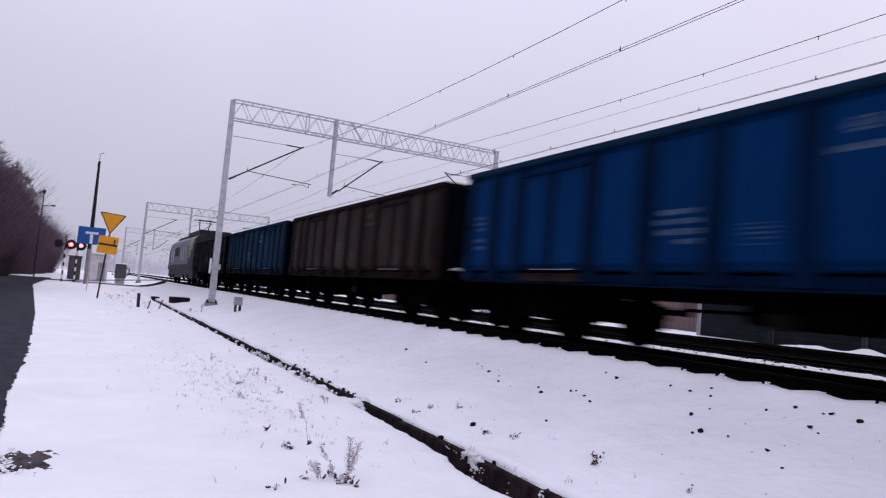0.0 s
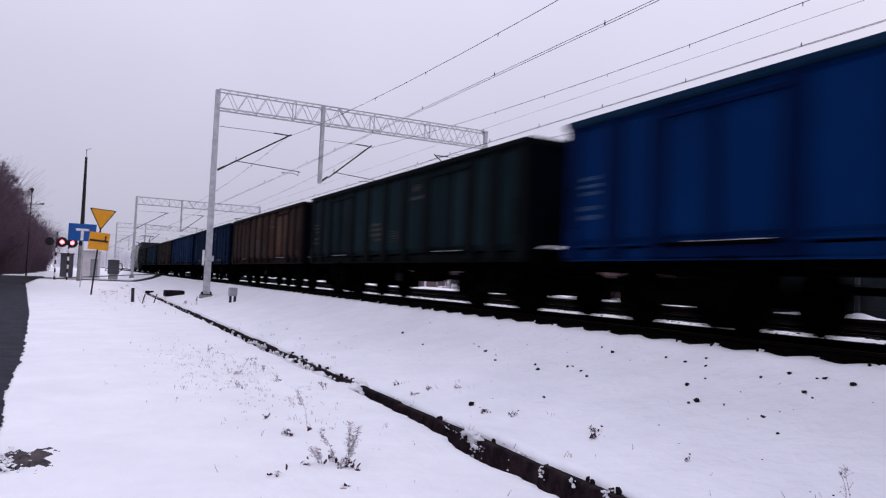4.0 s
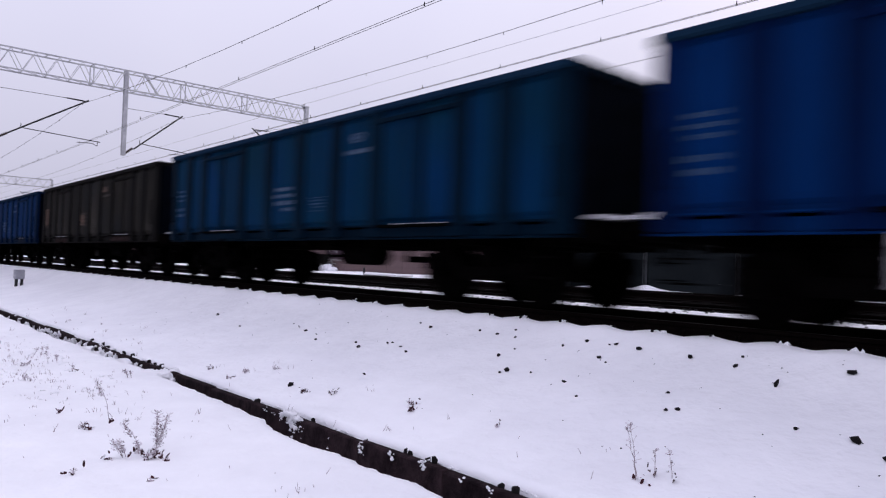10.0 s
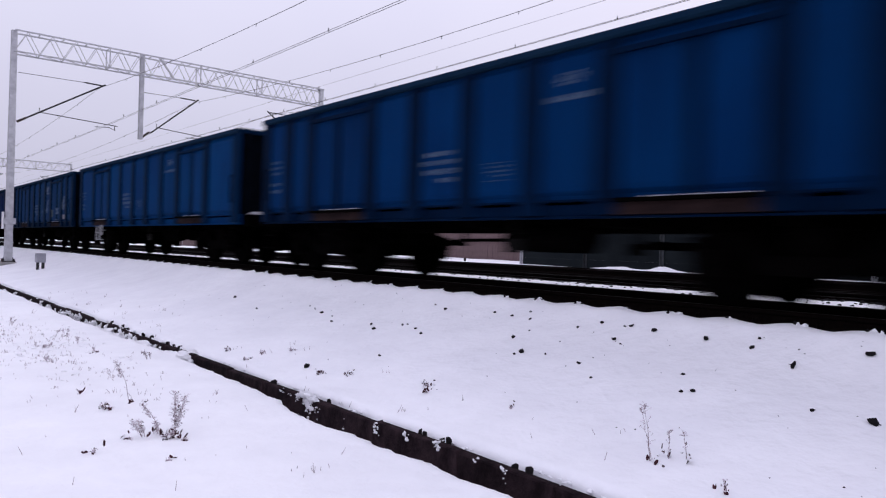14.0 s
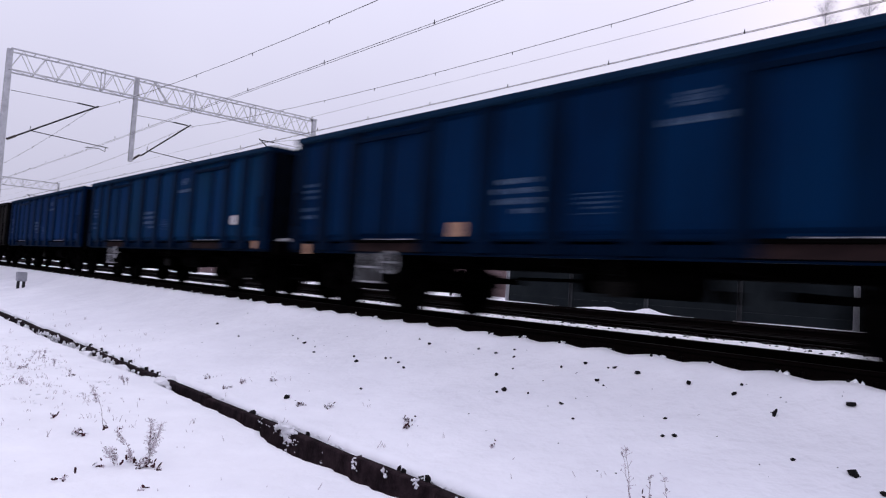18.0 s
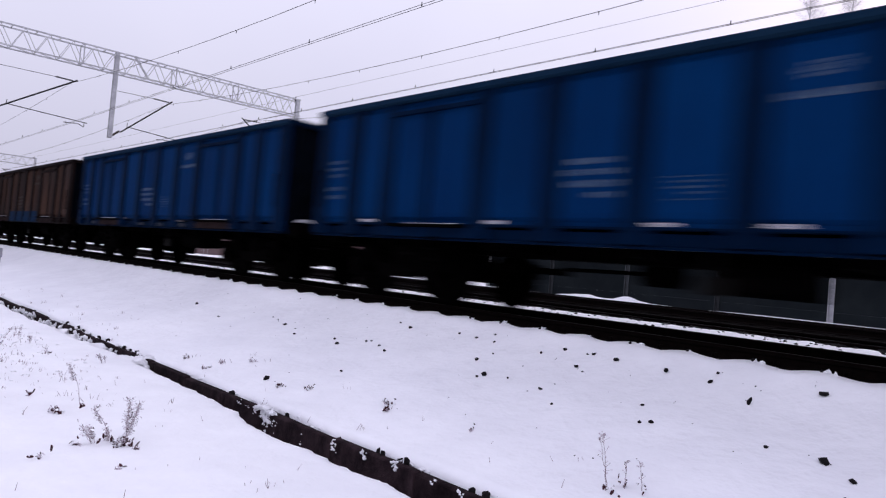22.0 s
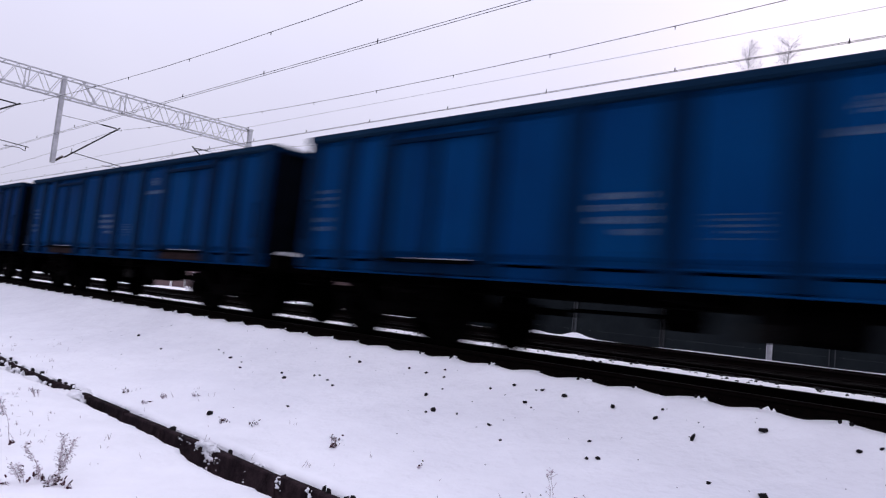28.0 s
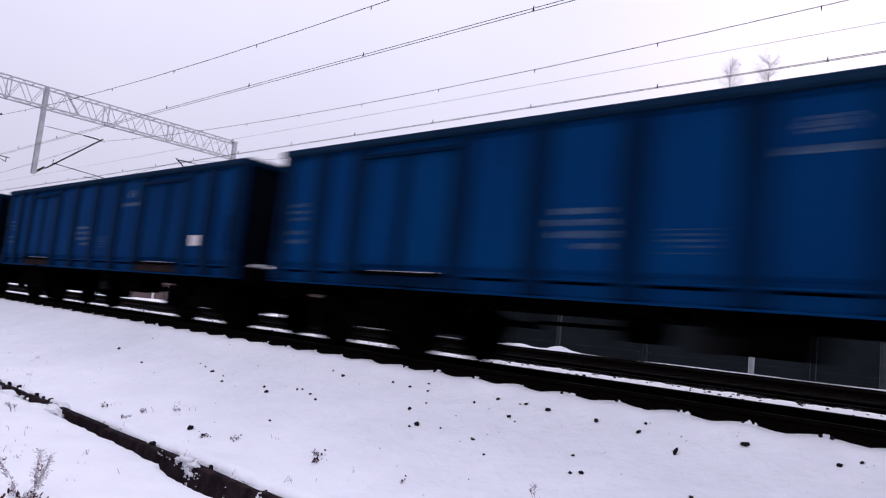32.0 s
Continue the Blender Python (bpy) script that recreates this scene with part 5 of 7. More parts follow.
# thin dark bars between the posts, snow-laden hedge behind them
for k in range(24):
    bm = bmesh.new()
    y = 48.5 + 0.25 * k
    beam(bm, Vector((27.5, y, 0.86)), Vector((27.5, y, 1.78)), 0.018, 5)
    part("bar", bm, STEEL_DULL, gate)
for k in range(30):
    o = part("board", board, None, fence)
    o.location = (29.2 + rnd.uniform(-0.01, 0.01), 46.4 + 0.205 * 1.4 * k, 0.80 + rnd.uniform(-0.03, 0.05))
    o.scale.y = 1.4
crate = thing("crate", "pale grey board box beside the gate", "crate")
bm = bmesh.new()
box(bm, 27.2, 27.9, 44.75, 46.1, 0.82, 1.62)
part("box", bm, CONCRETE_PALE, crate, bevel=0.02)
bm = bmesh.new()
box(bm, 27.17, 27.93, 44.7, 46.15, 1.62, 1.68)
part("snow_cap", bm, SNOW, crate, "snow lying on the lid", bevel=0.02)


def snow_heap(name, label, spots, seed):
    """Soft heap of snow-laden lumps: x, y, z and half sizes."""
    bm = bmesh.new()
    for i, (x, y, z, sx, sy, sz) in enumerate(spots):
        c = Vector((x, y, z))
        r = bmesh.ops.create_icosphere(bm, subdivisions=3, radius=1.0, matrix=Matrix.Translation(c) @ Matrix.Diagonal((sx, sy, sz, 1)))
        for v in r["verts"]:
            v.co += (v.co - c) * (0.5 * noise.noise(v.co * 2.3 + Vector((seed, i, 0))) + 0.3 * noise.noise(v.co * 6.0))
    return solid(name, bm, SNOW, label, "snow heap", smooth=True)


snow_heap("snowy_hedge", "hedge buried in snow behind the gate bars", [(28.3, 49.0 + 1.25 * k, 1.12 + 0.2 * math.sin(2.1 * k), 0.22, 0.40, 0.26) for k in range(5)], 3)
snow_heap("snow_heap", "snow heaped over garden timber before the fence", [(27.1, 41.9, 0.98, 0.3, 0.5, 0.2), (27.2, 42.8, 1.12, 0.3, 0.55, 0.28), (27.2, 43.7, 1.02, 0.3, 0.6, 0.26), (27.2, 44.4, 0.95, 0.3, 0.4, 0.3)], 5)
timber = thing("timber_pile", "pale snow-dusted boards leaning against the fence", "timber")
for p, q in (((27.3, 44.6, 1.80), (27.3, 41.3, 1.66)), ((27.25, 44.5, 1.15), (27.28, 42.6, 1.60)), ((27.25, 42.2, 0.95), (27.3, 42.6, 1.70)), ((27.3, 44.6, 1.48), (27.3, 42.0, 1.42))):
    bm = bmesh.new()
    beam(bm, Vector(p), Vector(q), 0.055, 4)
    part("board", bm, CONCRETE_PALE, timber)
bm = bmesh.new()
box(bm, 27.5, 27.54, 41.2, 46.2, 0.7, 1.75)
part("backing_board", bm, BRICK, timber, "pink-brown weathered boards")
# a snow-covered slab and two short marker stakes before the fence
slab = thing("concrete_slab", "low concrete slab under a smooth layer of snow", "slab")
bm = bmesh.new()
box(bm, 23.5, 24.7, 30.15, 33.1, 0.78, 0.875)
part("slab_base", bm, CONCRETE_PALE, slab, bevel=0.01)
bm = bmesh.new()
box(bm, 23.45, 24.75, 30.1, 33.15, 0.877, 0.965)
part("snow_layer", bm, SNOW, slab, "smooth fresh snow", bevel=0.035)
for y, h in ((33.85, 0.42), (26.35, 0.16)):
    bm = bmesh.new()
    box(bm, -0.05, 0.05, -0.05, 0.05, -0.1, h)
    solid("marker_stake", bm, BLACK, "short dark stake standing in the snow", "stake", m=pose(24.0, y, height(24.0, y)), bevel=0.01)


def build_house(x, y, w, d, wall_h, wall_mat, label):
    h = thing("house", label, "house", Matrix.Translation((x, y, 0.6)))
    bm = bmesh.new()
    box(bm, -w / 2, w / 2, -d / 2, d / 2, 0, wall_h)
    a = [bm.verts.new((-w / 2, s * d / 2, wall_h)) for s in (-1, 1)]
    t = [bm.verts.new((0, s * d / 2, wall_h + w * 0.35)) for s in (-1, 1)]
    b = [bm.verts.new((w / 2, s * d / 2, wall_h)) for s in (-1, 1)]
    bm.faces.new((a[0], t[0], b[0]))
    bm.faces.new((b[1], t[1], a[1]))
    part("wall", bm, wall_mat, h)
    for s in (-1, 1):
        bm = bmesh.new()
        n = Vector((s * 0.33, 0, 0.94))
        p = [Vector((s * (w / 2 + 0.4), -d / 2 - 0.4, wall_h - 0.28)), Vector((s * (w / 2 + 0.4), d / 2 + 0.4, wall_h - 0.28)), Vector((0, d / 2 + 0.4, wall_h + w * 0.35)), Vector((0, -d / 2 - 0.4, wall_h + w * 0.35))]
        lo = [bm.verts.new(q) for q in p]
        hi = [bm.verts.new(q + 0.22 * n) for q in p]
        bm.faces.new(lo)
        bm.faces.new(hi)
        for k in range(4):
            bm.faces.new((lo[k], lo[(k + 1) % 4], hi[(k + 1) % 4], hi[k]))
        part("roof", bm, SNOW, h, "snow-covered roof slope")
    for k in range(4):
        yy = -d / 2 + (k + 0.5) * d / 4
        win = bmesh.new()
        box(win, -w / 2 - 0.03, -w / 2 + 0.02, yy - 0.55, yy + 0.55, 0.9, 2.2)
        fr = part("window", win, WHITE, h)
        pn = bmesh.new()
        box(pn, -w / 2 - 0.036, -w / 2 - 0.031, yy - 0.47, yy - 0.03, 0.98, 2.12)
        box(pn, -w / 2 - 0.036, -w / 2 - 0.031, yy + 0.03, yy + 0.47, 0.98, 2.12)
        part("pane", pn, GLASS_DARK, fr)
    bm = bmesh.new()
    box(bm, 0.5, 1.1, -0.4, 0.4, wall_h + 0.8, wall_h + w * 0.35 + 0.9)
    part("chimney", bm, BRICK, h)
    return h


build_house(47, 62, 9, 14, 3.2, WHITE, "pale plastered house with a snowy roof behind the railway")
build_house(52, 96, 9, 12, 3.4, BRICK, "pink-brown house with a snowy roof behind the railway")


# ---- trees ----
def tubes(name, segments, mat, sides=3):
    """Thin tapered bars, given as (start, end, radius, end radius), in one mesh."""
    p = np.array([s[0] for s in segments], dtype=float)
    q = np.array([s[1] for s in segments], dtype=float)
    r0 = np.array([s[2] for s in segments])[:, None]
    r1 = np.array([s[3] for s in segments])[:, None]
    w = q - p
    w /= np.maximum(np.linalg.norm(w, axis=1), 1e-9)[:, None]
    ref = np.where(np.abs(w[:, 2:3]) < 0.9, np.array([[0, 0, 1.0]]), np.array([[1.0, 0, 0]]))
    u = np.cross(w, ref)
    u /= np.linalg.norm(u, axis=1)[:, None]
    v = np.cross(w, u)
    rings = []
    for base, r in ((p, r0), (q, r1)):
        for k in range(sides):
            a = math.tau * k / sides
            rings.append(base + r * (math.cos(a) * u + math.sin(a) * v))
    co = np.stack(rings, 1).reshape(-1, 3)
    m = len(segments)
    f = []
    for k in range(sides):
        j = (k + 1) % sides
        f.append(np.stack([np.arange(m) * 2 * sides + i for i in (k, j, j + sides, k + sides)], 1))
    faces = np.concatenate(f)
    me = bpy.data.meshes.new(name)
    me.from_pydata(co.tolist(), [], faces.tolist())
    me.materials.append(mat)
    return me


def branch_out(rnd, start, way, length, radius, depth, out, droop=0.0, spread=0.75, kids=4):
    """Grows limbs and twigs from a limb; out collects bars by depth."""
    pos, steps = Vector(start), 4 if depth > 0 else 2
    way = Vector(way).normalized()
    for k in range(steps):
        nxt = pos + way * (length / steps)
        f0, f1 = 1 - 0.6 * k / steps, 1 - 0.6 * (k + 1) / steps
        out[depth].append((tuple(pos), tuple(nxt), radius * f0, radius * f1))
        if depth > 0 and k > 0:
            for _ in range(kids if depth > 1 else kids + 1):
                side = Vector((rnd.gauss(0, 1), rnd.gauss(0, 1), rnd.gauss(0.25, 0.6))).normalized()
                branch_out(rnd, pos.lerp(nxt, rnd.random()), way * (1 - spread) + side * spread, length * rnd.uniform(0.35, 0.6), radius * 0.42, depth - 1, out, droop, spread, kids)
        way = (way + Vector((rnd.gauss(0, 0.12), rnd.gauss(0, 0.12), rnd.gauss(0.05 - droop, 0.1)))).normalized()
        pos = nxt


def bare_tree(seed, x, y, z, tall, trunk_mat, twig_mat, label, spread=0.7, depth=3, droop=0.0, thin=1.0, kids=3, group="", category="tree", fine=0.006, reach=1.0):
    rnd = random.Random(seed)
    out = {k: [] for k in range(depth + 1)}
    trunk = []
    pos, way = Vector((0, 0, -0.1)), Vector((rnd.gauss(0, 0.05), rnd.gauss(0, 0.05), 1)).normalized()
    n = 9
    r = 0.011 * tall * thin
    for k in range(n):
        nxt = pos + way * tall * 0.92 / n
        trunk.append((tuple(pos), tuple(nxt), r * (1 - 0.9 * k / n), r * (1 - 0.9 * (k + 1) / n)))
        if k >= 2:
            for _ in range(3):
                a = rnd.uniform(0, math.tau)
                up = rnd.uniform(0.35, 1.0)
                branch_out(rnd, pos.lerp(nxt, rnd.random()), (math.cos(a), math.sin(a), up), reach * tall * rnd.uniform(0.14, 0.26) * (1.15 - 0.6 * k / n), r * 0.38 * (1.1 - 0.8 * k / n), depth - 1, out, droop, spread, kids)
        way = (way + Vector((rnd.gauss(0, 0.05), rnd.gauss(0, 0.05), 0.05))).normalized()
        pos = nxt
    t = thing("tree", label, category, pose(x, y, z, 0, 0, rnd.uniform(0, 360)), group)
    part("trunk", tubes("trunk", trunk, trunk_mat, 8), None, t)
    limbs = [s for k in range(1, depth + 1) for s in out[k]]
    if limbs:
        tagged(part("limb_mass", tubes("limb_mass", limbs, trunk_mat, 4), None, t), kind="stuff")
    tagged(part("twig_mass", tubes("twig_mass", [(a, b, max(c, fine), max(d, fine * 0.7)) for a, b, c, d in out[0]], twig_mat, 3), None, t), kind="stuff")
    return t


# red-brown bare trees along the road
for i in range(6):
    bare_tree(100 + i, 0, -500 - 30 * i, -0.5, 11.0, BARK, TWIG, "bare red-brown roadside tree with dense twigs", 0.72, 3, 0.0, 0.9, 4, "roadside trees", fine=0.011)
roadside = [o for o in scene.objects if o.name.startswith("tree") and not o.parent]
rnd = random.Random(11)
spots = [(-9.5 - rnd.uniform(0, 5) - 0.03 * k, 47 + 3.4 * k + rnd.uniform(-1.2, 1.2)) for k in range(32)]
spots += [(-12.5 - rnd.uniform(0, 6) - 0.03 * k, 44 + 3.0 * k + rnd.uniform(-1.2, 1.2)) for k in range(34)]
for k, (tx, ty) in enumerate(spots):
    src = roadside[k % 6]
    s = rnd.uniform(1.15, 1.5) * (1.22 if ty < 62 else 1.0)
    if k < 6:
        c = src
        c.matrix_world = pose(tx, ty, 0.0, 0, 0, 60 * k)
    else:
        c = copy_thing(src, pose(tx, ty, 0.0, 0, 0, rnd.uniform(0, 360)))
    c.scale = (s, s, s * 0.95)


def bush(seed, x, y, z, tall, wide, count, mat, label, group):
    rnd = random.Random(seed)
    segs = []
    for _ in range(count):
        a, d = rnd.uniform(0, math.tau), rnd.random() ** 0.6 * wide * 0.5
        p = Vector((d * math.cos(a), d * math.sin(a), 0))
        w = Vector((math.cos(a) * d * 0.5 / wide + rnd.gauss(0, 0.2), math.sin(a) * d * 0.5 / wide + rnd.gauss(0, 0.2), 1)).normalized()
        h = tall * rnd.uniform(0.5, 1.0)
        r = rnd.uniform(0.007, 0.016)
        for k in range(3):
            q = p + w * h / 3
            segs.append((tuple(p), tuple(q), r * (1 - 0.25 * k), r * (1 - 0.25 * (k + 1))))
            for _k in range(2):
                side = (w + Vector((rnd.gauss(0, 0.6), rnd.gauss(0, 0.6), rnd.gauss(0.1, 0.3)))).normalized()
                segs.append((tuple(p), tuple(p + side * h * rnd.uniform(0.15, 0.4)), r * 0.6, 0.003))
            w = (w + Vector((rnd.gauss(0, 0.15), rnd.gauss(0, 0.15), 0))).normalized()
            p = q
    ob = tagged(new("bush", tubes("bush", segs, mat, 3)), label, "bush", group)
    ob.matrix_world = pose(x, y, z)
    return ob


rnd = random.Random(3)
first = [bush(20 + i, -9, 50 + 3 * i, -0.05, 8.6, 5.0, 1500, TWIG, "dense leafless red-brown roadside bush", "roadside bushes") for i in range(3)]
for k in range(64):
    copy_thing(first[k % 3], pose(-8.6 - rnd.uniform(0, 4.5), 43 + 1.6 * k, -0.05, 0, 0, rnd.uniform(0, 360)))

# a far frosted wood, paled by painted haze, closes the view along the line
def far_wood():
    rnd = random.Random(21)
    segs = []
    for k in range(520):
        x, y = rnd.uniform(-90, 70), rnd.uniform(330, 480)
        h = rnd.uniform(8, 15) * (0.8 + 0.3 * noise.noise(Vector((x * 0.05, 0, 0))))
        segs.append(((x, y, 0), (x, y, h), 0.16, 0.05))
        for _ in range(16):
            z = h * rnd.uniform(0.25, 0.95)
            a, r = rnd.uniform(0, math.tau), (h - z) * 0.35 + 0.6
            segs.append(((x, y, z), (x + r * math.cos(a), y + r * math.sin(a), z + r * rnd.uniform(0.4, 1.2)), 0.07, 0.03))
    tagged(new("far_wood", tubes("far_wood", segs, HAZE_PALE, 3)), "far leafless frosted wood, its colour paled as by haze", "wood", kind="stuff")


far_wood()


# frosted birches, shrubs and dark pines behind the barrier
def birch(seed, x, y, z, tall):
    """A slender birch: thin wavering trunk in a haze of fine upright twigs."""
    rnd = random.Random(seed)
    t = thing("birch_tree", "slender bare birch in a haze of frosted twigs", "tree", pose(x, y, z), "birches behind the barrier")
    pos, way, trunk, line = Vector((0, 0, -0.1)), Vector((0, 0, 1)), [], []
    n = 24
    for k in range(n):
        nxt = pos + way * tall / n
        f0, f1 = 1 - 0.93 * k / n, 1 - 0.93 * (k + 1) / n
        trunk.append((tuple(pos), tuple(nxt), 0.085 * f0, 0.085 * f1))
        line.append((pos, nxt))
        way = (way + Vector((rnd.gauss(0, 0.02), rnd.gauss(0, 0.02), 0.12))).normalized()
        pos = nxt
    part("trunk", tubes("trunk", trunk, BARK, 8), None, t)
    limbs, fine = [], []
    for k in range(7, n):
        f = k / n
        for _ in range(14):
            a = rnd.uniform(0, math.tau)
            o = line[k][0].lerp(line[k][1], rnd.random())
            d = Vector((math.cos(a), math.sin(a), rnd.uniform(0.5, 1.6))).normalized()
            L = rnd.uniform(0.4, 1.0) * (0.6 + 1.9 * (1 - f) ** 0.7)
            last = o
            for j in range(3):
                q = last + d * L / 3
                limbs.append((tuple(last), tuple(q), 0.007 - 0.0015 * j, 0.0055 - 0.0015 * j))
                for _t in range(4):
                    b = last.lerp(q, rnd.random())
                    w = (d + Vector((rnd.gauss(0, 0.8), rnd.gauss(0, 0.8), rnd.gauss(-0.1, 0.5)))).normalized()
                    fine.append((tuple(b), tuple(b + w * rnd.uniform(0.15, 0.45)), 0.0036, 0.0024))
                d = (d + Vector((rnd.gauss(0, 0.2), rnd.gauss(0, 0.2), rnd.gauss(0.05, 0.2)))).normalized()
                last = q
    tagged(part("limb_mass", tubes("limb_mass", limbs, FROST_DARK, 3), None, t), kind="stuff")
    tagged(part("twig_mass", tubes("twig_mass", fine, FROST_DARK, 3), None, t), kind="stuff")


for i, (tx, ty, h) in enumerate(((31.5, 11.8, 14.2), (32.2, 10.6, 14.3), (32.6, 9.95, 12.0))):
    birch(40 + i, tx, ty, 0.7, h)
shr = [bush(60 + i, 25 + 1.1 * i, 4.0 + 2.6 * i, 0.7, 3.6, 3.0, 260, FROST, "snow-dusted leafless shrub behind the barrier", "shrubs behind the barrier") for i in range(3)]
rnd = random.Random(8)
for k in range(16):
    copy_thing(shr[k % 3], pose(23.8 + rnd.uniform(0, 6), -6 + 1.7 * k, 0.7, 0, 0, rnd.uniform(0, 360)))
hedge = [bush(80 + i, 30 + i, 26 + 4 * i, 0.7, 3.0, 3.2, 300, TWIG, "leafless brown hedge bush behind the fence", "hedge behind the fence") for i in range(2)]
for k in range(14):
    copy_thing(hedge[k % 2], pose(29.5 + rnd.uniform(0, 2), 22 + 2.4 * k, 0.7, 0, 0, rnd.uniform(0, 360)))


def pine(seed, x, y, z, tall):
    rnd = random.Random(seed)
    t = thing("pine_tree", "tall dark green pine with upturned limbs behind the barrier", "tree", pose(x, y, z), "pines behind the barrier")
    part("trunk", tubes("trunk", [((0, 0, -0.1), (0.1, 0, tall), 0.16, 0.02)], BARK, 8), None, t)
    segs, limbs = [], []
    k = 0.3
    while k < 0.99:
        ln = tall * 0.20 * (1.06 - k) + 0.3
        for _ in range(6):
            a = rnd.uniform(0, math.tau)
            d = Vector((math.cos(a), math.sin(a), rnd.uniform(0.1, 0.4))).normalized()
            last = Vector((0.1 * k, 0, tall * k + rnd.uniform(-0.15, 0.15)))
            L = ln * rnd.uniform(0.6, 1.0)
            for j in range(4):
                q = last + d * L / 4
                limbs.append((tuple(last), tuple(q), 0.03 - 0.005 * j, 0.025 - 0.005 * j))
                for _n in range(0 if j == 0 else 20):
                    b = last.lerp(q, rnd.random())
                    w = (d * 0.7 + Vector((rnd.gauss(0, 0.7), rnd.gauss(0, 0.7), rnd.gauss(0.5, 0.5)))).normalized()
                    segs.append((tuple(b), tuple(b + w * rnd.uniform(0.07, 0.17)), 0.013, 0.004))
                # a side shoot that turns up like a candle
                if j > 0:
                    w = (d + Vector((rnd.gauss(0, 0.8), rnd.gauss(0, 0.8), 0.9))).normalized()
                    tip = q + w * L * rnd.uniform(0.15, 0.3)
                    limbs.append((tuple(q), tuple(tip), 0.014, 0.006))
                    for _n in range(16):
                        b = q.lerp(tip, rnd.random())
                        v = (w * 0.7 + Vector((rnd.gauss(0, 0.7), rnd.gauss(0, 0.7), rnd.gauss(0.5, 0.5)))).normalized()
                        segs.append((tuple(b), tuple(b + v * rnd.uniform(0.07, 0.16)), 0.013, 0.004))
                d = (d + Vector((0, 0, 0.28))).normalized()
                last = q
        k += 0.045
    tagged(part("limb_mass", tubes("limb_mass", limbs, BARK, 4), None, t), kind="stuff")
    tagged(part("foliage", tubes("foliage", segs, PINE, 3), None, t), kind="stuff")
    return t


for i, (tx, ty, h) in enumerate(((32.0, 18.0, 12.6), (33.0, 16.2, 10.6), (36.0, 20.5, 12.3), (30.0, 14.6, 8.0), (32.9, 9.2, 10.2), (33.7, 8.4, 10.3), (31.2, 8.9, 8.2), (32.6, 7.6, 8.6))):
    pine(70 + i, tx, ty, 0.7, h)


# ---- level crossing ----
def sign_post(x, y, z, top, name, label, r=0.03, lean=0.0):
    t = thing(name, label, "traffic sign", pose(x, y, z, 0, lean, 0))
    bm = bmesh.new()
    beam(bm, (0, 0, -0.1), (0, 0, top), r, 10)
    part("post", bm, STEEL_DARK if lean > 2 else GALV, t)
    return t


def triangle(bm, y, half, zc, th):
    h = half * math.sqrt(3)
    pts = []
    corner = [(-half, zc + h / 3), (half, zc + h / 3), (0, zc - 2 * h / 3)]
    for i in range(3):
        c, p, n = Vector(corner[i]), Vector(corner[i - 1]), Vector(corner[(i + 1) % 3])
        for f in (0.10, 0.05):
            pts.append(c.lerp(p, f))
        pts.append(c.lerp((p + n) / 2, 0.03))
        for f in (0.05, 0.10):
            pts.append(c.lerp(n, f))
    a = [bm.verts.new((q.x, y, q.y)) for q in pts]
    b = [bm.verts.new((q.x, y + th, q.y)) for q in pts]
    bm.faces.new(a)
    bm.faces.new(b[::-1])
    for k in range(len(a)):
        bm.faces.new((a[k], a[(k + 1) % len(a)], b[(k + 1) % len(a)], b[k]))


yield_sign = sign_post(0.36, 39.6, 0.0, 3.6, "yield_sign", "yellow triangular give-way sign above a yellow board on a leaning post", 0.04, 4.0)
bm = bmesh.new()
triangle(bm, -0.06, 0.63, 4.05, 0.02)
tri = part("triangle_plate", bm, BLACK, yield_sign, "dark rim")
bm = bmesh.new()
triangle(bm, -0.068, 0.55, 4.055, 0.004)
part("triangle_face", bm, YELLOW, tri, "orange-yellow face")
bm = bmesh.new()
box(bm, -0.46, 0.48, -0.06, -0.04, 2.33, 3.22)
brd = part("route_board", bm, YELLOW, yield_sign, "yellow board with a black priority-route bar", bevel=0.004)
bm = bmesh.new()
box(bm, -0.42, 0.44, -0.068, -0.062, 2.74, 2.84)
box(bm, 0.26, 0.33, -0.068, -0.062, 2.84, 3.08)
part("route_mark", bm, BLACK, brd)

blue_sign = sign_post(-0.20, 52.0, 0.05, 4.0, "dead_end_sign", "blue road sign with a white T on a post")
bm = bmesh.new()
box(bm, -0.9, 0.75, -0.05, -0.03, 3.05, 4.2)
pl = part("sign_plate", bm, BLUE_SIGN, blue_sign, bevel=0.004)
bm = bmesh.new()
box(bm, -0.16, 0.02, -0.058, -0.052, 3.1, 3.72)
part("white_stem", bm, WHITE, pl)
bm = bmesh.new()
box(bm, -0.45, 0.32, -0.058, -0.052, 3.73, 3.88)
part("white_bar", bm, WHITE, pl)

pole = thing("concrete_pole", "tall tapered dark-topped concrete pole with a small bracket", "utility pole", pose(-0.36, 67.8, 0.3, 0, -0.4, 0))
bm = bmesh.new()
beam(bm, (0, 0, -0.3), (0, 0, 2.9), 0.23, 12, 0.2)
part("concrete_stub", bm, CONCRETE_PALE, pole)
bm = bmesh.new()
beam(bm, (0, 0, 2.9), (0, 0, 10.6), 0.19, 12, 0.10)
part("shaft", bm, STEEL_DARK, pole)
bm = bmesh.new()
beam(bm, (0, 0, 10.6), (0, 0, 11.3), 0.04, 8)
beam(bm, (0, 0, 11.28), (0.35, 0, 11.38), 0.03, 8)
part("bracket", bm, GALV, pole)
lamp = thing("street_lamp", "slim dark street lamp with two small heads", "street lamp", pose(-5.2, 82, 0.1))
bm = bmesh.new()
beam(bm, (0, 0, -0.1), (0, 0, 8.7), 0.08, 10, 0.05)
part("pole", bm, STEEL_DARK, lamp)
bm = bmesh.new()
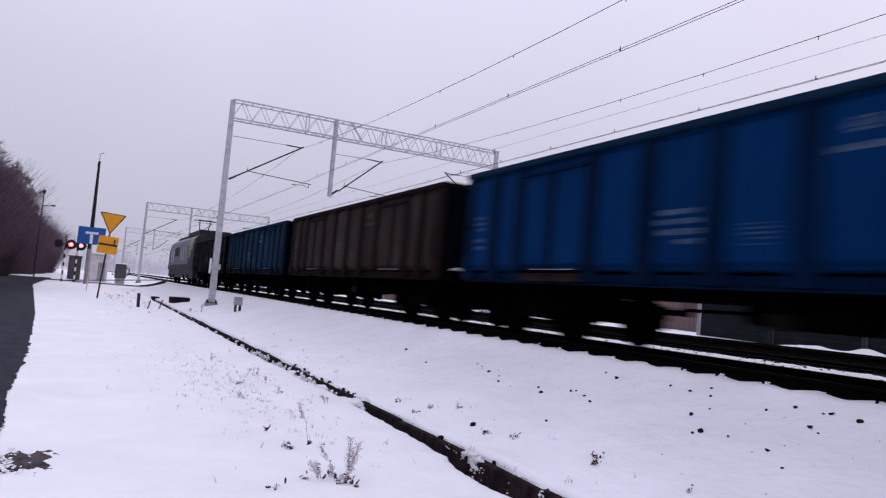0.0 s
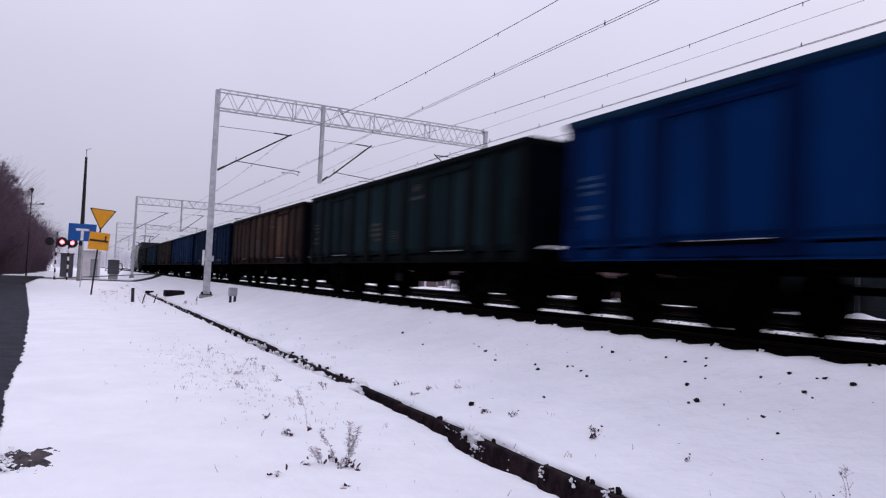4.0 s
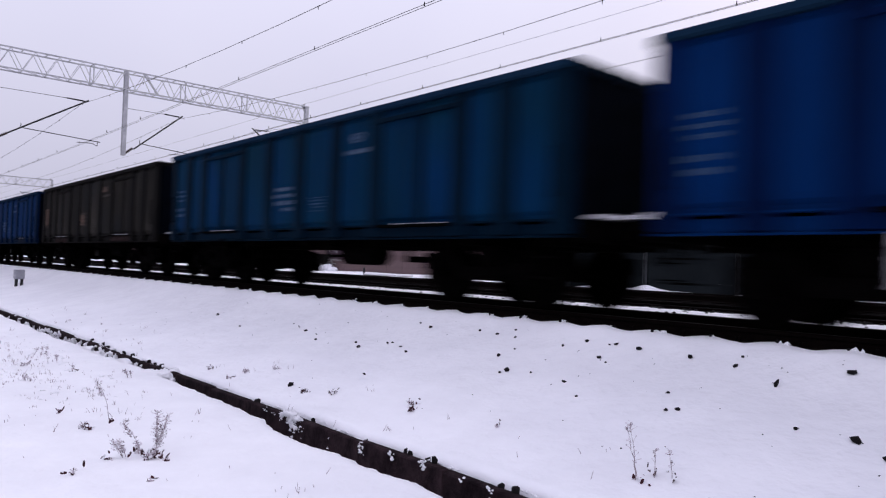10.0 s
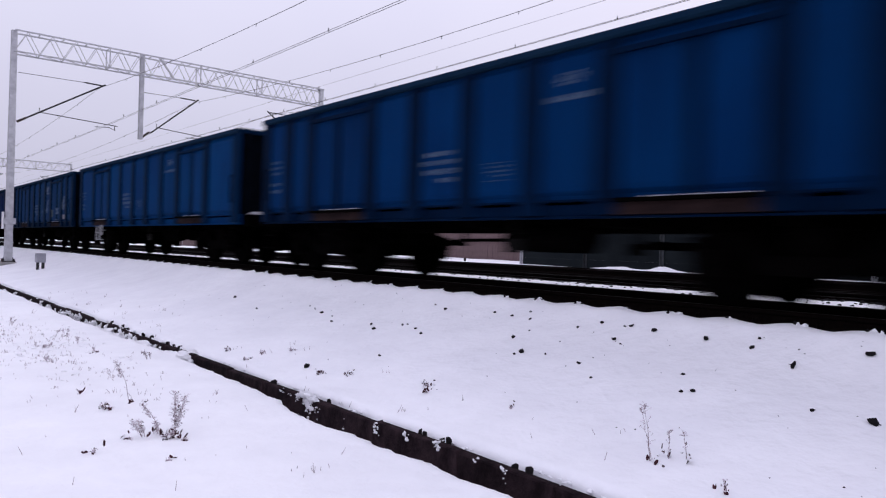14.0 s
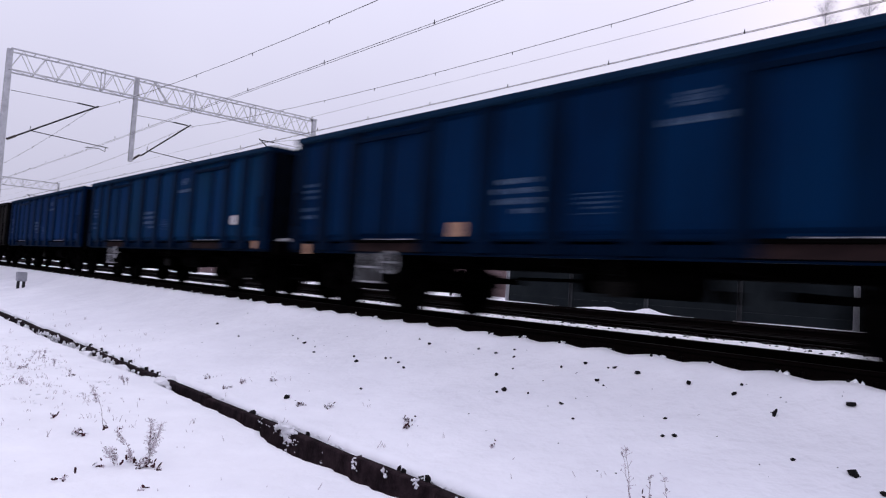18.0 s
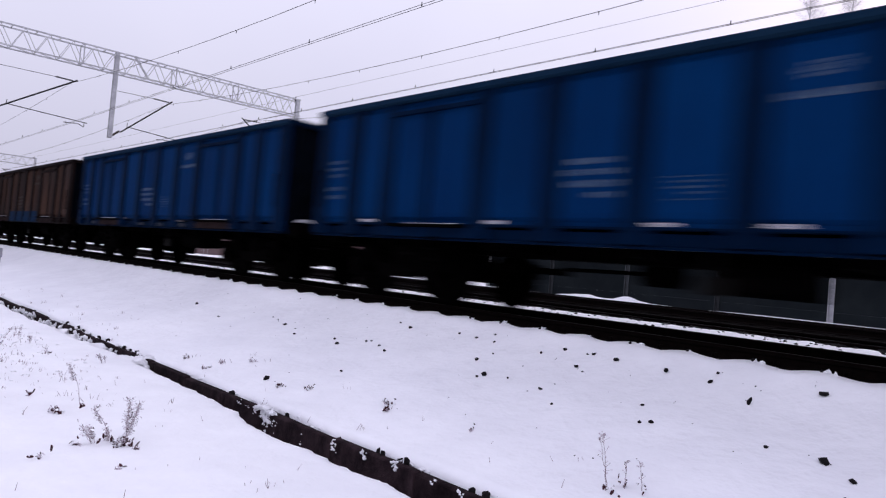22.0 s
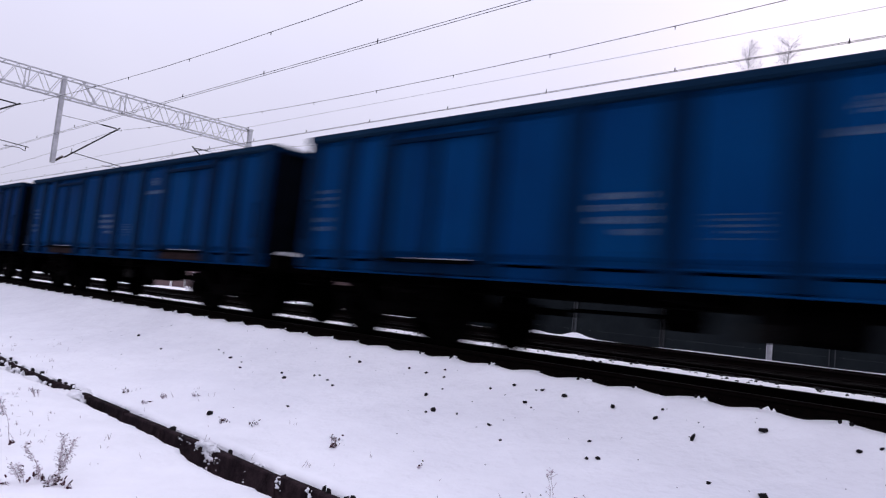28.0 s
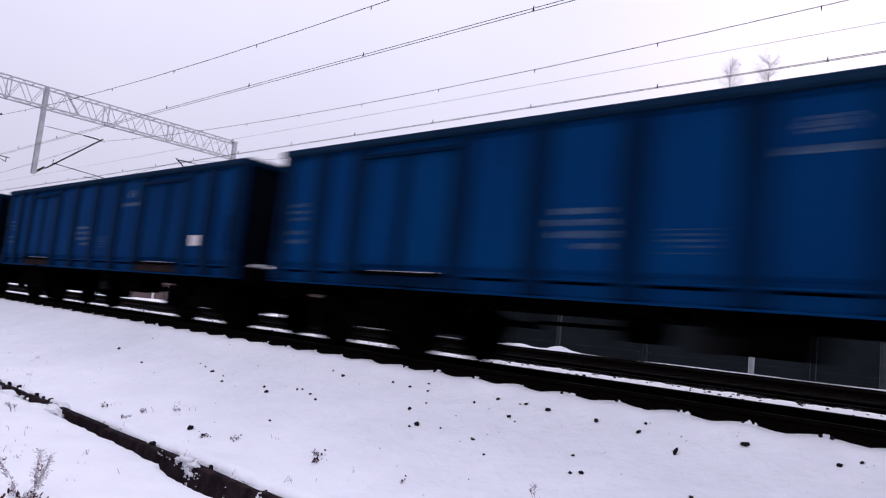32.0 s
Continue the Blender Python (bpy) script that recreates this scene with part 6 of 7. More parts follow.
beam(bm, (0, 0, 7.4), (0.9, 0, 7.45), 0.035, 8)
box(bm, 0.75, 1.15, -0.12, 0.12, 7.42, 7.56)
part("lamp_arm", bm, STEEL_DARK, lamp)
bm = bmesh.new()
lathe(bm, [(8.6, 0.05), (8.7, 0.16), (8.95, 0.18), (9.05, 0.08)], "z", 12)
part("lamp_head", bm, STEEL_DARK, lamp)


def crossing_signal(x, y, z, heads):
    t = thing("crossing_signal", "level-crossing signal with lit red lamps on a red-and-white post", "crossing signal", pose(x, y, z))
    for k in range(-1, 8):
        bm = bmesh.new()
        beam(bm, (0, 0, 0.36 * k), (0, 0, 0.36 * (k + 1)), 0.075, 12)
        part("post_band", bm, DARK_RED if k % 2 else WHITE, t)
    bm = bmesh.new()
    beam(bm, (-0.75, 0.0, 3.05), (0.75, 0.0, 3.05), 0.04, 8)
    beam(bm, (0, 0, 2.88), (0, 0, 3.9), 0.05, 8)
    part("head_bracket", bm, STEEL_DARK, t)
    for hx, lit in heads:
        bm = bmesh.new()
        beam(bm, (hx, -0.06, 3.05), (hx, 0.16, 3.05), 0.44 if lit else 0.36, 24)
        hd = part("signal_head", bm, BLACK, t)
        bm = bmesh.new()
        lathe(bm, [(-0.30, 0.20), (-0.06, 0.19)], "y", 18, (hx, 0, 3.05))
        part("hood", bm, BLACK, hd)
        bm = bmesh.new()
        lathe(bm, [(-0.315, 0.02), (-0.31, 0.16), (-0.30, 0.17)], "y", 18, (hx, 0, 3.05))
        part("lens", bm, RED_LAMP if lit else BLACK, hd)


crossing_signal(-2.3, 70.0, 0.42, ((-0.55, False), (0.42, True)))
crossing_signal(-1.35, 71.0, 0.42, ((0.25, True),))
hut = thing("relay_hut", "small pale concrete relay hut by the crossing", "relay hut", pose(0.45, 84.5, 0.13))
bm = bmesh.new()
box(bm, -1.05, 1.05, -1.3, 1.3, -0.1, 2.9)
part("wall", bm, HUT_PLASTER, hut, bevel=0.02)
bm = bmesh.new()
box(bm, -1.2, 1.2, -1.45, 1.45, 2.9, 3.12)
part("roof", bm, SNOW, hut, "flat snow-covered roof", bevel=0.05)
bm = bmesh.new()
box(bm, 0.1, 0.8, -1.32, -1.3, 0.1, 2.1)
part("door", bm, GREY_BOX, hut)
shed = thing("shed", "small dark timber shed behind the crossing signals", "shed", pose(-1.75, 88.0, 0.13))
bm = bmesh.new()
box(bm, -0.62, 0.62, -1.2, 1.2, -0.1, 2.5)
part("wall", bm, CABINET, shed, bevel=0.02)
bm = bmesh.new()
box(bm, -0.72, 0.72, -1.3, 1.3, 2.505, 2.62)
part("roof", bm, CABINET, shed, bevel=0.02)
bm = bmesh.new()
box(bm, -0.7, 0.7, -1.28, 1.28, 2.625, 2.72)
part("snow_cap", bm, SNOW, shed, "thin snow on the roof", bevel=0.04)
cab = thing("signal_cabinet", "dark grey steel track-side cabinet with a conduit loop", "signal cabinet", pose(2.75, 82.0, 0.38))
bm = bmesh.new()
box(bm, -0.55, 0.55, -0.4, 0.4, 0.35, 1.85)
part("case", bm, CABINET, cab, bevel=0.06)
bm = bmesh.new()
box(bm, -0.6, 0.6, -0.45, 0.45, 1.85, 1.97)
part("snow_cap", bm, SNOW, cab, bevel=0.04)
bm = bmesh.new()
box(bm, -0.45, 0.45, -0.33, 0.33, -0.30, 0.35)
part("plinth", bm, CONCRETE_PALE, cab)
bm = bmesh.new()
for a, b in (((0.55, 0, 1.5), (0.8, 0, 1.45)), ((0.8, 0, 1.45), (0.86, 0, 0.85)), ((0.86, 0, 0.85), (0.55, 0, 0.6))):
    beam(bm, a, b, 0.05, 8)
part("conduit", bm, STEEL_DARK, cab)


# the red lamps' light on the snow before the crossing
glow = new("signal_light", bpy.data.lights.new("signal_light", "SPOT"))
glow.data.energy = 5500
glow.data.color = (1.0, 0.52, 0.45)
glow.data.spot_size = radians(14)
glow.data.spot_blend = 1.0
glow.data.shadow_soft_size = 0.2
glow.matrix_world = look((-1.1, 70.4, 3.6), (2.2, 51, 0.15))


# ---- the ditch ----
def build_ditch():
    ditch = thing("drainage_ditch", "narrow concrete-lined ditch half filled with snow", "drainage ditch", kind="structure")
    rnd = random.Random(2)
    y = -14.0
    while y < 45.6:
        n = rnd.uniform(0.9, 1.15)
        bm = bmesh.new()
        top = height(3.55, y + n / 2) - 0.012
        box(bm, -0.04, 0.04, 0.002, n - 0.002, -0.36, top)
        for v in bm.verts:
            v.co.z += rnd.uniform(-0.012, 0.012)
        o = part("wall_slab", bm, CONCRETE, ditch, "mottled dark purple-brown concrete slab", bevel=0.01)
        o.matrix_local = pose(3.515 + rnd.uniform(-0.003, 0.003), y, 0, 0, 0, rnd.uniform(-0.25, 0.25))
        y += n
    for y in (3.17, 3.31, 4.0, 4.08, 4.3, 4.36, 4.9, 5.75, 6.9, 9.7, 9.95, 10.2, 10.9, 11.3, 12.1, 12.4, 13.0, 15.2):
        bm = bmesh.new()
        h = rnd.uniform(0.015, 0.04) if 9.5 < y < 13.5 or y < 4.4 else rnd.uniform(0.006, 0.02)
        a = rnd.uniform(0.010, 0.024)
        box(bm, -0.03, 0.02, -a, a, -0.1, h)
        for v in bm.verts:
            if v.co.z > 0:
                v.co += Vector((rnd.uniform(-0.012, 0.012), rnd.uniform(-0.016, 0.016), rnd.uniform(-0.022, 0.012)))
        o = part("stub", bm, STONE, ditch, "dark broken stub poking from the snow", bevel=0.01)
        o.location = (3.56, y, height(3.55, y) - 0.005)


build_ditch()


def lumps(name, spots, mat, label, category, flat=0.6, seed=1):
    """Rough rounded lumps at (x, y, size), in one mesh, sunk into the ground."""
    rnd = random.Random(seed)
    bm = bmesh.new()
    for x, y, s in spots:
        r = bmesh.ops.create_icosphere(bm, subdivisions=1, radius=s, matrix=Matrix.Translation((x, y, height(x, y) + s * 0.12)) @ Matrix.Rotation(rnd.uniform(0, 6), 4, "Z") @ Matrix.Diagonal((1, rnd.uniform(0.6, 1), flat, 1)))
        for v in r["verts"]:
            v.co += Vector((rnd.gauss(0, 1), rnd.gauss(0, 1), rnd.gauss(0, 0.6))) * s * 0.16
    return solid(name, bm, mat, label, category, kind="stuff", smooth=False)


def ditch_snow():
    """Irregular snow hanging over the ditch wall and lying on its foot."""
    rnd = random.Random(9)
    bm = bmesh.new()

    def clump(x, y, z, sx, sy, sz):
        c = Vector((x, y, z))
        r = bmesh.ops.create_icosphere(bm, subdivisions=2, radius=1.0, matrix=Matrix.Translation(c) @ Matrix.Rotation(rnd.uniform(-0.4, 0.4), 4, "Z") @ Matrix.Diagonal((sx, sy, sz, 1)))
        for v in r["verts"]:
            v.co += (v.co - c) * (1.3 * noise.noise(v.co * 24) + 1.3 * noise.noise(v.co * 70) - 0.15)

    # pads on the rim that spill over the wall
    for k in range(230):
        y = 2.2 + 30 * rnd.random() ** 1.2
        far = smoothstep(8.9, 9.3, y) * smoothstep(15.5, 13.5, y)
        if far > 0.5 and rnd.random() < 0.55:
            continue
        s = rnd.uniform(0.012, 0.036) * (0.4 + 0.7 * far)
        clump(3.57 - 0.02 * far + rnd.uniform(-0.02, 0.02), y, height(3.55, y) - 0.012 - rnd.uniform(0, 0.01) * far, s, s * rnd.uniform(1.2, 3.5), s * rnd.uniform(0.5, 1.0))
    # slumped lumps low on the broken stretch, with dark wall left bare between and above them
    y = 9.55
    while y < 17.5:
        lean = rnd.choice((-0.5, -0.25, 0.3))
        for i in range(rnd.choice((2, 3, 4))):
            s = rnd.uniform(0.022, 0.048)
            d = rnd.uniform(0.04, 0.17)
            clump(3.455 + rnd.uniform(-0.03, 0.02), y + lean * d + rnd.gauss(0, 0.02), height(3.55, y) - d, s * 0.8, s * rnd.uniform(0.8, 1.5), s * rnd.uniform(0.7, 1.2))
        y += rnd.uniform(0.10, 0.26) * (1.0 if y < 13.5 else 1.8)
    # lumps that break up the far part of the wall
    for k in range(60):
        y = 14 + 31 * rnd.random()
        s = rnd.uniform(0.02, 0.055)
        clump(3.46 + rnd.uniform(-0.04, 0.06), y, height(3.55, y) - rnd.uniform(0.0, 0.14), s * 0.7, s * rnd.uniform(0.8, 1.8), s * rnd.uniform(0.5, 1.0))
    # a snow block at the last slab's end
    for _ in range(16):
        s = rnd.uniform(0.05, 0.10)
        clump(3.45 + rnd.uniform(-0.05, 0.06), 9.3 + rnd.gauss(0, 0.14), height(3.55, 9.3) - 0.05 - abs(rnd.gauss(0, 0.05)), s, s * 1.4, s * 0.8)
    # one large slip over the rim, with crumbs below it
    for dy, dz, s in ((0.0, -0.02, 0.052), (0.09, -0.01, 0.040), (-0.08, -0.03, 0.040), (0.02, -0.075, 0.044), (-0.05, -0.11, 0.030), (0.07, -0.09, 0.026), (0.16, -0.02, 0.024), (-0.15, -0.02, 0.022)):
        clump(3.475 + rnd.uniform(-0.01, 0.02), 6.02 + dy, height(3.55, 6.0) + dz, s * 0.8, s * 1.15, s * 0.9)
    # thin chains of crumbs down the wall
    for yc, n, deep in ((6.02, 34, 0.10), (5.83, 16, 0.13), (6.25, 10, 0.05), (6.55, 6, 0.05), (5.35, 5, 0.12), (4.87, 12, 0.09), (4.42, 7, 0.07), (4.05, 10, 0.07), (3.6, 4, 0.03), (3.3, 6, 0.06)):
        slant = rnd.uniform(-0.35, 0.35)
        for _ in range(n):
            s = rnd.uniform(0.004, 0.012)
            d = abs(rnd.gauss(0, deep))
            clump(3.472 + rnd.uniform(-0.008, 0.01), yc + slant * d + rnd.gauss(0, 0.02 if yc < 5.8 else 0.06), height(3.55, yc) - d, s, s * rnd.uniform(0.8, 2.2), s * rnd.uniform(0.6, 1.4))
    solid("snow_clumps", bm, SNOW, "soft snow clumps hanging on the ditch wall", "snow", kind="stuff", smooth=True)


ditch_snow()

# ---- stones lying on the snowy bank: x, y, size in cm; first those low on the bank, then those near the track ----
STONES_LOW = ((5.64, 12.65, 4), (5.37, 11.15, 2.6), (5.8, 10.09, 2), (5.74, 9.83, 2.2), (5.65, 9.46, 3.6), (5.59, 9.05, 1.9), (5.4, 8.76, 3), (5.56, 7.97, 3), (5.42, 7.71, 3.8), (5.68, 7.42, 2.8), (5.74, 7.38, 2), (5.65, 7.1, 2.6), (5.54, 6.85, 3),
              (4.75, 6.62, 2.4), (5.88, 5.57, 3.8), (5.54, 5.12, 4.4), (5.45, 5.14, 2.5), (5.6, 4.83, 2.1), (5.51, 4.32, 2.6), (5.26, 3.98, 2.1), (5.69, 3.3, 2.6), (5.32, 3.1, 2.5), (5.37, 3.02, 3), (5.45, 2.11, 2.8), (5.43, 1.70, 5.4), (5.26, 1.46, 3), (4.02, 7.02, 5.4))
STONES_HIGH = ((6.31, 12.79, 2.2), (6.39, 7.59, 2.5), (6.3, 7.26, 4), (6.38, 6.38, 3), (6.36, 6.05, 2.8), (6.49, 5.86, 2.1), (6.35, 5.74, 2.5), (6.08, 5.5, 1.8), (6.28, 4.96, 3), (6.43, 4.74, 3), (6.12, 4.35, 3.5), (6.05, 4.22, 1.7), (6.44, 4.36, 3), (6.42, 4.43, 1.8),
               (6.41, 4.06, 4.4), (6.39, 3.48, 4.2), (6.35, 3.0, 3.4), (6.49, 3.0, 3), (6.13, 2.54, 5), (6.46, 2.06, 4.6), (6.42, 1.32, 3.3), (6.5, 1.18, 2.7))
STONES = STONES_LOW + STONES_HIGH


def build_stones():
    rnd = random.Random(4)
    shapes = []
    for k in range(7):
        bm = bmesh.new()
        bmesh.ops.create_icosphere(bm, subdivisions=1, radius=1.0)
        long = rnd.uniform(0.55, 1.0)
        for v in bm.verts:
            v.co += Vector((rnd.gauss(0, 1), rnd.gauss(0, 1), rnd.gauss(0, 1))) * 0.17
            v.co.x *= long
            v.co.z *= 0.6
        shapes.append(finish(bm, "stone", STONE))
    for i, (x, y, s) in enumerate(STONES):
        o = tagged(new("stone", shapes[i % 7]), "small dark ballast stone lying on the snow", "stone", "stones on the bank")
        o.matrix_world = pose(x, y, height(x, y) + s * 0.003, 75 if s == 5 else rnd.uniform(-20, 20), rnd.uniform(-20, 20), rnd.uniform(0, 360)) @ Matrix.Diagonal((s * 0.0085 * (0.55 if s == 5 else 1), s * 0.0085, s * 0.0085 * (0.7 if s == 5 else 1), 1))
    spots = []
    for k in range(110):
        y = 0.8 + 15 * rnd.random() ** 1.2
        x = 6.62 - 2.4 * rnd.random() ** 1.6
        spots.append((x, y, rnd.uniform(0.004, 0.010)))
    # dark ballast showing through the snow between the tracks, most at its edges and over the sleepers' ends
    for k in range(1300):
        y = 0.5 + 30 * rnd.random() ** 1.2
        x = rnd.choice((9.55 + 0.5 * rnd.random() ** 1.5, 11.0 - 0.45 * rnd.random() ** 1.5, 9.6 + 1.4 * rnd.random()))
        if rnd.random() < 0.6:
            x, y = 10.95 + rnd.gauss(0, 0.06), SLEEPER_Y + SLEEPER_STEP * round((y - SLEEPER_Y) / SLEEPER_STEP) + rnd.gauss(0, 0.07)
        spots.append((x, y, rnd.uniform(0.010, 0.046) if x > 10.8 else rnd.uniform(0.010, 0.034)))
    lumps("gravel_specks", spots, STONE, "scattered dark gravel specks on the snow", "gravel")
    bm = bmesh.new()
    for k in range(2600):
        y = -2 + 36 * rnd.random() ** 1.4
        x = 6.84 + 0.45 * rnd.random() if k % 3 else 7.5 + 1.2 * rnd.random()
        s = rnd.uniform(0.018, 0.035)
        m = Matrix.Translation((x, y, 0.765 + rnd.uniform(-0.01, 0.012))) @ Euler((rnd.uniform(0, 6), rnd.uniform(0, 6), 0)).to_matrix().to_4x4() @ Matrix.Diagonal((s, s * 0.8, s * 0.6, 1))
        vs = [bm.verts.new(m @ Vector(c)) for c in ((1, 0, 0), (-1, 0, 0), (0, 1, 0), (0, -1, 0), (0, 0, 1), (0, 0, -1))]
        for f in ((0, 2, 4), (2, 1, 4), (1, 3, 4), (3, 0, 4), (2, 0, 5), (1, 2, 5), (3, 1, 5), (0, 3, 5)):
            bm.faces.new([vs[i] for i in f])
    solid("ballast_stones", bm, BALLAST, "loose ballast stones beside the rail, coloured shade-dark", "ballast", kind="stuff")


build_stones()
bm = bmesh.new()
rnd = random.Random(6)
lumpy = bmesh.new()
for k in range(64):
    y = SLEEPER_Y + SLEEPER_STEP * (k - 7)
    for d in (-0.05, 0.06):
        if rnd.random() < 0.7:
            m = Matrix.Translation((lip(y) - 0.055 + rnd.uniform(-0.02, 0.02), y + d + rnd.uniform(-0.02, 0.02), lip_z(y) - 0.012)) @ Euler((rnd.gauss(0, 0.4), rnd.gauss(0, 0.4), rnd.uniform(0, 3))).to_matrix().to_4x4()
            vs = box(bm, -0.013, 0.013, -0.011, 0.011, -0.03, rnd.uniform(0.008, 0.036))
            for v in vs:
                v.co = m @ v.co
    for _ in range(rnd.choice((1, 2, 3))):
        yy = y + rnd.uniform(-0.06, 0.06)
        c = Vector((lip(yy) - 0.03, yy, lip_z(yy) + rnd.uniform(-0.006, 0.006)))
        r = bmesh.ops.create_icosphere(lumpy, subdivisions=1, radius=1.0, matrix=Matrix.Translation(c) @ Matrix.Diagonal((0.018, rnd.uniform(0.012, 0.034), rnd.uniform(0.008, 0.022), 1)))
        for v in r["verts"]:
            v.co += (v.co - c) * 1.2 * noise.noise(v.co * 40)
solid("sleeper_snow", lumpy, SNOW, "small snow knobs on the sleeper fastenings", "snow", kind="stuff", smooth=True)
solid("fastening_stubs", bm, STONE, "dark bolt ends poking from the snow at the sleepers", "bolts", kind="stuff")


# ---- dry weeds and grass in the snow ----
def weed(seed, x, y, stems, tall, label, lean=(0.0, 0.0), plume=0.0, leaves=0, wide=0.05):
    """Dry stalks that bend over by lean, with a frosted plume of that length at the tip and dark curled leaves low down."""
    rnd = random.Random(seed)
    segs, frost, dark, snow = [], [], [], []
    for _ in range(stems):
        root = Vector((rnd.gauss(0, wide * 0.5), rnd.gauss(0, wide * 0.5), -0.02)) if stems > 1 else Vector((0, 0, -0.02))
        L = tall * rnd.uniform(0.6 if stems > 1 else 0.95, 1.0)
        sway = Vector((lean[0] + rnd.gauss(0, 0.12) * L, lean[1] + rnd.gauss(0, 0.12) * L, 0))
        n, p = 7, root
        for k in range(n):
            f = (k + 1) / n
            q = root + Vector((0, 0, L * f)) + sway * f ** 1.6 + Vector((rnd.gauss(0, 0.012), rnd.gauss(0, 0.012), 0)) * L
            segs.append((tuple(p), tuple(q), 0.0030 - 0.0018 * k / n, 0.0028 - 0.0018 * f))
            for _b in range(2 if k > 1 else 0):
                sd = Vector((rnd.gauss(0, 0.7), rnd.gauss(0, 0.7), 0.6)).normalized()
                e = p.lerp(q, rnd.random())
                t = e + sd * rnd.uniform(0.015, 0.06) * (0.4 + L)
                segs.append((tuple(e), tuple(t), 0.0013, 0.0008))
                (dark if rnd.random() < 0.4 else frost).append((t, rnd.uniform(0.003, 0.007)))
            p = q
        if plume:
            tip, down = p, (root - p).normalized()
            for _b in range(int(620 * plume)):
                e = tip + down * plume * rnd.random() ** 0.8
                sd = Vector((rnd.gauss(0, 1), rnd.gauss(0, 1), rnd.gauss(0.5, 0.6))).normalized()
                t = e + sd * rnd.uniform(0.008, 0.05) * (0.5 + 2 * plume)
                segs.append((tuple(e), tuple(t), 0.0011, 0.0007))
                (frost, frost, frost, dark, snow, snow)[rnd.randrange(6)].append((t, rnd.uniform(0.002, 0.0055)))
    for _ in range(leaves):
        c = Vector((rnd.gauss(0, wide), rnd.gauss(0, wide), abs(rnd.gauss(0.012, 0.022))))
        dark.append((c, rnd.uniform(0.007, 0.017)))
        if rnd.random() < 0.5:
            snow.append((c + Vector((rnd.gauss(0, 0.012), rnd.gauss(0, 0.012), 0.008)), rnd.uniform(0.006, 0.014)))
    t = thing("weed", label, "weed", pose(x, y, height(x, y)), "weeds in the snow")
    tagged(part("stalk", tubes("stalk", segs, WEED, 3), None, t), kind="stuff")
    for nm, mat, sel in (("plume", WEED_FROST, frost), ("dry_foliage", WEED_DARK, dark), ("snow_dust", SNOW, snow)):
        if not sel:
            continue
        bm = bmesh.new()
        for c, r in sel:
            flat = Euler((rnd.uniform(0, 6), rnd.uniform(0, 6), 0)).to_matrix().to_4x4() @ Matrix.Diagonal((1.7, 0.75, 0.35, 1) if mat is WEED_DARK else (1, 1, 0.8, 1))
            bmesh.ops.create_icosphere(bm, subdivisions=1, radius=r, matrix=Matrix.Translation(c) @ flat)
        tagged(part(nm, bm, mat, t, "snow clinging to the dry heads" if mat is SNOW else ""), kind="stuff")
    return t


DRY = "dry brown weed stalks dusted with snow"
TUFT = "small dark tuft of dry leaves poking from the snow"
weed(300, 2.01, 6.69, 1, 0.42, DRY, (-0.12, 0.0), 0.16, 4, 0.02)
weed(301, 1.87, 5.42, 1, 0.30, DRY, (-0.16, 0.05), 0.12, 12, 0.035)
weed(302, 1.98, 5.48, 2, 0.42, "tall dry weed with a feathery frosted plume", (0.02, 0.0), 0.26, 6, 0.025)
weed(303, 1.79, 5.50, 3, 0.17, DRY, (-0.06, 0.0), 0.10, 3, 0.07)
weed(304, 1.92, 5.34, 4, 0.07, TUFT, (0.0, 0.0), 0.03, 12, 0.04)
weed(305, 4.15, 2.60, 2, 0.42, "thin dry weed with a few dark seed heads", (-0.04, 0.03), 0.03, 9, 0.06)
weed(306, 4.23, 2.54, 1, 0.22, DRY, (0.03, 0.0), 0.02, 6, 0.05)
weed(307, 4.29, 2.44, 1, 0.20, DRY, (0.02, 0.0), 0.03, 4, 0.04)
for i, (x, y, h, lv) in enumerate(((1.76, 6.51, 0.09, 9), (1.75, 7.34, 0.06, 4), (1.63, 5.47, 0.03, 3), (1.99, 5.29, 0.03, 3), (1.74, 4.83, 0.02, 2), (2.45, 9.74, 0.12, 6), (3.96, 6.65, 0.05, 13), (4.12, 6.29, 0.05, 10), (4.31, 5.2, 0.07, 14), (4.18, 5.06, 0.05, 8), (3.85, 8.8, 0.06, 4),
                                   (3.76, 8.04, 0.06, 3), (4.36, 4.1, 0.04, 3), (1.35, 5.2, 0.05, 2), (4.0, 2.04, 0.10, 4))):
    weed(320 + i, x, y, 2, h, TUFT, (0.0, 0.0), 0.0, lv, 0.03)
for i, (x, y, h) in enumerate(((2.40, 11.27, 0.24), (2.46, 10.72, 0.17), (2.88, 8.9, 0.16), (1.85, 9.33, 0.09), (2.05, 10.6, 0.10), (4.05, 8.14, 0.05), (4.31, 7.89, 0.05), (2.1, 13.5, 0.20))):
    weed(350 + i, x, y, 3, h, "faint frosted grass tuft bowed with snow", (rnd.uniform(-0.05, 0.05), 0.0), 0.04, 0, 0.07)

for i, (x, y, h) in enumerate(((4.07, 29.9, 0.40), (3.75, 30.6, 0.24), (1.0, 43.5, 0.16), (1.6, 46.0, 0.14), (2.3, 52.0, 0.14), (2.9, 57.0, 0.15))):
    weed(370 + i, x, y, 5, h, "bushy brown grass tuft standing in the snow", (0.04, 0.0), 0.08, 6, 0.14)


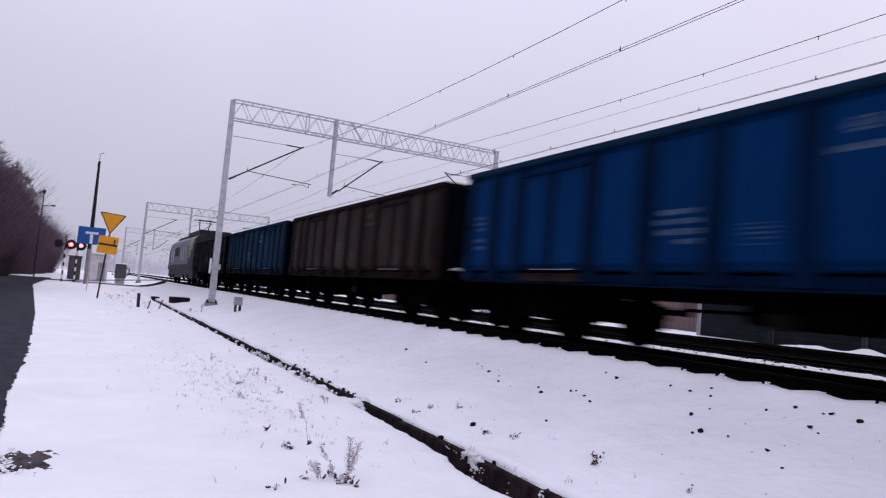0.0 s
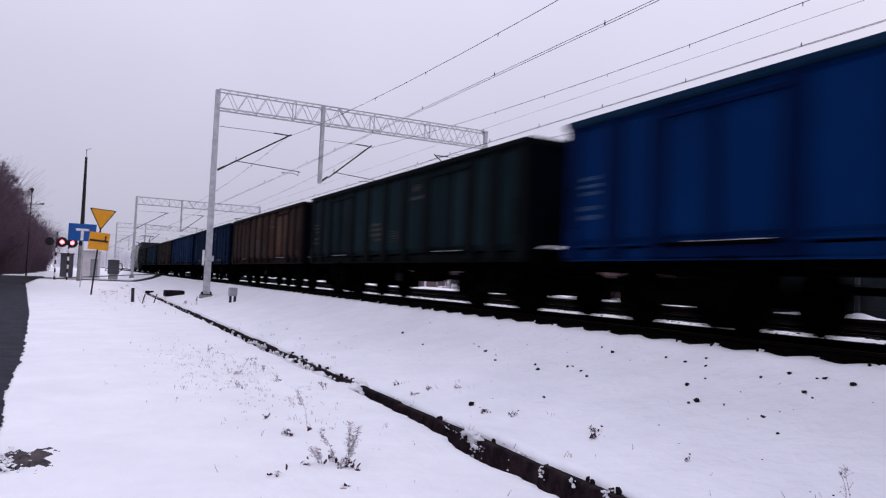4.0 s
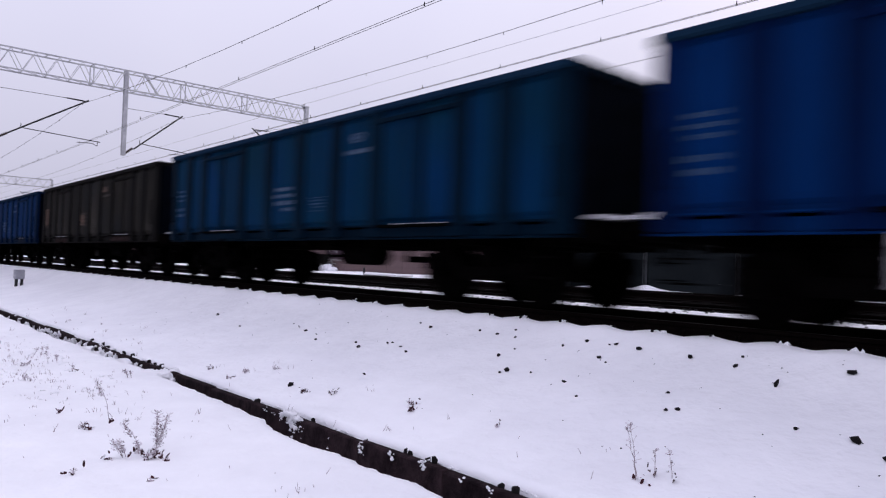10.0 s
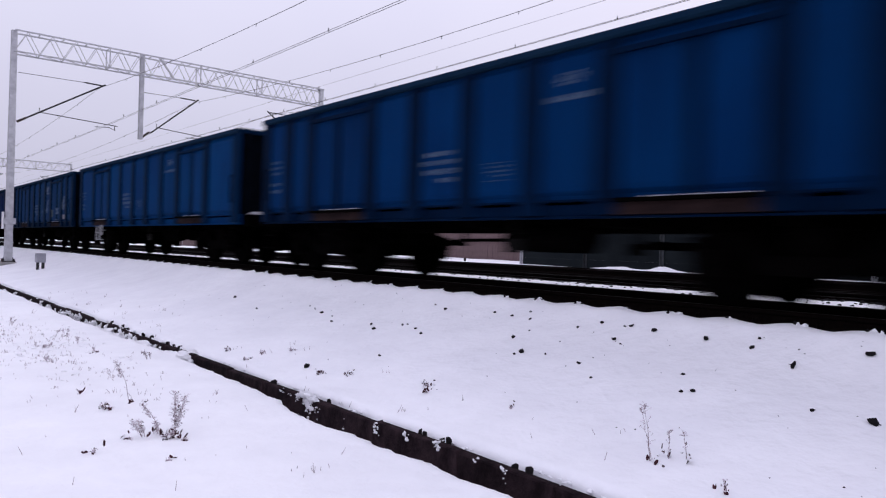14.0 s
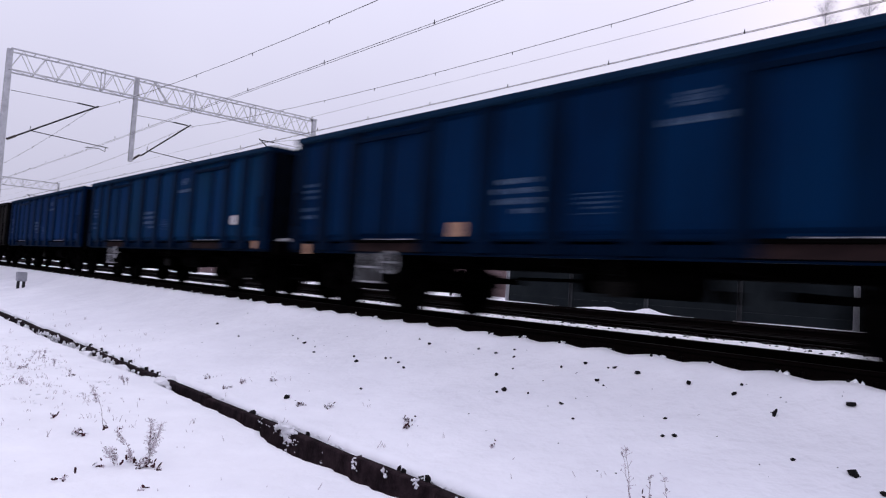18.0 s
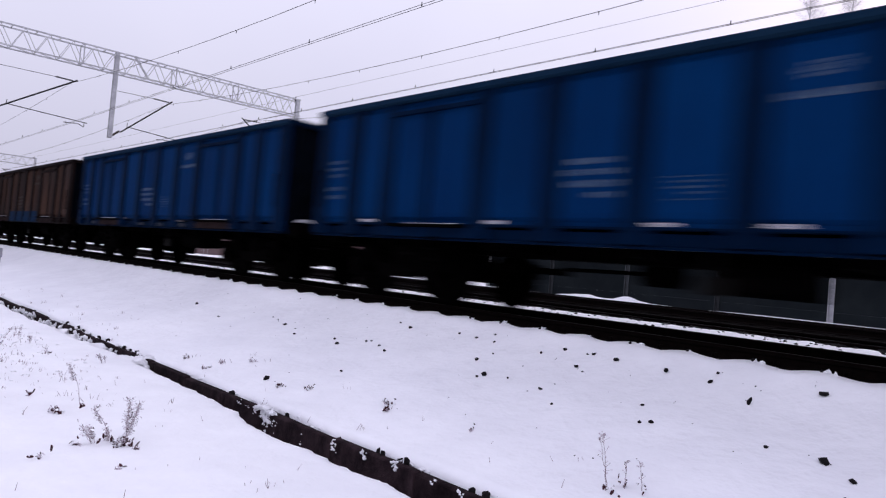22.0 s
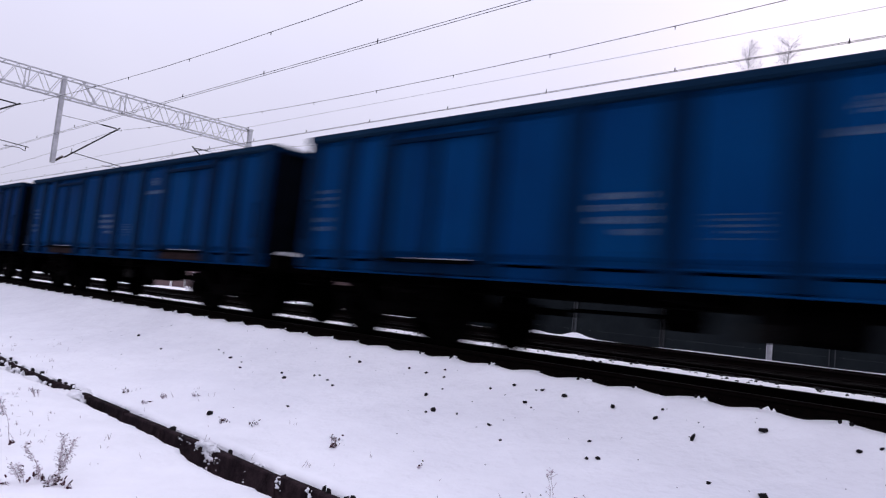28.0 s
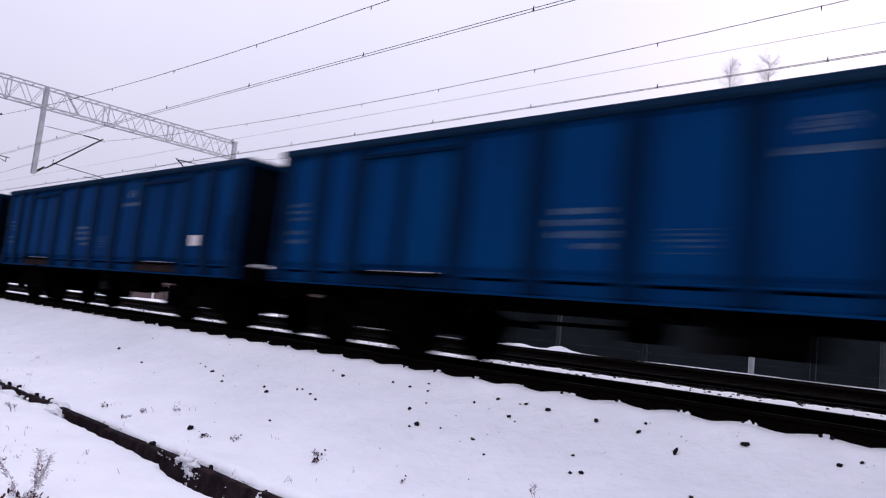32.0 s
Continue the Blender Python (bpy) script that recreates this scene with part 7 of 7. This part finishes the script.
def grass_bits():
    """Single stubble blades and small tufts poking through the snow."""
    rnd = random.Random(13)
    segs = []
    for k in range(560):
        if 270 <= k:
            x, y = rnd.gauss(1.9, 0.5), rnd.gauss(10.2, 2.8)
        elif k < 80:
            x, y = rnd.gauss(2.0, 0.42), rnd.gauss(10.8, 2.6)
        elif k < 125:
            x, y = rnd.uniform(0.0, 2.9), rnd.uniform(2.5, 16)
        elif k < 185:
            x, y = rnd.uniform(3.55, 4.6), rnd.uniform(2.5, 20)
        else:
            x, y = rnd.uniform(0.6, 3.0), rnd.uniform(24, 50)
        if not -0.3 < x < 2.95 and not 3.52 < x < 6.5:
            continue
        z = height(x, y)
        n = rnd.choice((1, 1, 1, 2, 5))
        for _ in range(n):
            h = rnd.uniform(0.008, 0.03) if k >= 270 else rnd.uniform(0.02, 0.06) * (2.2 if y > 24 else 1)
            p = (x + rnd.gauss(0, 0.02), y + rnd.gauss(0, 0.02), z - 0.01)
            segs.append((p, (p[0] + rnd.gauss(0, 0.4) * h, p[1] + rnd.gauss(0, 0.4) * h, z + h), 0.0028 if y < 20 else 0.006, 0.0012))
    tagged(new("grass_stubble", tubes("grass_stubble", segs, WEED, 3)), "sparse dry grass blades poking through snow", "grass", kind="stuff")
    # frosted clumps bulging in the snow
    bm = bmesh.new()
    for k in range(170):
        x, y = rnd.gauss(2.1, 0.4), rnd.gauss(11.0, 2.4)
        if not 0.8 < x < 2.9 or y < 7.5:
            continue
        r = rnd.uniform(0.008, 0.026)
        q = bmesh.ops.create_icosphere(bm, subdivisions=2, radius=r, matrix=Matrix.Translation((x, y, height(x, y) - r * 0.1)) @ Matrix.Diagonal((1.3, 1.3, 0.8, 1)))
        for v in q["verts"]:
            v.co += (v.co - Vector((x, y, height(x, y)))) * (0.8 * noise.noise(v.co * 25) + 0.6 * noise.noise(v.co * 70))
    solid("snow_tussocks", bm, SNOW, "small snow-covered grass tussocks", "snow", kind="stuff", smooth=True)


grass_bits()
# bare muddy patch at the road's edge
bm = bmesh.new()
n = 44
grid = []
for i in range(n + 1):
    row = []
    for j in range(n + 1):
        u, v = 2 * i / n - 1, 2 * j / n - 1
        x, y = -0.34 + 0.27 * u, 6.05 + 0.40 * v
        d = math.hypot(u, v) + 0.30 * noise.noise(Vector((u * 2.4, v * 2.4, 3)))
        row.append(bm.verts.new((x, y, height(x, y) + 0.06 * (0.70 - d) + 0.025 * noise.noise(Vector((x * 14, y * 14, 1))) + 0.02 * noise.noise(Vector((x * 40, y * 40, 2))) - 0.004)))
    grid.append(row)
for i in range(n):
    for j in range(n):
        bm.faces.new((grid[i][j], grid[i + 1][j], grid[i + 1][j + 1], grid[i][j + 1]))
solid("muddy_patch", bm, MUD, "bare trodden muddy patch at the road edge", "earth", kind="stuff", smooth=True)

# snow crumbs on the mud
rnd = random.Random(33)
bm = bmesh.new()
for k in range(70):
    x, y, s = rnd.gauss(-0.46, 0.07), rnd.gauss(5.95, 0.15), rnd.uniform(0.004, 0.015)
    c = Vector((x, y, height(x, y) + 0.02))
    r = bmesh.ops.create_icosphere(bm, subdivisions=1, radius=1.0, matrix=Matrix.Translation(c) @ Matrix.Rotation(rnd.uniform(-0.5, 0.5), 4, "Z") @ Matrix.Diagonal((s * rnd.uniform(1.0, 2.0), s * rnd.uniform(1.0, 2.4), s * 0.8, 1)))
    for v in r["verts"]:
        v.co += (v.co - c) * (0.9 * noise.noise(v.co * 40) + 0.6 * noise.noise(v.co * 90))
solid("snow_crumbs", bm, SNOW, "white snow crumbs scattered over the mud", "snow", kind="stuff", smooth=True)

# ---- trackside box, marker posts, culvert slab ----
tbox = thing("trackside_box", "small grey trackside junction box on two legs", "junction box", pose(5.25, 28.3, 0.30))
bm = bmesh.new()
box(bm, -0.155, 0.155, -0.13, 0.13, 0.25, 0.58)
part("case", bm, GREY_BOX, tbox, bevel=0.02)
bm = bmesh.new()
box(bm, -0.165, 0.165, -0.14, 0.14, 0.58, 0.605)
part("lid", bm, SNOW, tbox, "snow on the lid", bevel=0.012)
for s in (-1, 1):
    bm = bmesh.new()
    box(bm, s * 0.085 - 0.042, s * 0.085 + 0.042, -0.05, 0.05, -0.1, 0.25)
    part("leg", bm, BLACK, tbox)
for i, (x, y, h, lean) in enumerate(((1.97, 33.8, 0.62, 2), (2.26, 32.3, 0.42, -14), (2.74, 32.6, 0.42, -16))):
    bm = bmesh.new()
    beam(bm, (0, 0, -0.1), (0, 0, h), 0.07 if i == 0 else 0.025, 8)
    solid("marker_post", bm, BLACK if i == 0 else BARK, "short dark stake standing in the snow", "stake", "stakes by the ditch", m=pose(x, y, height(x, y), 0, -lean, 0))
slab = bmesh.new()
box(slab, -0.48, 0.48, -0.3, 0.3, -0.05, 0.27)
solid("culvert_slab", slab, CONCRETE, "dark concrete culvert headwall in the snow", "culvert", bevel=0.03, m=pose(4.24, 39.0, height(4.24, 39.0), 0, 0, 4))
slab = bmesh.new()
box(slab, -0.24, 0.24, -0.2, 0.2, -0.05, 0.12)
solid("culvert_slab", slab, CONCRETE, "dark concrete culvert headwall in the snow", "culvert", bevel=0.03, m=pose(3.62, 46.2, height(3.62, 46.2), 0, 0, 0))


# ---- movement ----
TIMES = [float(k) for k in range(33)]


def motions():
    for wgn, k in train:
        walk(wgn, [(t, wagon_pose(k, t)) for t in TIMES])
    walk(locomotive, [(t, loco_pose(t)) for t in TIMES])


motions()
